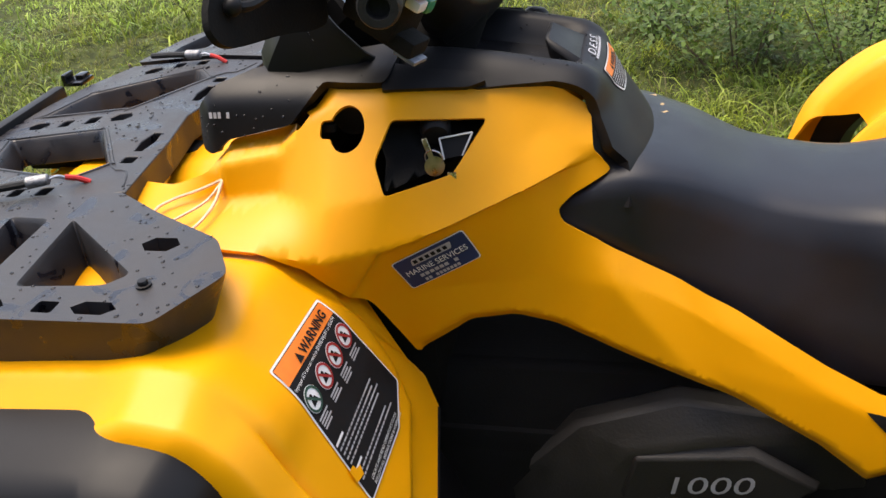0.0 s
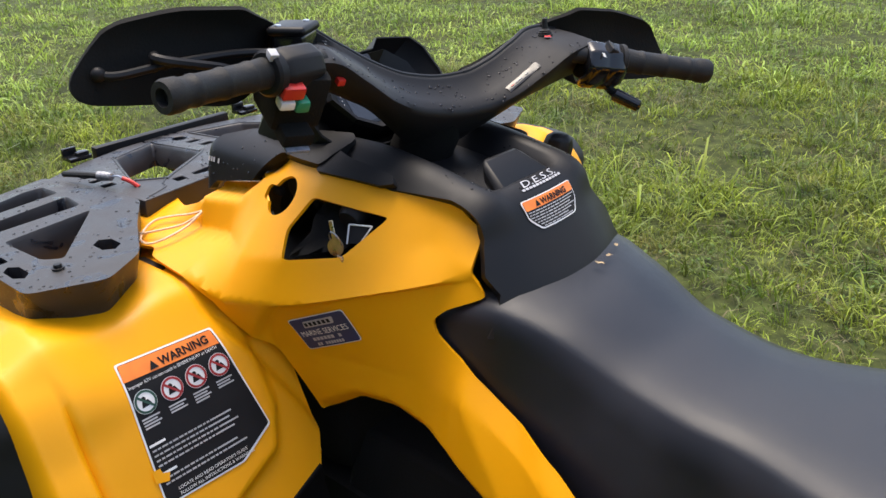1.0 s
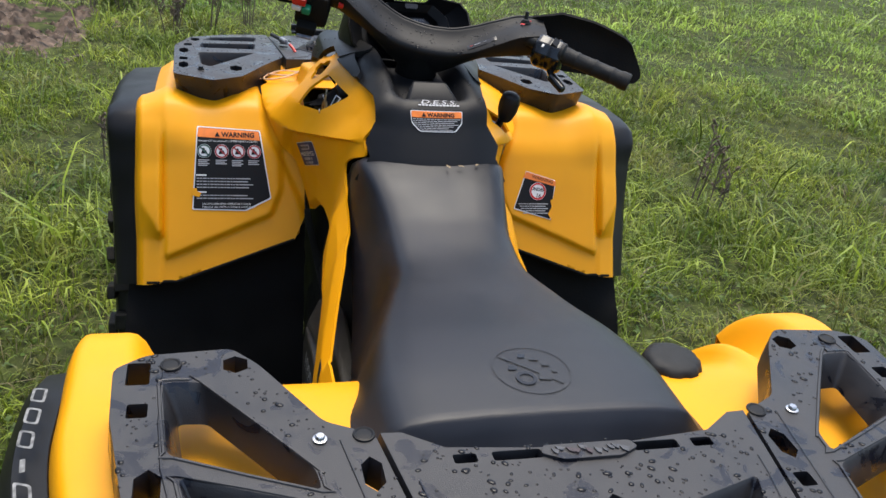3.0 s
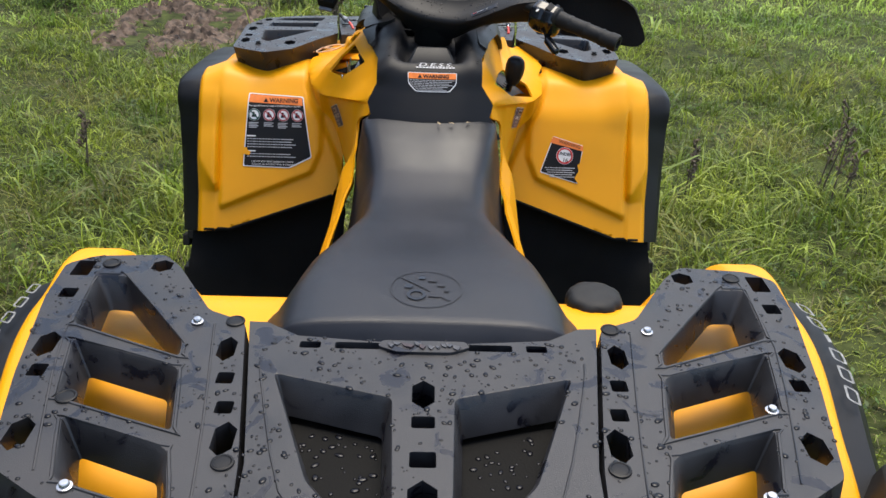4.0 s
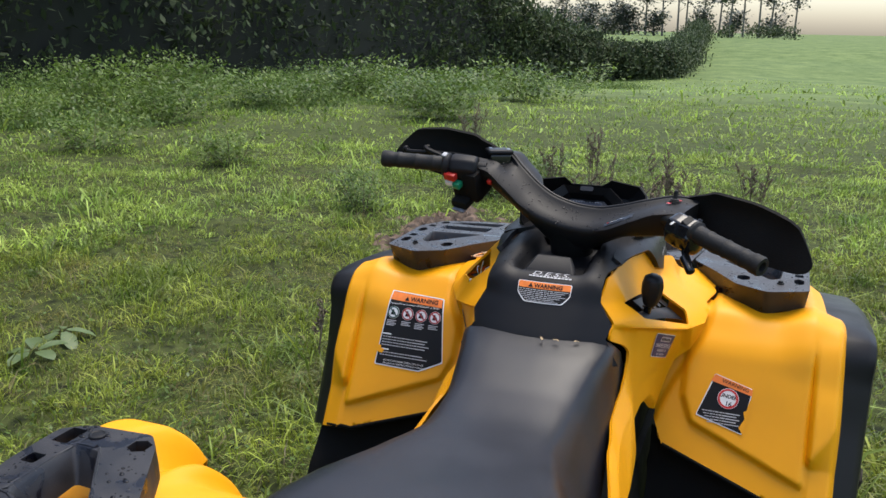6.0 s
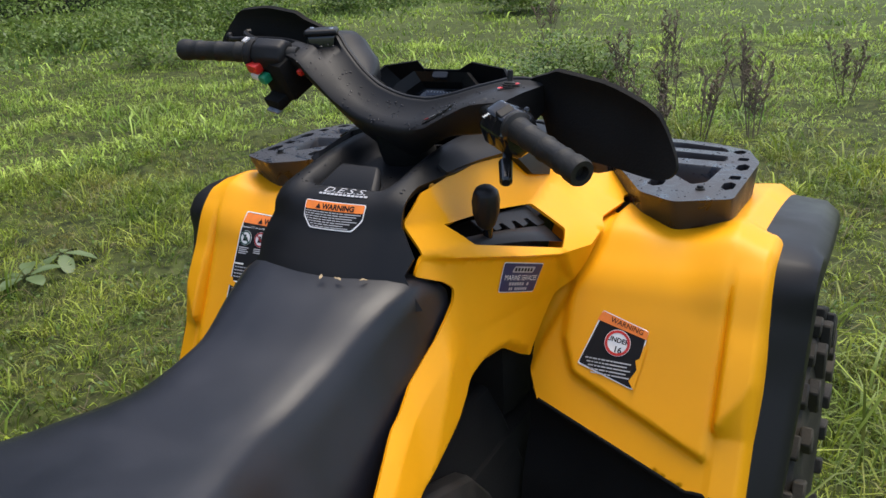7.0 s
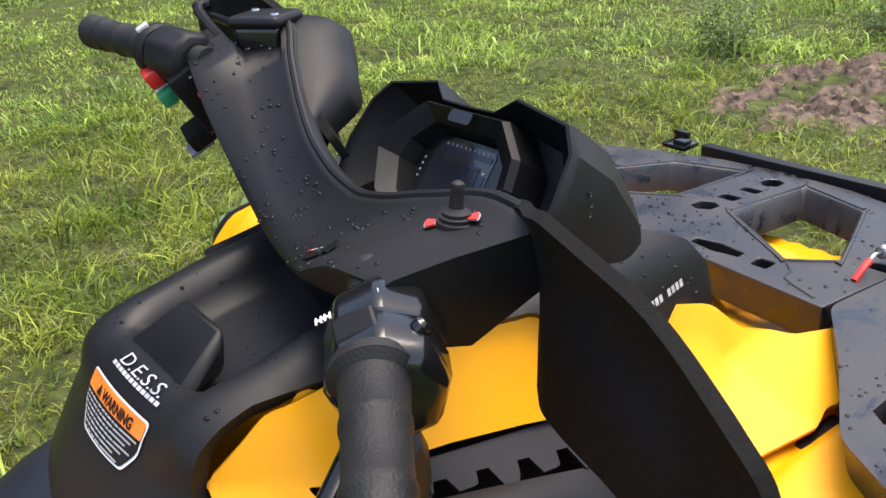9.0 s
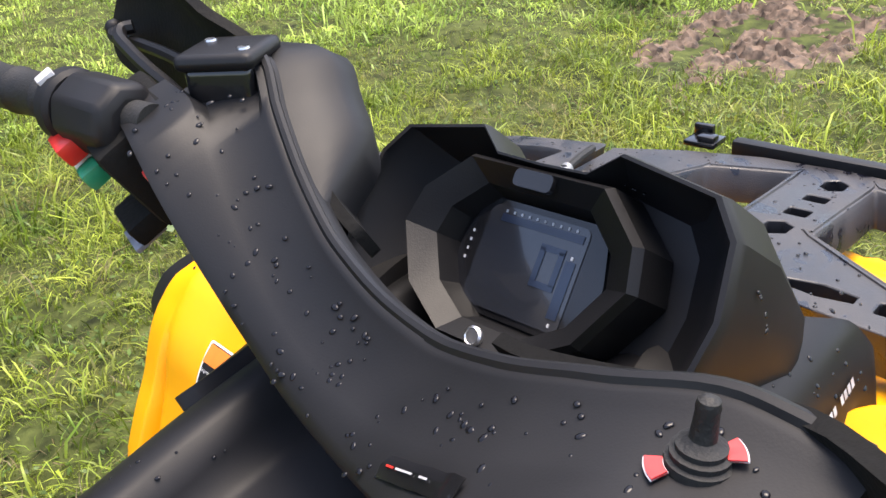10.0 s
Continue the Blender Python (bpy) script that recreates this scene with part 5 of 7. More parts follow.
part("socket_plug", lathe([(0.020, 0), (0.020, 0.004), (0.016, 0.005), (0.004, 0.005)], along((-0.281, -0.146, 1.001), (-0.281, -0.160, 0.999)), 20), BLACK_DEEP, bike, "black power socket")
part("socket_tab", box((-0.312, -0.168, 0.992), (-0.296, -0.158, 1.002), 0.002), BLACK_DEEP, bike)

keys = tagged(new("key_ring"), "worn metal key hanging from the ignition lock", "key")
kp = Vector((-0.181, -0.178, 0.955))
part("key_bow", lathe([(0.004, -0.001), (0.0115, -0.001), (0.0115, 0.001), (0.004, 0.001)], along(kp, kp + Vector((0.25, -0.9, 0.2))), 20), BRASS, keys)
part("key_blade", box((-0.003, -0.034, -0.001), (0.003, -0.009, 0.001), 0.0006, 1, along(kp, kp + Vector((0.25, -0.9, 0.2))) @ pose(0, 0, 0, 0, 0, 195)), BRASS, keys)
part("split_ring", tube([kp + Vector((0.010 * math.sin(a), -0.004 * math.cos(a), 0.010 + 0.012 * math.cos(a))) for a in np.linspace(0, 6.0, 9)], 0.0009, 6, 4), STEEL, keys)
part("tag", box((-0.164, -0.192, 0.938), (-0.154, -0.189, 0.954), 0.001), STEEL, keys, "small bright metal tag")

# gear lever and gate on the right
def gate_at(x, q):
    """The floor of the gear opening, from its upper edge (q 0) to its lower edge (q 1)."""
    t = (-0.060 - x) / 0.225
    up = Vector((x, 0.143 + 0.030 * t, 0.972 - 0.034 * t))
    low = Vector((x, 0.178 + 0.066 * t, 0.946 - 0.062 * t))
    p = up.lerp(low, q)
    return (p.x, p.y, p.z - 0.004)


def gate_dip(x, q):
    p = gate_at(x, q)
    return (p[0], p[1] - 0.026, p[2] - 0.022)


part("gate_well", sheet(rect(-0.290, -0.25, -0.088, 1.0), gate_dip, step=0.03, thick=0), BLACK_DEEP, bike, "black well of the gear lever", sharp=60)
teeth = [(-0.286, 0.0), (-0.130, 0.0), (-0.130, 0.40)]
for k in range(4):
    x0 = -0.140 - 0.034 * k
    teeth += [(x0, 0.42), (x0 - 0.004, 0.28), (x0 - 0.014, 0.28), (x0 - 0.018, 0.46 + 0.05 * (k % 2)), (x0 - 0.030, 0.44 + 0.05 * (k % 2))]
teeth += [(-0.286, 0.46)]
gate = part("gear_gate", sheet(teeth, gate_at, step=0.02, thick=0.003, flip=True), BLACK, bike, "dark grey gear gate with notched slot and raised letters", sharp=40)
glay = skin_of(lambda x, q: gate_at(x, q), (-0.175, 0.16), (-1, 0), (0, -14))
for k, ch in enumerate("NHL"):
    part("gear_letter", laid_text(glay, ch, 0.010, (-0.010 + 0.034 * k, -0.005), 0.0010, align="CENTER", width=1.3), GREYTXT, gate)
rows = []
for x in np.linspace(-0.284, -0.074, 16):
    row = []
    for q in (0.50, 0.54, 0.62, 0.72, 0.84, 0.95):
        p = Vector(gate_at(x, q))
        row.append(p + Vector((0, 0.45, 0.9)) * 0.009 * math.sin(math.pi * (q - 0.42) / 0.68) * math.sin(math.pi * min(1, max(0, (-0.07 - x) / 0.215))))
    rows.append(row)
part("gate_cover", loft(rows, cap=False, closed=False), BLACK, bike, "grey-black curved lower cover of the gear gate")
lever = part("gear_lever", tube([(-0.128, 0.180, 0.930), (-0.122, 0.186, 0.960), (-0.114, 0.190, 0.985)], 0.0075, 10), GLOSS, bike, "black gear lever with a broad flat knob")
kn = along((-0.110, 0.188, 0.960), (-0.101, 0.194, 1.024))
prof = [(0.011, 0.0), (0.0165, 0.008), (0.0220, 0.026), (0.0230, 0.044), (0.0200, 0.058), (0.012, 0.064), (0.002, 0.065)]
part("knob", loft([[kn @ Vector((0.92 * r * math.cos(a), r * math.sin(a), h)) for a in np.linspace(0, 2 * math.pi, 9)[:-1]] for r, h in prof]), BLACK, lever, bevel=0.003)

# front edge blocks beside the rack, heat label
part("hinge_block", loft([[(-0.470, 0.150, 0.935), (-0.470, 0.212, 0.935), (-0.412, 0.208, 0.940), (-0.405, 0.160, 0.945)], [(-0.432, 0.150, 0.953), (-0.432, 0.198, 0.953), (-0.410, 0.198, 0.959), (-0.405, 0.160, 0.961)]]), YELLOW, bike, "yellow moulded step of the front cowl", bevel=0.004)


def cowl_at(y, x):
    """The cowl's folds: a raised back, a flat nose and a turned-down front lip."""
    z = 0.884 + 0.020 * smooth(-0.60, -0.50, x) - 0.010 * smooth(-0.735, -0.765, x) - 0.05 * smooth(-0.79, -0.82, x)
    return (x, y, z + 0.010 * smooth(0.105, 0.085, abs(y - 0.008)) * smooth(-0.76, -0.72, x))


front_cowl = sheet([(-0.26, -0.46), (0.26, -0.46), (0.26, -0.70), (0.20, -0.815), (-0.20, -0.815), (-0.26, -0.70)], cowl_at, step=0.014, thick=0.004, flip=True)
part("front_cowl", front_cowl, YELLOW, bike, "yellow plastic cowl under the front rack", sharp=60)

# loose cord and tie-down pins
cord = part("cord_loop", tube([(-0.430, -0.206, 0.950), (-0.430, -0.232, 0.937), (-0.436, -0.262, 0.928), (-0.450, -0.282, 0.922), (-0.474, -0.282, 0.921), (-0.496, -0.262, 0.924), (-0.505, -0.238, 0.928), (-0.490, -0.220, 0.932), (-0.458, -0.210, 0.940), (-0.431, -0.204, 0.950)], 0.0019, 6, 6), CORD, None, "")
tagged(cord, "thin pale orange cord lying in a loop on the cowl", "cord")
part("cord_end", tube([(-0.430, -0.206, 0.949), (-0.442, -0.230, 0.936), (-0.462, -0.254, 0.930), (-0.482, -0.270, 0.925), (-0.494, -0.278, 0.923), (-0.480, -0.290, 0.919), (-0.462, -0.292, 0.919)], 0.0017, 6, 6), CORD, cord)


def lead(x, y, yaw):
    m = pose(x, y, FRONT_Z + 0.012, 0, 0, yaw) @ Matrix.Scale(0.8, 4)
    top = tagged(new("jump_lead"), "black lead with metal collar and red tip on the rack", "cable")
    def lay_(bm):
        bm.transform(m)
        return bm
    part("sleeve", lay_(tube([(-0.12, 0.01, -0.010), (-0.07, 0.004, -0.004), (-0.02, 0, 0.0)], 0.006, 8)), RUBBER, top)
    part("collar", lay_(rod((-0.022, 0, 0), (0.012, 0, 0.002), 0.0095, 0.0085, 14, 0.002)), COLLAR, top, "ribbed grey metal collar")
    part("wire", lay_(tube([(0.012, 0, 0.002), (0.024, 0.002, 0.004), (0.034, 0.003, 0.0)], 0.002, 6)), STEEL, top)
    part("tip", lay_(tube([(0.034, 0.003, 0.0), (0.050, 0.006, -0.006), (0.066, 0.008, -0.016)], 0.0045, 8)), RED, top, "red insulated tip")


lead(-0.655, -0.225, 20)
lead(-0.665, 0.225, -10)


# dead leaf bits caught between console and seat
LITTER = material("dead_leaf", (0.34, 0.25, 0.14), 0.8, var=0.35, scale=90, fine=400, bump=0.3)
for k, (x, y, z, a) in enumerate(((0.088, 0.026, 0.9320, 20), (0.085, 0.052, 0.9320, 75), (0.074, 0.086, 0.9310, 130))):
    bit = sheet(rounded([(-0.011, -0.002), (-0.002, -0.005), (0.010, -0.001), (0.006, 0.004), (-0.006, 0.003)], 0.001, 2), lambda u, v, k=k: (u, v, 0.0015 + 0.0012 * math.sin(400 * u + k)), step=0.003, thick=0.0006)
    bit.transform(pose(x - 0.012, y, z, 0, 8, a) @ Matrix.Scale(0.6, 4))
    tagged(part("dead_leaf", bit, LITTER, None), "small torn dry brown leaf lying on the saddle", "leaf", group="leaf bits on the saddle")

# ---- stickers and print ----
def ff_at(z):
    return min(np.linspace(ffs(-0.36), ff_end, 400), key=lambda s: abs(ffz(s) - z))


def sticker(name, lay, poly, fill, label, border=0.0022, h=0.0012, header=None):
    """A printed sticker: white edge, ground colour inset."""
    ob = part(name, laid_poly(lay, poly, h, 0.01), WHITE, bike, label, sharp=80)
    c = np.mean(poly, axis=0)
    sx = [(a - border * (1 if a > c[0] else -1), b - border * (1 if b > c[1] else -1)) for a, b in poly]
    part("print_ground", laid_poly(lay, sx, h + 0.0004, 0.01), fill, ob)
    return ob


def warning_mark(lay, at, size, h, parent, ground=ORANGE):
    part("hazard_triangle", laid_poly(lay, [(at[0], at[1]), (at[0] + size, at[1]), (at[0] + size / 2, at[1] + size * 0.9)], h, 0.02), DECAL, parent)
    part("headline", laid_text(lay, "WARNING", size * 0.85, (at[0] + size * 1.25, at[1]), h, bold=0.0004), DECAL, parent)


def ban_sign(lay, at, r, parent, colour=RED, text=None):
    part("sign_disc", laid_poly(lay, disc(*at, r), 0.0024, 0.01), WHITE, parent)
    ring = flat_net(disc(*at, r * 0.96, 28), (disc(*at, r * 0.76, 28),))
    bm = bmesh.new()
    vs = [bm.verts.new(lay(p[0], p[1], 0.0030)) for p in ring[0]]
    for t in ring[1]:
        bm.faces.new([vs[i] for i in t])
    if text is None:
        d = r * 0.7
        bm = merge(bm, laid_poly(lay, [(at[0] - d, at[1] + d * 0.8), (at[0] - d * 0.8, at[1] + d), (at[0] + d, at[1] - d * 0.8), (at[0] + d * 0.8, at[1] - d)], 0.0031, 0.02))
    part("sign_ring", bm, colour, parent)
    if text is None:
        part("sign_shape", merge(laid_poly(lay, disc(at[0] - r * 0.1, at[1] + r * 0.28, r * 0.2, 12), 0.0027, 0.02), laid_poly(lay, [(at[0] - r * 0.45, at[1] - r * 0.4), (at[0] + r * 0.5, at[1] - r * 0.35), (at[0] + r * 0.25, at[1] + r * 0.15), (at[0] - r * 0.3, at[1] + r * 0.1)], 0.0027, 0.02)), DECAL, parent)


# large warning sticker on the left front fender
lay = skin_of(front_fender, (0.362, ff_at(0.782)), (-1.07, 0), (0, -1.04))
poly = rounded([(-0.076, -0.088), (0.030, -0.090), (0.080, -0.064), (0.058, 0.076), (-0.066, 0.082)], 0.003, 2)
ws = sticker("warning_sticker", lay, poly, DECAL, "large black and orange safety warning sticker, its edge torn")
part("orange_band", laid_poly(lay, [(-0.066, 0.060), (0.0575, 0.055), (0.0548, 0.073), (-0.063, 0.079)], 0.0022, 0.01), ORANGE, ws)
warning_mark(lay, (-0.032, 0.0605), 0.011, 0.0030, ws)
part("print_line", laid_text(lay, "Improper ATV use can result in SEVERE INJURY or DEATH", 0.0036, (-0.064, 0.051), 0.0024, width=0.92), WHITE, ws)
for k, q in enumerate((-0.052, -0.018, 0.014, 0.046)):
    ban_sign(lay, (q, 0.0325), 0.0138, ws, PRINT_GREEN if k == 0 else PRINT_RED)
    part("small_print", laid_bars(lay, [(q - 0.012, q + 0.010 - 0.004 * (j % 2), 0.0135 - 0.0036 * j, 0.002) for j in range(4 - k % 2)], 0.0024), GREYTXT, ws)
random.seed(4)
for j in range(8):
    y = -0.018 - 0.0062 * j - (0.004 if j > 4 else 0)
    if j in (0, 5):
        part("small_print", laid_bars(lay, [(-0.068, -0.048, y, 0.003)], 0.0024), WHITE, ws)
    else:
        part("small_print", laid_bars(lay, [(-0.067, 0.030 + 0.034 * random.random(), y, 0.0022)], 0.0024), GREYTXT, ws)
for j, tx in enumerate(("LOCATE AND READ OPERATOR'S GUIDE", "FOLLOW ALL INSTRUCTIONS & WARNINGS")):
    part("print_line", laid_text(lay, tx, 0.0038, (-0.056, -0.0775 - 0.0065 * j), 0.0024, width=0.95), WHITE, ws)
part("torn_spot", laid_poly(lay, [(-0.0775, -0.058), (-0.062, -0.062), (-0.058, -0.053), (-0.066, -0.050), (-0.067, -0.044), (-0.0765, -0.043)], 0.0034, 0.02), YELLOW, ws)

# smaller age sticker on the right front fender
fender_r = lambda u, s: (lambda p: (p[0], -p[1], p[2]))(front_fender(u, s))
lay = skin_of(fender_r, (0.342, ff_at(0.735)), (1, 0), (0, -1))
poly = rounded([(-0.056, -0.034), (0.038, -0.060), (0.050, 0.034), (-0.026, 0.056)], 0.003, 2)
ag = sticker("age_sticker", lay, poly, DECAL, "black warning sticker with a round age sign, torn at one edge")
part("orange_band", laid_poly(lay, [(-0.033, 0.040), (0.049, 0.020), (0.0495, 0.033), (-0.0255, 0.0545)], 0.0022, 0.01), ORANGE, ag)
part("headline", laid_text(lay, "WARNING", 0.008, (-0.012, 0.040), 0.0030, turn=-0.25), DECAL, ag)
ban_sign(lay, (0.004, 0.008), 0.021, ag, RED, "age")
part("sign_text", merge(laid_text(lay, "UNDER", 0.0075, (0.004, 0.009), 0.0028, align="CENTER", turn=-0.12, bold=0.0003), laid_text(lay, "16", 0.0095, (0.005, -0.007), 0.0028, align="CENTER", turn=-0.12, bold=0.0003)), DECAL, ag)
part("small_print", laid_bars(lay, [(-0.044 + 0.003 * j, 0.030 - 0.006 * (j % 2), -0.023 - 0.0055 * j, 0.0022) for j in range(5)], 0.0024), GREYTXT, ag)
part("torn_spot", laid_poly(lay, [(0.030, -0.047), (0.0395, -0.060), (0.0515, 0.012), (0.046, 0.010), (0.042, -0.010), (0.036, -0.014), (0.040, -0.028)], 0.0034, 0.02), YELLOW, ag)


# dealer stickers on both side panels
def dealer(lay, label):
    ob = sticker("dealer_sticker", lay, rounded(rect(-0.045, -0.0245, 0.045, 0.0245), 0.004, 3), BLUE, label, 0.0012)
    part("maker_mark", merge(laid_poly(lay, rounded([(-0.026, 0.0085), (0.024, 0.0085), (0.027, 0.0185), (-0.023, 0.0185)], 0.002, 2), 0.0020, 0.02)), GREYTXT, ob)
    part("small_print", laid_bars(lay, [(-0.022 + 0.0075 * k, -0.0172 + 0.0075 * k, 0.0108, 0.0055) for k in range(6)], 0.0026), DECAL, ob)
    part("print_line", laid_text(lay, "MARINE SERVICES", 0.0085, (0, -0.004), 0.0022, align="CENTER", width=0.80), WHITE, ob)
    part("print_line", laid_bars(lay, [(-0.026 + 0.0062 * k, -0.0212 + 0.0062 * k, -0.0125, 0.0050) for k in range(8) if k != 6] + [(-0.024 + 0.0046 * k, -0.0206 + 0.0046 * k, -0.0205, 0.0046) for k in range(10) if k != 2], 0.0022), GREYTXT, ob)


dealer(skin_of(side_panel, (-0.184, 0.848), (0.92, 0.40), (-0.36, 0.93)), "dark blue dealer sticker with white lettering")
panel_r = lambda x, z: (lambda p: (p[0], -p[1], p[2]))(side_panel_r(x, z))
dealer(skin_of(panel_r, (-0.170, 0.862), (-0.94, -0.33), (-0.16, 0.97)), "dark blue dealer sticker with a torn corner")

# label and print on the console
lay = skin_of(console, (0.002, co_z(1.000)), (1, 0), (0, -1))
dl = sticker("console_sticker", lay, rounded([(-0.034, -0.022), (0.037, -0.022), (0.050, -0.006), (0.051, 0.0185), (-0.051, 0.0185), (-0.049, -0.006)], 0.004, 3), DECAL, "black and orange warning label with a ragged white edge", 0.0016)
part("orange_band", laid_poly(lay, rounded([(-0.0485, 0.0045), (0.0495, 0.0045), (0.049, 0.017), (-0.049, 0.017)], 0.002, 2), 0.0020, 0.01), ORANGE, dl)
warning_mark(lay, (-0.030, 0.0062), 0.009, 0.0026, dl)
part("small_print", laid_bars(lay, [(-0.046 + 0.004 * max(0, j - 2), 0.046 - 0.004 * max(0, j - 2) - 0.006 * (j % 3), 0.0010 - 0.0034 * j, 0.0013) for j in range(7)], 0.0022), GREYTXT, dl)
lay = skin_of(console, (0.008, co_z(1.0235)), (1, 0), (0, -1))
part("security_print", merge(laid_text(lay, "D.E.S.S.", 0.0100, (0, 0.000), 0.0016, align="CENTER", shear=0.25, width=1.65, bold=0.0), laid_bars(lay, [(-0.040 + 0.0068 * k, -0.0346 + 0.0068 * k, -0.0045, 0.0030) for k in range(12)], 0.0016)), SOFTPRINT, bike, "silver-white lettering on the console", sharp=180)

# pale print on the shoulder covers, engine cover and rear flares
for sgn in (-1, 1):
    fn = lambda x, z, sgn=sgn: (x, sgn * wing_u(z), z)
    lay = skin_of(fn, (-0.386, 1.003), (-0.99, 0.14), (0.14, 0.99)) if sgn > 0 else skin_of(fn, (-0.424, 1.018), (1.0, 0), (0, 1))
    part("model_mark", laid_bars(lay, [(-0.020 + 0.0054 * k, -0.0162 + 0.0054 * k, -0.004, 0.0066) for k in range(5 if sgn < 0 else 8) if k != 3], 0.0012), SOFTPRINT, bike, "short silver print")
lay = skin_of(lambda x, z: (x, -0.2225, z), (0.118, 0.515), (0.995, 0.10), (-0.10, 0.995))
part("engine_print", laid_text(lay, "1000", 0.030, (-0.035, 0.0), 0.0012, shear=0.2, width=1.3), GREYTXT, bike, "grey engine size lettering", sharp=180)
part("engine_print", laid_text(lay, "V-TWIN", 0.009, (-0.040, -0.017), 0.0012, width=1.6), GREYTXT, bike, "grey engine type lettering", sharp=180)

# embossed mark on the seat
def seat_top(x, y):
    c, wt = seat_c(x), seat_t(x)
    a = min(abs(y) / wt, 1)
    return (x, y, c - 0.0012 * (a / 0.45) if a < 0.45 else c - 0.001 - 0.009 * (a - 0.45) ** 2 * 2)


lay = skin_of(seat_top, (0.655, 0.003), (0, 1), (-1, 0))
ring = flat_net(disc(0, 0, 0.053, 40), (disc(0, 0, 0.0510, 40),))
bm = bmesh.new()
vs = [bm.verts.new(lay(p[0], p[1], 0.0012)) for p in ring[0]]
for t in ring[1]:
    bm.faces.new([vs[i] for i in t])
part("embossed_ring", bm, VINYL, bike, "embossed ring in the seat cover")
part("embossed_bar", laid_poly(lay, [(-0.038, 0.030), (-0.034, 0.034), (0.036, -0.030), (0.032, -0.034)], 0.0012, 0.02), VINYL, bike)
small = flat_net(disc(-0.014, -0.020, 0.014, 24), (disc(-0.014, -0.020, 0.009, 24),))
bm = bmesh.new()
vs = [bm.verts.new(lay(p[0], p[1], 0.0018)) for p in small[0]]
for t in small[1]:
    bm.faces.new([vs[i] for i in t])
part("embossed_wheel", bm, GLOSS, bike, "shiny worn embossed wheel shape")
for q, (a, b_, r_) in enumerate(((-0.026, 0.004, 0.007), (-0.006, 0.030, 0.006), (0.010, 0.024, 0.008), (0.022, 0.010, 0.007), (0.012, -0.018, 0.010), (0.030, -0.006, 0.005))):
    part("embossed_shape", laid_poly(lay, rounded([(a - r_, b_ - 0.6 * r_), (a + 0.7 * r_, b_ - 0.8 * r_), (a + r_, b_ + 0.5 * r_), (a - 0.5 * r_, b_ + 0.8 * r_)], 0.002, 2), 0.0016, 0.02), GLOSS if q in (0, 1) else VINYL, bike)


WORN = material("worn_white_print", (0.20, 0.20, 0.195), 0.6, var=0.55, scale=110, fine=500, bump=0.1)


# worn pale maker's marking along the rear flares: plain shapes
def flare_skin(sgn):
    def fn(s, v):
        x, z, t = rfx(s), rfz(s), rft(s)
        nrm = Vector((-t.y, t.x))
        return (x + nrm.x * (-0.016 - 0.2 * v), sgn * (0.590 + v - 0.054 * smooth(0.64, 1.00, x)), z + nrm.y * (-0.016 - 0.2 * v))
    return fn


for sgn in (-1, 1):
    lay = skin_of(flare_skin(sgn), (rfs(0.685), 0.022), (1, 0), (0, -sgn * 0 - 1)) if sgn < 0 else skin_of(flare_skin(sgn), (rfs(0.685), 0.022), (-1, 0), (0, -1))
    for k in range(6):
        a = -0.135 + 0.046 * k
        if k == 3:
            part("maker_mark", laid_poly(lay, rect(a + 0.006, -0.003, a + 0.028, 0.003), 0.0016, 0.01), WORN, bike, "worn white marking on the wheel arch")
        else:
            hole = [(p + 0.6 * q, q) for p, q in rounded(rect(a + 0.0035, -0.0060, a + 0.0285, 0.0060), 0.003, 2)]
            net = flat_net([(p + 0.6 * q, q) for p, q in rounded(rect(a, -0.0095, a + 0.032, 0.0095), 0.005, 3)], (hole,))
            bm = bmesh.new()
            vs = [bm.verts.new(lay(p[0], p[1], 0.0016)) for p in net[0]]
            for t in net[1]:
                bm.faces.new([vs[i] for i in t])
            part("maker_mark", bm, WORN, bike, "worn white marking on the wheel arch")

# small black diamond at the foot of each strut, flakes of the worn rack badge, pressure label on the rear fender
for sgn, fn in ((-1, side_panel), (1, panel_r)):
    lay = skin_of(fn, (0.330, 0.655), (0.86, -0.5), (0.5, 0.86)) if sgn < 0 else skin_of(fn, (0.330, 0.655), (-0.86, 0.5), (0.5, 0.86))
    part("trim_badge", laid_poly(lay, [(-0.030 * sgn * -1, -0.002), (0.0, 0.009), (0.026 * sgn * -1, 0.001), (0.0, -0.010)], 0.0012, 0.01), DECAL, bike, "small black diamond badge")
rng = random.Random(3)
MAROON = material("faded_maroon", (0.035, 0.022, 0.026), 0.5, var=0.3, scale=80, fine=400, bump=0.3)
SILVER = material("worn_silver_print", (0.055, 0.056, 0.062), 0.35, metal=0.3, var=0.4, scale=120, fine=500, bump=0.4)
for k in range(11):
    y, x = -0.040 + 0.008 * k + rng.uniform(-0.002, 0.002), 0.850 + rng.uniform(-0.004, 0.004)
    w, h = rng.uniform(0.003, 0.006), rng.uniform(0.003, 0.006)
    part("badge_flake", slab([(x - h, y - w), (x + 0.3 * h, y - 0.7 * w), (x + h, y + 0.2 * w), (x - 0.2 * h, y + w)][::-1], (), REAR_Z + 0.0045, REAR_Z + 0.0062 + rng.uniform(0, 0.0012)), MAROON if k in (2, 3, 5) else SILVER, rear_rack, "worn flake of the badge print")
rear_r = lambda u, s: (lambda p: (p[0], -p[1], p[2]))(rear_fender(u, s))
lay = skin_of(rear_r, (0.470, rfs(0.56)), (0.0, 1.0), (1.0, 0.0))
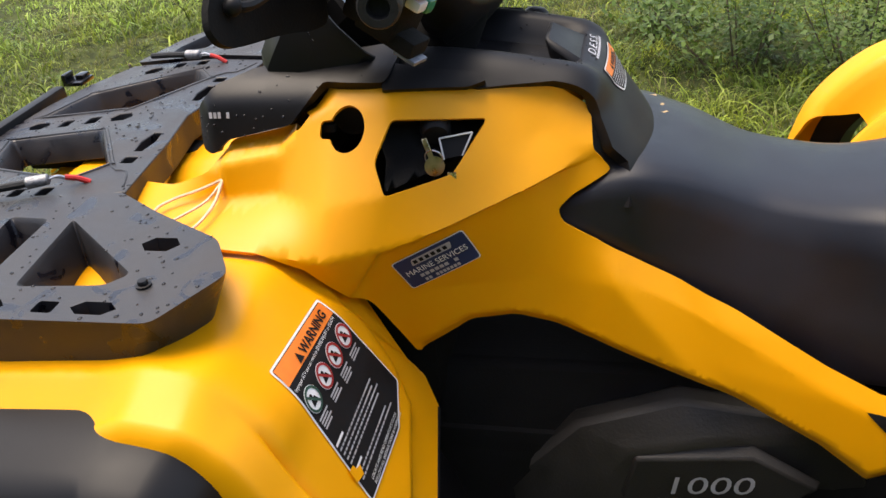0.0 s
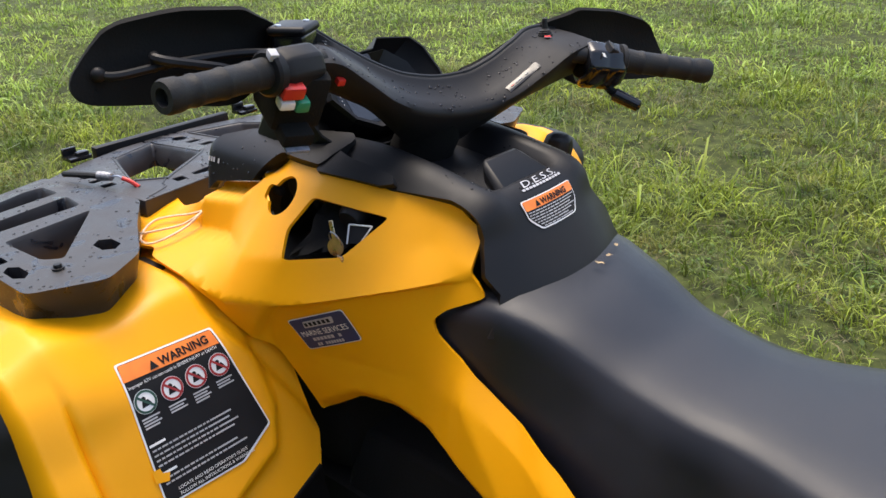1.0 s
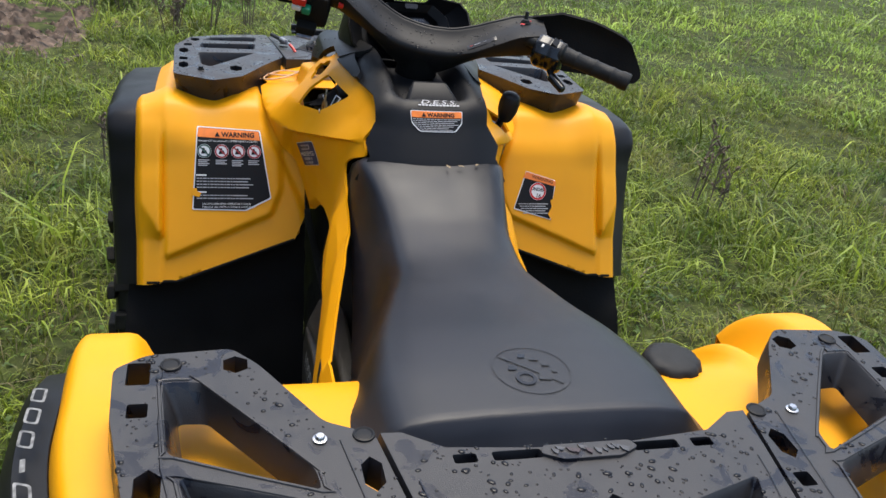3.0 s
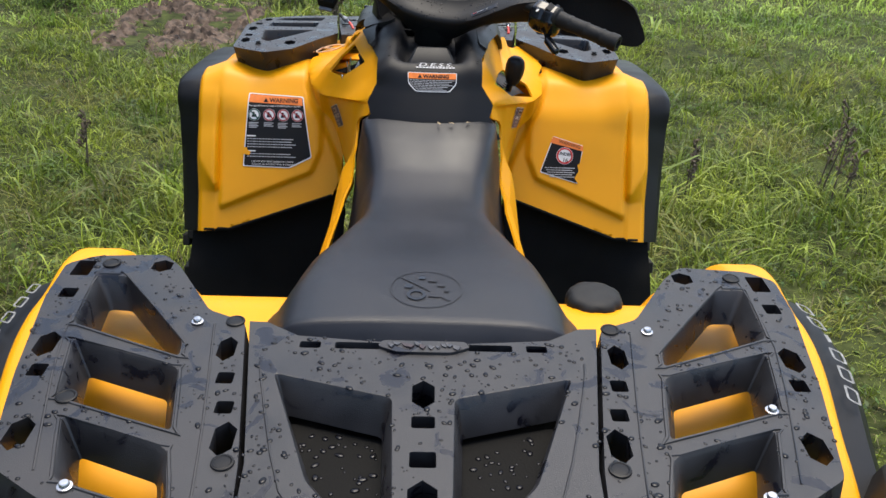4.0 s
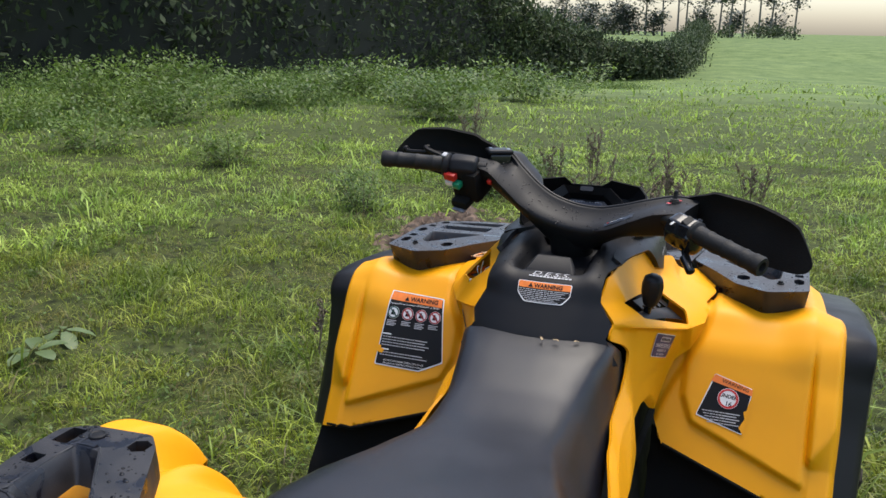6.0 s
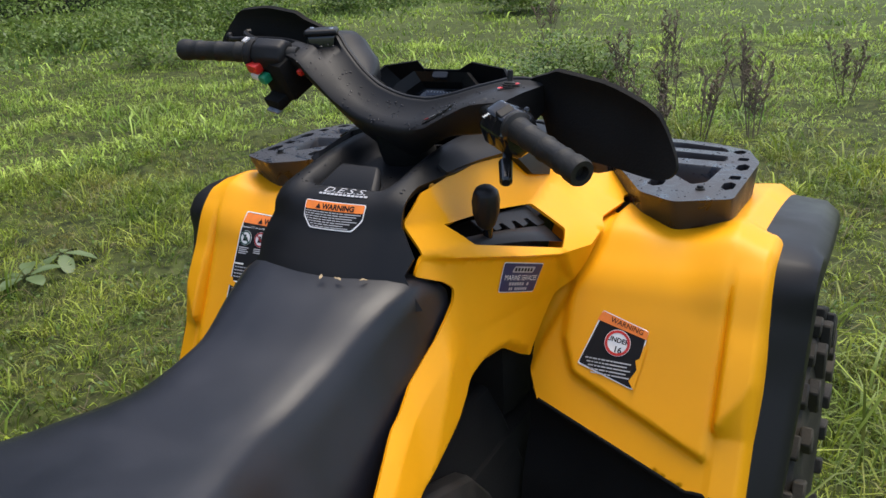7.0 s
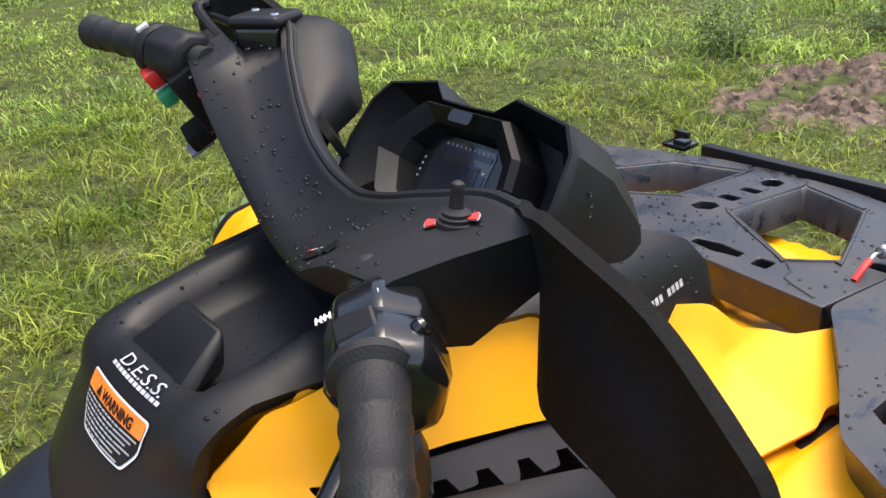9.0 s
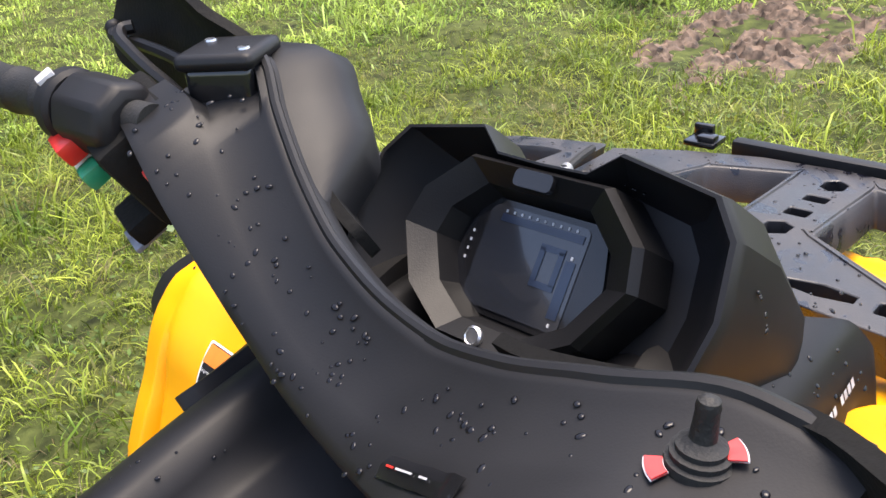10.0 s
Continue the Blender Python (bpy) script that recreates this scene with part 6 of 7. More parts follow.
pl = sticker("pressure_sticker", lay, rect(-0.034, -0.018, 0.034, 0.018), DECAL, "small black tyre pressure sticker with white print", 0.0012)
part("small_print", laid_bars(lay, [(-0.030, 0.028 - 0.006 * (j % 2), 0.010 - 0.006 * j, 0.0025) for j in range(5)], 0.0022), GREYTXT, pl)

# ---- rain drops ----
WATER = bpy.data.materials.new("water_drop")
WATER.use_nodes = True
wb = WATER.node_tree.nodes["Principled BSDF"]
wb.inputs["Base Color"].default_value = (0.006, 0.006, 0.008, 1)
wb.inputs["Roughness"].default_value = 0.10
socket(wb, "Specular IOR Level", "Specular").default_value = 0.25


def drops(spots, name="rain_water"):
    """Flattened beads of water lying on a surface: (place, normal, radius)."""
    bm = bmesh.new()
    rng = random.Random(5)
    for p, n, r in spots:
        m = Matrix.Translation(p) @ Vector(n).to_track_quat("Z", "Y").to_matrix().to_4x4() @ pose(0, 0, 0, 0, 0, rng.uniform(0, 360))
        st = rng.uniform(0.8, 1.7)
        rows = [[bm.verts.new(m @ Vector((r * q * st * math.cos(a), r * q * math.sin(a), h * r))) for a in np.linspace(0, 2 * math.pi, 8)[:-1]] for q, h in ((1.0, -0.05), (0.92, 0.22), (0.6, 0.38))]
        top = bm.verts.new(m @ Vector((0, 0, 0.44 * r)))
        for a, b in zip(rows, rows[1:]):
            for i in range(7):
                bm.faces.new((a[i], a[(i + 1) % 7], b[(i + 1) % 7], b[i]))
        for i in range(7):
            bm.faces.new((rows[-1][i], rows[-1][(i + 1) % 7], top))
    return tagged(part(name, bm, WATER, bike, "beads of rain water", sharp=180), kind="stuff")


rng = random.Random(11)
spots = []
while len(spots) < 900:
    x, y = rng.uniform(0.62, 1.20), rng.uniform(-0.5, 0.5)
    p = (x, abs(y))
    mid = abs(y) < 0.2 and x > 0.83
    ok = (mid and not any(inside((x, y), h) for h in mid_holes)) or (inside(p, rear_wing) and not any(inside(p, h) for h in rear_slots + rear_small))
    if ok and noise.noise(Vector((x * 9, y * 9, 1))) > -0.25:
        spots.append((Vector((x, y, REAR_Z + (0.001 if mid else 0))), (0, 0, 1), 0.0010 + 0.0030 * rng.random() ** 2.2))
while len(spots) < 1010:
    x, y, sgn = rng.uniform(0.93, 1.14), rng.uniform(0.04, 0.16), rng.choice((-1, 1))
    if inside((x, y), [(0.94, 0.150), (0.965, 0.05), (1.13, 0.045), (1.095, 0.12)]):
        spots.append((Vector((x, sgn * y, 0.8632)), (0, 0, 1), rng.uniform(0.0015, 0.0042)))
while len(spots) < 1360:
    x, y = rng.uniform(-0.86, -0.36), rng.uniform(-0.48, 0.48)
    p = (x, abs(y))
    if inside(p, front_wing) and not any(inside(p, h) for h in front_slots + front_small):
        spots.append((Vector((x, y, FRONT_Z + 0.004 - front_droop(x))), (0, 0, 1), rng.uniform(0.0010, 0.0022)))
    elif inside((x, y), front_mid) and not any(inside((x, y), h) for h in fh):
        spots.append((Vector((x, y, FRONT_Z - front_droop(x))), (0, 0, 1), rng.uniform(0.0010, 0.0022)))
while len(spots) < 1500:
    y = rng.uniform(-0.20, 0.22)
    f_, r_ = pad_f(y), pad_r(y)
    q = rng.random()
    x = f_ + 0.014 + (r_ - 0.014 - f_) * q
    sl = Vector((-(pad_zr(y) - pad_z(y)) / (r_ - f_), -(pad_z(y + 0.01) - pad_z(y - 0.01)) / 0.02, 1)).normalized()
    spots.append((BAR @ Vector((x, y, pad_top(x, y) + 0.0006)), BAR.to_3x3() @ sl, rng.uniform(0.0007, 0.0019)))
while len(spots) < 1555:
    x, z, sgn = rng.uniform(-0.47, -0.24), rng.uniform(0.985, 1.055), rng.choice((-1, 1))
    if inside((x, z), WING):
        spots.append((Vector((x, -sgn * wing(x, z)[1], z)), (0, sgn * 0.7, 0.7), rng.uniform(0.0009, 0.0018)))
while len(spots) < 1620:
    y, s = rng.uniform(-0.10, 0.10), rng.uniform(cos_(-0.12), cos_(-0.01))
    spots.append((Vector(console(y, s)), (0.2, 0, 1), rng.uniform(0.0007, 0.0016)))
while len(spots) < 1660:
    a, b = rng.uniform(-0.16, 0.16), rng.uniform(-0.05, 0.05)
    k = rng.choice((0.95, 1.01))
    th_ = rng.uniform(0.1, 3.0)
    spots.append((podp(0.15 * math.cos(th_), 0.066 * math.sin(th_) + 0.002, -0.03), (0, math.cos(th_), math.sin(th_)), rng.uniform(0.0007, 0.0016)))
drops(spots)

# ---- field ----
def ground_height(x, y):
    d = math.hypot(x, y)
    bump = 0.035 * noise.noise(Vector((x * 0.9, y * 0.9, 0.0))) + 0.030 * noise.noise(Vector((x * 2.5, y * 2.5, 4.0))) + 0.016 * noise.noise(Vector((x * 6.0, y * 6.0, 2.0)))
    dip = -1.6 * smooth(12, 60, d) + 2.1 * smooth(62, 140, d)
    return bump - 0.02 + dip + 0.25 * noise.noise(Vector((x * 0.06, y * 0.06, 9.0))) * smooth(6, 30, d)


def ground_mesh():
    bm = bmesh.new()
    radii = [0.0] + [0.12 * 1.026 ** k for k in range(1, 400)]
    radii = [r for r in radii if r < 3000]
    seg = 240
    rows = []
    for r in radii:
        rows.append([bm.verts.new((r * math.cos(2 * math.pi * k / seg), r * math.sin(2 * math.pi * k / seg), ground_height(r * math.cos(2 * math.pi * k / seg), r * math.sin(2 * math.pi * k / seg)))) for k in range(seg)] if r else [bm.verts.new((0, 0, ground_height(0, 0)))])
    for k in range(seg):
        bm.faces.new((rows[0][0], rows[1][k], rows[1][(k + 1) % seg]))
    for a, b in zip(rows[1:], rows[2:]):
        for k in range(seg):
            j = (k + 1) % seg
            bm.faces.new((a[k], b[k], b[j], a[j]))
    return bm


MUD = (-4.35, -1.65)


def mud_amount(x, y):
    q = math.hypot((x - MUD[0]) / 0.80, (y - MUD[1]) / 0.54) + 0.35 * noise.noise(Vector((x * 2.2, y * 2.2, 1.0)))
    return smooth(1.05, 0.75, q)


GROUND = material("field_soil", (0.022, 0.030, 0.009), 0.95, var=0.5, scale=14, fine=90, bump=1.0, spec=0.15, tint=(0.075, 0.092, 0.026))

# closed turf takes over from the bare soil between the tufts further off
gn, gl = GROUND.node_tree.nodes, GROUND.node_tree.links
far_len = gn.new("ShaderNodeVectorMath")
far_len.operation = "LENGTH"
gl.new(gn.new("ShaderNodeNewGeometry").outputs["Position"], far_len.inputs[0])
far_mask = gn.new("ShaderNodeMapRange")
far_mask.inputs[1].default_value, far_mask.inputs[2].default_value = 8.0, 30.0
gl.new(far_len.outputs["Value"], far_mask.inputs[0])
turf_noise = gn.new("ShaderNodeTexNoise")
turf_noise.inputs["Scale"].default_value, turf_noise.inputs["Detail"].default_value, turf_noise.inputs["Roughness"].default_value = 0.5, 14, 0.80
gl.new(gn["Texture Coordinate"].outputs["Object"], turf_noise.inputs["Vector"])
turf = gn.new("ShaderNodeMix")
turf.data_type = "RGBA"
turf.inputs[6].default_value, turf.inputs[7].default_value = (0.045, 0.085, 0.024, 1), (0.190, 0.245, 0.085, 1)
turf_ramp = gn.new("ShaderNodeMapRange")
turf_ramp.inputs[1].default_value, turf_ramp.inputs[2].default_value = 0.32, 0.68
gl.new(turf_noise.outputs[0], turf_ramp.inputs[0])
gl.new(turf_ramp.outputs[0], turf.inputs[0])
cover = gn.new("ShaderNodeMix")
cover.data_type = "RGBA"
gl.new(far_mask.outputs[0], cover.inputs[0])
gl.new(gn["Principled BSDF"].inputs["Base Color"].links[0].from_socket, cover.inputs[6])
gl.new(turf.outputs[2], cover.inputs[7])
gl.new(cover.outputs[2], gn["Principled BSDF"].inputs["Base Color"])
ground = tagged(part("ground", ground_mesh(), GROUND, None, sharp=180), "rough grass field with worn brownish patches", "field", kind="structure")
MUDM = material("mud", (0.050, 0.032, 0.020), 0.75, var=0.7, scale=18, fine=110, bump=1.0, spec=0.3, tint=(0.190, 0.130, 0.092))
mo = [(MUD[0] + 0.96 * math.cos(a) * (1 + 0.45 * noise.noise(Vector((2 * math.cos(a), 2 * math.sin(a), 5)))), MUD[1] + 0.63 * math.sin(a) * (1 + 0.45 * noise.noise(Vector((2 * math.cos(a), 2 * math.sin(a), 8))))) for a in np.linspace(0, 2 * math.pi, 70)[:-1]]


def mud_height(x, y):
    """Trodden clods and hoof holes."""
    wx, wy = x + 0.05 * noise.noise(Vector((x * 9, y * 9, 2))), y + 0.05 * noise.noise(Vector((x * 9, y * 9, 5)))
    clods = 0.45 + 0.8 * noise.noise(Vector((wx * 4.5, wy * 4.5, 0))) + 0.45 * noise.noise(Vector((wx * 11, wy * 11, 3))) + 0.34 * noise.noise(Vector((wx * 27, wy * 27, 6))) + 0.2 * noise.noise(Vector((wx * 60, wy * 60, 6)))
    return ground_height(x, y) - 0.012 + 0.10 * (clods - 0.25) * (0.25 + 0.75 * mud_amount(x, y))


mud = part("mud_patch", sheet(mo, lambda x, y: (x, y, mud_height(x, y)), step=0.016, thick=0), MUDM, None, sharp=50)
tagged(mud, "trodden bare brown mud in the grass", "mud", kind="structure")


def strips(name, mat, base, h, w, lean, bend_dir, label, bends=2):
    """Many drooping blades in one object: each a tapered strip that arches over."""
    rng = np.random.default_rng(len(base))
    n = len(base)
    a = rng.uniform(0, 2 * math.pi, n)
    side = np.stack([np.cos(a), np.sin(a), np.zeros(n)], 1)
    bend = np.stack([np.cos(bend_dir), np.sin(bend_dir), np.zeros(n)], 1)
    up = np.array([0, 0, 1.0])
    h, w, lean = h[:, None], w[:, None], lean[:, None]
    rows = []
    for f, ww in ((0.0, 0.7), (0.38, 1.0), (0.74, 0.75)) if bends == 2 else ((0.0, 0.8), (0.55, 1.0)):
        rise = np.sin(f * np.minimum(1.35, 0.5 + lean)) / np.minimum(1.35, 0.5 + lean)
        c = base + up * h * rise * (1 - 0.25 * lean * f) + bend * h * lean * f * f
        rows += [c - side * w * ww / 2, c + side * w * ww / 2]
    f = 1.0
    rise = np.sin(np.minimum(1.9, 0.7 + 1.2 * lean)) / np.minimum(1.9, 0.7 + 1.2 * lean)
    rows.append(base + up * h * rise * (1 - 0.25 * lean) + bend * h * lean)
    v = np.stack(rows, 1).reshape(-1, 3)
    k = np.arange(n) * (2 * bends + 3)
    faces = [(0, 1, 3), (0, 3, 2), (2, 3, 5), (2, 5, 4), (4, 5, 6)] if bends == 2 else [(0, 1, 3), (0, 3, 2), (2, 3, 4)]
    tri = np.stack([np.stack([k + i for i in f], 1) for f in faces], 1).reshape(-1)
    me = bpy.data.meshes.new(name)
    me.vertices.add(len(v))
    me.vertices.foreach_set("co", v.ravel())
    me.loops.add(len(tri))
    me.loops.foreach_set("vertex_index", tri.astype(np.int32))
    me.polygons.add(len(tri) // 3)
    me.polygons.foreach_set("loop_start", np.arange(0, len(tri), 3, dtype=np.int32))
    me.update(calc_edges=True)
    me.materials.append(mat)
    return tagged(new(name, me), label, "grass", kind="stuff")


def scatter(n, r0, r1, seed, keep=None, power=1.0):
    rng = np.random.default_rng(seed)
    out = []
    while len(out) < n:
        r = r0 + (r1 - r0) * rng.random() ** power
        a = rng.uniform(0, 2 * math.pi)
        x, y = r * math.cos(a), r * math.sin(a)
        if x > 3 + 0.1 * r:
            continue
        c = noise.noise(Vector((x * 1.1, y * 1.1, 7.0))) + 0.7 * noise.noise(Vector((x * 3.4, y * 3.4, 2.0)))
        if c < -0.32 and r < 12 and rng.random() < 0.15:
            continue
        if mud_amount(x, y) > 0.35 and rng.random() > 0.02:
            continue
        if keep and not keep(x, y, c, rng):
            continue
        out.append((x, y, ground_height(x, y) - 0.004, c))
    return np.array(out)


def tufts(name, mat, spots, per, h_lo, h_hi, width, spread, droop, seed, label, bends=2):
    """Grass in tufts: blades fan out from each spot; taller where the field is lusher."""
    rng = np.random.default_rng(seed)
    n = len(spots) * per
    c = np.repeat(spots[:, 3], per)
    size = np.repeat(rng.lognormal(0, 0.45, len(spots)), per) * (1 + 1.1 * np.clip(c, -0.40, 0.85))
    a = rng.uniform(0, 2 * math.pi, n) + np.repeat(rng.normal(0, 1, len(spots)), per)
    r = spread * size * np.sqrt(rng.random(n))
    base = np.repeat(spots[:, :3], per, 0) + np.stack([r * np.cos(a), r * np.sin(a), np.zeros(n)], 1)
    h = rng.uniform(h_lo, h_hi, n) * size
    lean = np.clip(rng.normal(droop, 0.35, n), 0.1, 1.5)
    comb = np.repeat(rng.uniform(0, 2 * math.pi, len(spots)), per)
    away = np.where(rng.random(n) < 0.55, a + rng.normal(0, 0.5, n), comb + rng.normal(0, 0.6, n))
    return strips(name, mat, base, h, width * rng.uniform(0.55, 1.3, n) * np.sqrt(size), lean, away, label, bends)


PASTURE = "short tufty green pasture grass"
tufts("grass_blades", GRASS, scatter(15000, 0.4, 5.0, 1, power=0.7), 10, 0.026, 0.084, 0.0044, 0.042, 0.85, 1, PASTURE)
tufts("grass_blades", GRASS, scatter(24000, 0.4, 5.0, 5, power=0.7), 4, 0.015, 0.040, 0.0046, 0.05, 1.0, 5, PASTURE, 1)
# from 4.6 m on, tufts take the copy with light painted in
tufts("grass_blades", LIT_FAR_GRASS, scatter(27000, 4.6, 9.5, 2, power=0.85), 7, 0.022, 0.064, 0.0070, 0.070, 0.9, 2, PASTURE, 1)
tufts("grass_blades", LIT_FAR_GRASS, scatter(20000, 9, 20, 4, power=0.85), 5, 0.028, 0.075, 0.014, 0.12, 0.9, 4, PASTURE, 1)
tufts("grass_blades", LIT_FAR_GRASS, scatter(9000, 19, 60, 31, power=0.7), 4, 0.04, 0.12, 0.040, 0.35, 0.9, 31, "pasture grass further off in the field", 1)
tufts("fresh_grass", FRESH, scatter(2600, 0.4, 8, 6, lambda x, y, c, r: c > 0.05, 0.8), 8, 0.035, 0.095, 0.0042, 0.035, 0.85, 6, "taller bright green grass tufts among the pasture")
tufts("dry_grass", STRAW, scatter(9000, 0.4, 9, 3, lambda x, y, c, r: c < 0.12, 0.8), 6, 0.025, 0.085, 0.0032, 0.06, 1.15, 3, "withered straw-coloured grass in worn spots", 1)


def leaf_cloud(name, mat, centres, label, category, kind="stuff", size=0.03, seed=1, flat=0.5):
    """Many small pointed leaves in one object, about the given (place, count, spread) centres."""
    rng = np.random.default_rng(seed)
    pts = np.concatenate([np.array(c) + rng.normal(0, 1, (n, 3)) * np.array(s) for c, n, s in centres])
    n = len(pts)
    a, e = rng.uniform(0, 2 * math.pi, n), rng.uniform(-0.2, 0.9, n) * flat * 2
    d = np.stack([np.cos(a) * np.cos(e), np.sin(a) * np.cos(e), np.sin(e)], 1)
    side = np.stack([-np.sin(a), np.cos(a), rng.uniform(-0.5, 0.5, n)], 1)
    ln = size * rng.uniform(0.6, 1.5, n)[:, None]
    v = np.stack([pts, pts + d * ln * 0.5 + side * ln * 0.26, pts + d * ln, pts + d * ln * 0.5 - side * ln * 0.26], 1).reshape(-1, 3)
    k = np.arange(n) * 4
    quad = np.stack([k, k + 1, k + 2, k + 3], 1).reshape(-1)
    me = bpy.data.meshes.new(name)
    me.vertices.add(len(v))
    me.vertices.foreach_set("co", v.ravel())
    me.loops.add(len(quad))
    me.loops.foreach_set("vertex_index", quad.astype(np.int32))
    me.polygons.add(n)
    me.polygons.foreach_set("loop_start", np.arange(0, len(quad), 4, dtype=np.int32))
    me.update(calc_edges=True)
    me.materials.append(mat)
    ob = new(name, me)
    return tagged(ob, label, category, kind=kind) if kind else tagged(ob, label, category)


low = scatter(7500, 0.6, 9, 21, lambda x, y, c, r: c > -0.35, 0.8)
leaf_cloud("clover_leaves", LEAF, [((x, y, z + 0.015), 8, (0.05, 0.05, 0.014)) for x, y, z, k in low], "low broad-leaved weeds among the grass", "weeds", size=0.020, seed=3)

# weeds, stems, hedge and far trees


def weed_bush(x, y, r, h, n, seed, size=0.05):
    """A leafy weed clump: a few stems and many leaves up along them."""
    rng = random.Random(seed)
    z0 = ground_height(x, y)
    top = tagged(new("weed_bush"), "leafy green weed clump growing in the grass", "weed", group="weeds in the field")
    top.location = (x, y, z0)
    cen = []
    for k in range(9):
        a, q = rng.uniform(0, 2 * math.pi), r * math.sqrt(rng.random())
        tip = Vector((q * math.cos(a), q * math.sin(a), h * rng.uniform(0.5, 1.0)))
        base = Vector((0.35 * tip.x, 0.35 * tip.y, -0.02))
        part("stalk", rod(base, tip, 0.005, 0.002, 5), STEM, top)
        for j in range(5):
            p = base.lerp(tip, 0.25 + 0.19 * j)
            cen.append((tuple(p), max(6, n // 18), (0.24 * r, 0.24 * r, 0.09 * h)))
    lf = leaf_cloud("leaves", LEAF, cen, "", "", kind="", size=0.62 * size, seed=seed)
    lf.parent = top
    return top


for k, (x, y, r, h, n, size) in enumerate(((0.50, 2.75, 0.42, 0.42, 900, 0.05), (0.95, 2.65, 0.35, 0.38, 700, 0.045), (0.15, 3.3, 0.30, 0.30, 500, 0.045), (1.3, 3.2, 0.4, 0.4, 600, 0.05), (-5.9, -2.1, 0.5, 0.45, 900, 0.06), (-6.4, -1.8, 0.45, 0.4, 700, 0.06), (-4.9, -2.75, 0.35, 0.35, 600, 0.05), (-5.2, -1.05, 0.25, 0.25, 400, 0.04), (-12.0, -5.0, 1.0, 0.8, 900, 0.12), (-7.6, -9.7, 0.9, 0.5, 700, 0.10), (-6.4, -5.1, 0.5, 0.35, 500, 0.07), (-6.4, -7.0, 0.6, 0.40, 500, 0.08), (-9.2, -8.2, 0.9, 0.6, 700, 0.10), (-10.5, -10.5, 1.2, 0.8, 900, 0.12), (-12.5, -8.2, 1.2, 0.7, 900, 0.12), (-14.5, -6.0, 1.2, 0.7, 900, 0.13), (-8.6, -12.6, 1.2, 0.9, 900, 0.12), (-13.0, -11.0, 1.4, 0.9, 1000, 0.14), (-16.5, -8.5, 1.4, 0.9, 1000, 0.14), (-17.5, -4.5, 1.4, 0.8, 900, 0.15))):
    weed_bush(x, y, r, h, n, 40 + k, size)


def dock_stem(x, y, h, seed):
    """A dead dock plant: brown branching stems with seed heads."""
    rng = random.Random(seed)
    top = tagged(new("dead_dock"), "dead brown branching dock stems with seed heads", "weed", group="dead dock plants")
    top.location = (x, y, ground_height(x, y))
    for k in range(rng.randint(4, 6) if math.hypot(x, y) > 3.5 else 2):
        a = rng.uniform(0, 2 * math.pi)
        lean = rng.uniform(0.05, 0.35) * h
        tip = Vector((lean * math.cos(a), lean * math.sin(a), h * rng.uniform(0.6, 1.0)))
        part("stalk", rod((0.03 * math.cos(a), 0.03 * math.sin(a), -0.03), tip, 0.005, 0.002, 5), STEM, top)
        heads = []
        for j in range(7):
            p = tip * (0.45 + 0.09 * j)
            b = rng.uniform(0, 2 * math.pi)
            e = p + Vector((0.07 * math.cos(b), 0.07 * math.sin(b), 0.09)) * h
            heads.append(rod(p, e, 0.003, 0.006, 5))
            for q in range(12 if math.hypot(x, y) > 3.5 else 4):
                c = p.lerp(e, rng.random()) + Vector((rng.uniform(-1, 1), rng.uniform(-1, 1), rng.uniform(-1, 1))) * 0.010
                heads.append(rod(c, c + Vector((rng.uniform(-1, 1), rng.uniform(-1, 1), 1)) * 0.010, 0.005, 0.001, 4))
        part("seed_head", merge(*heads), STEM, top)


for k, (x, y, h) in enumerate(((-4.45, -0.42, 0.75), (-4.75, -0.15, 0.65), (-5.1, -0.75, 0.7), (-4.25, -0.65, 0.5), (-5.6, -0.35, 0.75), (-5.95, 0.30, 0.6), (-4.9, -1.0, 0.55), (-6.75, -1.2, 0.8), (-1.63, 1.80, 0.5), (-2.15, -0.82, 0.42), (-1.80, -1.51, 0.38), (-1.70, 1.19, 0.40), (-1.77, 1.76, 0.55), (-4.95, -1.22, 0.5), (-8.7, -3.1, 0.8), (-6.1, -1.4, 0.7))):
    dock_stem(x, y, 0.72 * h, 70 + k)

# nettles before the hedge
NETTLE = grass_material("nettle_leaf", (0.075, 0.15, 0.03), (0.16, 0.235, 0.055), rough=0.65, through=0.3)
VIEW = (1.3, 0.5)


def bearing(az, d):
    """A place d metres from the bike's tail in that compass direction."""
    return (VIEW[0] + d * math.cos(radians(az)), VIEW[1] + d * math.sin(radians(az)))


rng = random.Random(21)
cen = []
for k in range(620):
    az = rng.uniform(-172, -108)
    near = 12 + 5.5 * smooth(-135, -158, az) + 20 * smooth(-155, -170, az)
    d = near + (22 - 0.45 * near) * rng.random() ** 1.3
    x, y = bearing(az, d)
    if noise.noise(Vector((x * 0.35, y * 0.35, 3.0))) < -0.12:
        continue
    h = rng.uniform(0.25, 0.85) * smooth(near - 1, near + 6, d)
    cen.append(((x, y, ground_height(x, y) + 0.42 * h), 150, (0.40, 0.40, 0.24 * h)))
leaf_cloud("nettle_bed", NETTLE, cen, "bed of fresh green nettles and weeds before the hedge", "nettles", size=0.065, seed=31, flat=0.7)

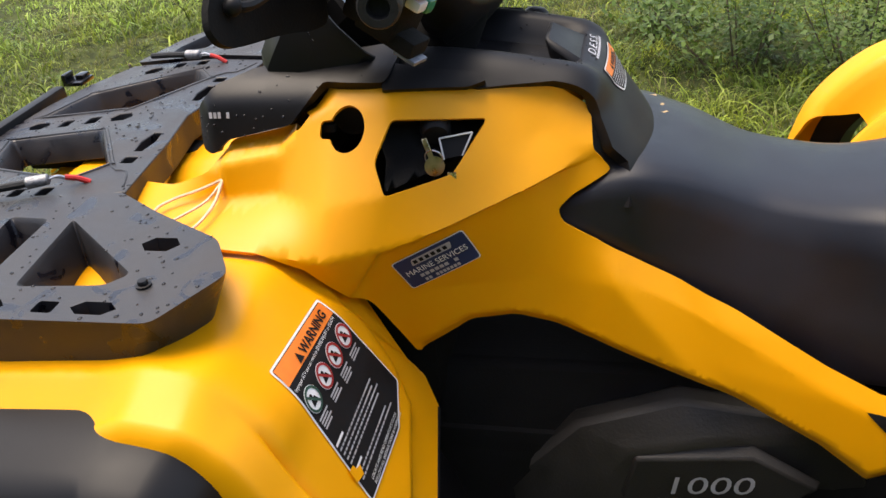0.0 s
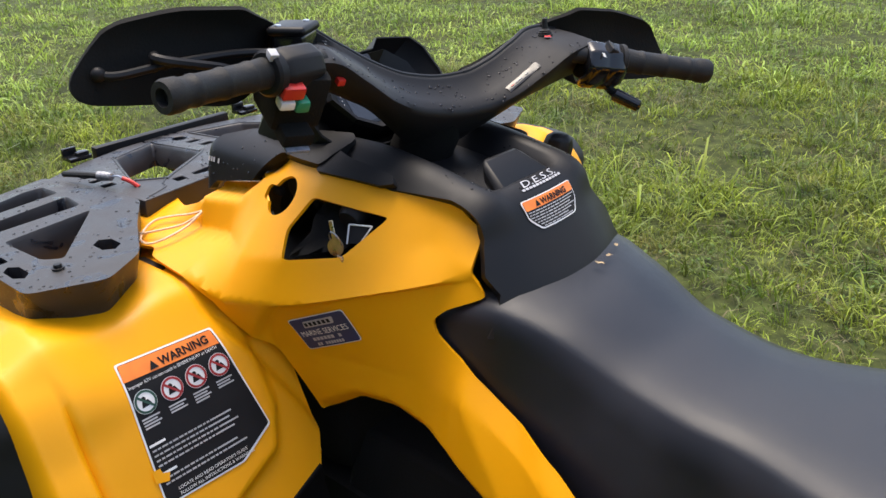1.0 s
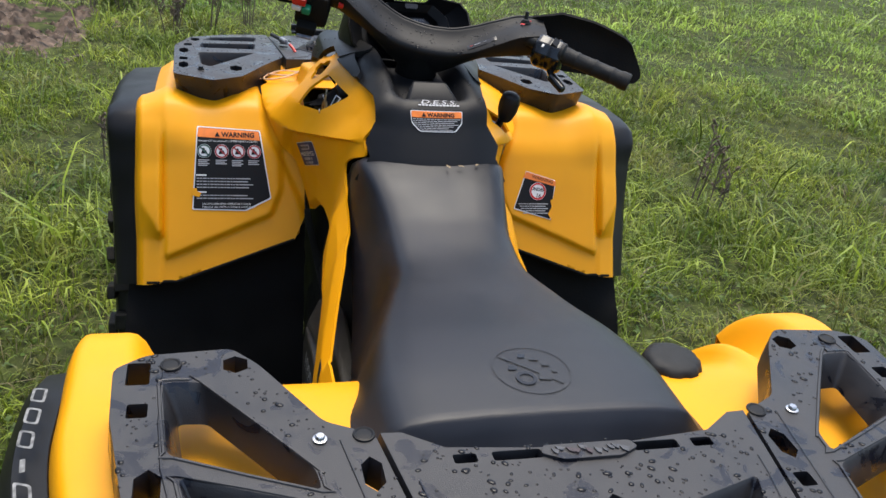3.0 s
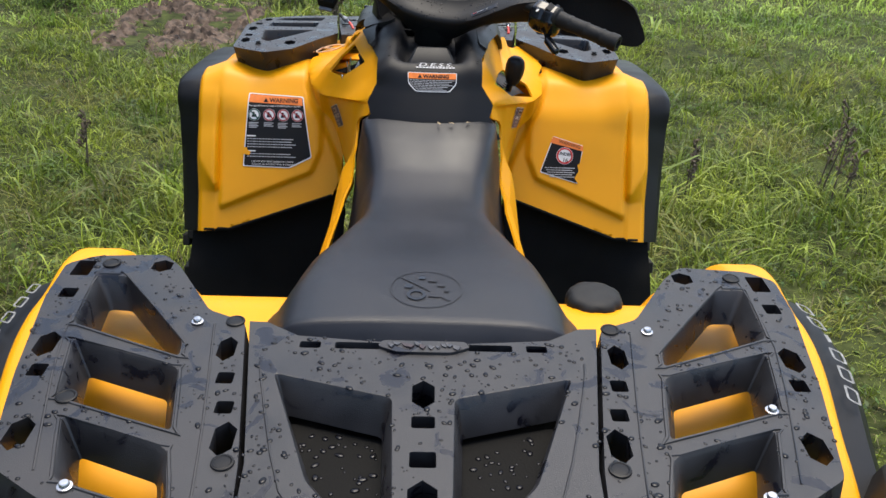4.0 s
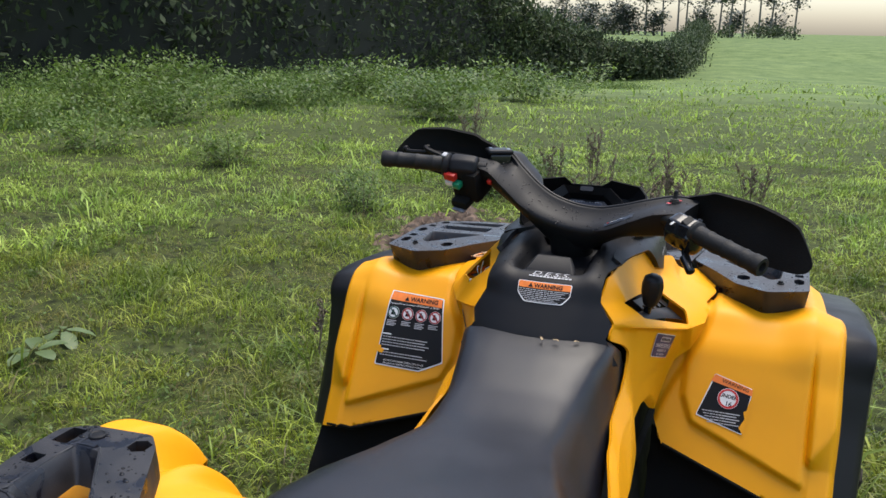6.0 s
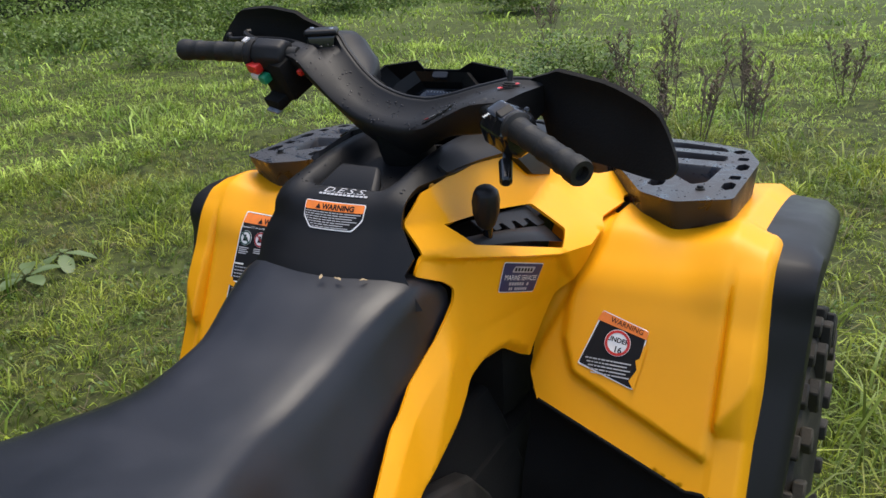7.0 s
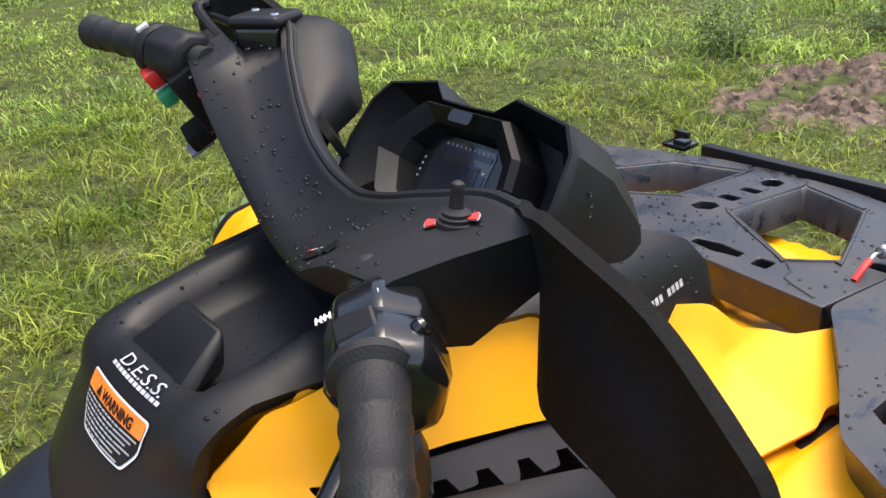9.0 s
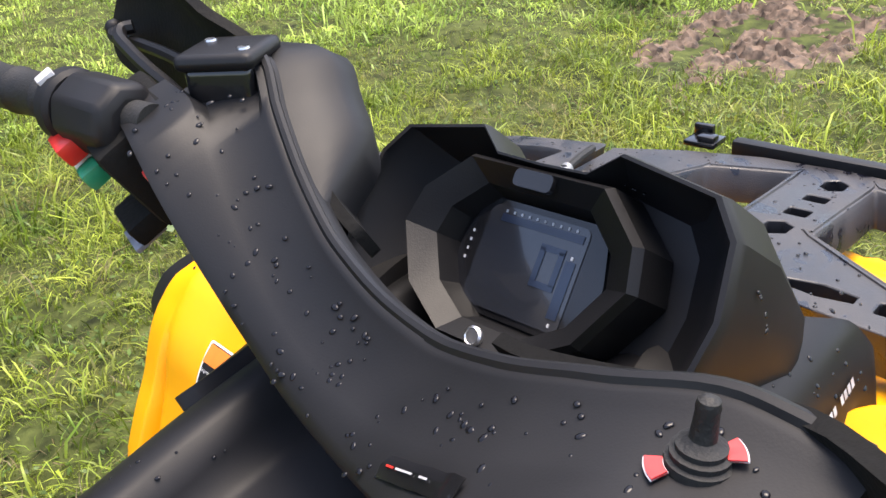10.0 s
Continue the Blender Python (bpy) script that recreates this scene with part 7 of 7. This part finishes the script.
# hedge along the field's edge and up the far slope: bearing, distance, height
# the unseen stretch to -120, 15 m tall, is added to darken reflections
HEDGE = [(-40, 27, 15), (-54, 25, 15), (-68, 24, 15), (-82, 23.5, 15), (-96, 23.5, 15), (-108, 23.5, 15), (-120, 24, 15), (-130, 25, 14), (-140, 27, 12), (-150, 32, 9), (-157, 39, 6.8), (-162, 46, 5.0), (-165, 50, 3.8), (-168, 55, 2.9), (-171, 59, 2.1), (-173, 62, 2.0), (-173.9, 72, 2.2), (-174.5, 90, 2.5), (-174.9, 110, 2.6), (-175.3, 135, 2.7)]
core = []
hb = bmesh.new()
rows = []
for (a0, d0, h0), (a1, d1, h1) in zip(HEDGE, HEDGE[1:]):
    for k in range(6):
        t = k / 6
        x, y = bearing(a0 + (a1 - a0) * t, d0 + (d1 - d0) * t)
        h = (h0 + (h1 - h0) * t) * rng.uniform(0.92, 1.06)
        g = ground_height(x, y)
        lay = max(6, int(h * 0.75))
        for j in range(lay):
            w = 1.0 * (1 - 0.5 * j / lay)
            core.append(((x + rng.uniform(-0.6, 0.6), y + rng.uniform(-0.6, 0.6), g + h * (j + 0.45) / lay), 220, (0.55 * w + 0.2, 0.55 * w + 0.2, 0.55 * h / lay)))
# solid near-black sheet in the hedge: stands for inner shade and blocks sky
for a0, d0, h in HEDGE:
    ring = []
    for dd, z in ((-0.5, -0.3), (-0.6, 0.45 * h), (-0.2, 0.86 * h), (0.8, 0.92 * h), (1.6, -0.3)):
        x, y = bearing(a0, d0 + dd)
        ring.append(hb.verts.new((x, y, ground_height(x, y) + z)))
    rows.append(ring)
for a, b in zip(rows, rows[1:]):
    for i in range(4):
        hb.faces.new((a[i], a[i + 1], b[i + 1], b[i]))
hedge = leaf_cloud("hedge", HEDGE_LEAF, core, "tall dark green overgrown hedge along the field, its unseen stretch added to block sky", "hedge", kind="", size=0.24, seed=12, flat=0.9)
part("dark_core", hb, material("hedge_core_shade", (0.012, 0.014, 0.009), 0.95, var=0.4, scale=1.5, fine=20, bump=0.5), hedge, "solid near-black sheet inside the hedge, inner shade as its colour")

# haze before the distant trees is put into the leaves as greyer green
HAZED_LEAF = grass_material("hazed_leaf", (0.05, 0.065, 0.05), (0.09, 0.11, 0.08), through=0.15)
BARK = material("pale_bark", (0.14, 0.13, 0.115), 0.9, var=0.3, scale=2, fine=30, bump=0.4)


def far_tree(az, d, h, seed, low):
    rng = random.Random(seed)
    x, y = bearing(az, d)
    top = tagged(new("far_tree"), "distant leafy tree at the field's end, haze painted into its green" if low else "distant tall tree with a bare trunk and thin crown", "tree", group="trees behind the field")
    top.location = (x, y, ground_height(x, y) - 0.3)
    part("trunk", rod((0, 0, 0), (rng.uniform(-0.5, 0.5), rng.uniform(-0.5, 0.5), h * 0.85), 0.26, 0.10, 7), BARK, top)
    z0 = 0.12 if low else 0.5
    for k in range(0 if low else 4):
        a, z = rng.uniform(0, 6.28), h * rng.uniform(0.35, 0.75)
        part("limb", rod((0, 0, z), (1.6 * math.cos(a), 1.6 * math.sin(a), z + 1.2), 0.07, 0.02, 5), BARK, top)
    c = leaf_cloud("crown", HAZED_LEAF, [((rng.uniform(-1.6, 1.6), rng.uniform(-1.6, 1.6), h * rng.uniform(z0, 1.0)), 60, (1.0, 1.0, 0.7)) for k in range(14 if low else 9)], "", "", kind="", size=0.75, seed=seed)
    c.parent = top


for k in range(34):
    az = -160 - 0.62 * k + rng.uniform(-0.25, 0.25)
    low = az > -171 or k % 4 == 0
    far_tree(az, rng.uniform(185, 230), rng.uniform(4.5, 8) if low else rng.uniform(13, 17), 200 + k, low)
for k, (az, d, r) in enumerate(((-176.0, 150, 2.0), (-179.4, 150, 2.6))):
    x, y = bearing(az, d)
    sh = leaf_cloud("far_bush", HEDGE_LEAF, [((x + rng.uniform(-r, r) * 1.2, y + rng.uniform(-r, r) * 1.6, ground_height(x, y) + rng.uniform(0.3, 1.7)), 60, (0.5, 0.7, 0.4)) for j in range(22)], "rounded dark clipped bush at the field's end", "bush", kind="", size=0.4, seed=60 + k, flat=0.9)

# broad pale leaves low in the grass
for x, y in ((-1.50, -2.70), (-1.25, -2.62)):
    rosette = tagged(new("dock_rosette"), "broad pale green dock leaves low in the grass", "weed", group="dock leaves")
    rosette.location = (x, y, ground_height(x, y))
    for k in range(5):
        a = 1.3 * k + x
        part("leaf", sheet(rounded([(0.02, -0.010), (0.08, -0.036), (0.13, -0.028), (0.155, 0.0), (0.13, 0.028), (0.08, 0.036), (0.02, 0.010)], 0.012, 3), lambda u, v, a=a: (u * math.cos(a) - v * math.sin(a), u * math.sin(a) + v * math.cos(a), 0.05 + 0.35 * u * math.sin(5 * a) - 1.2 * u * u + 0.35 * abs(v)), step=0.03, thick=0.001), DOCK, rosette)
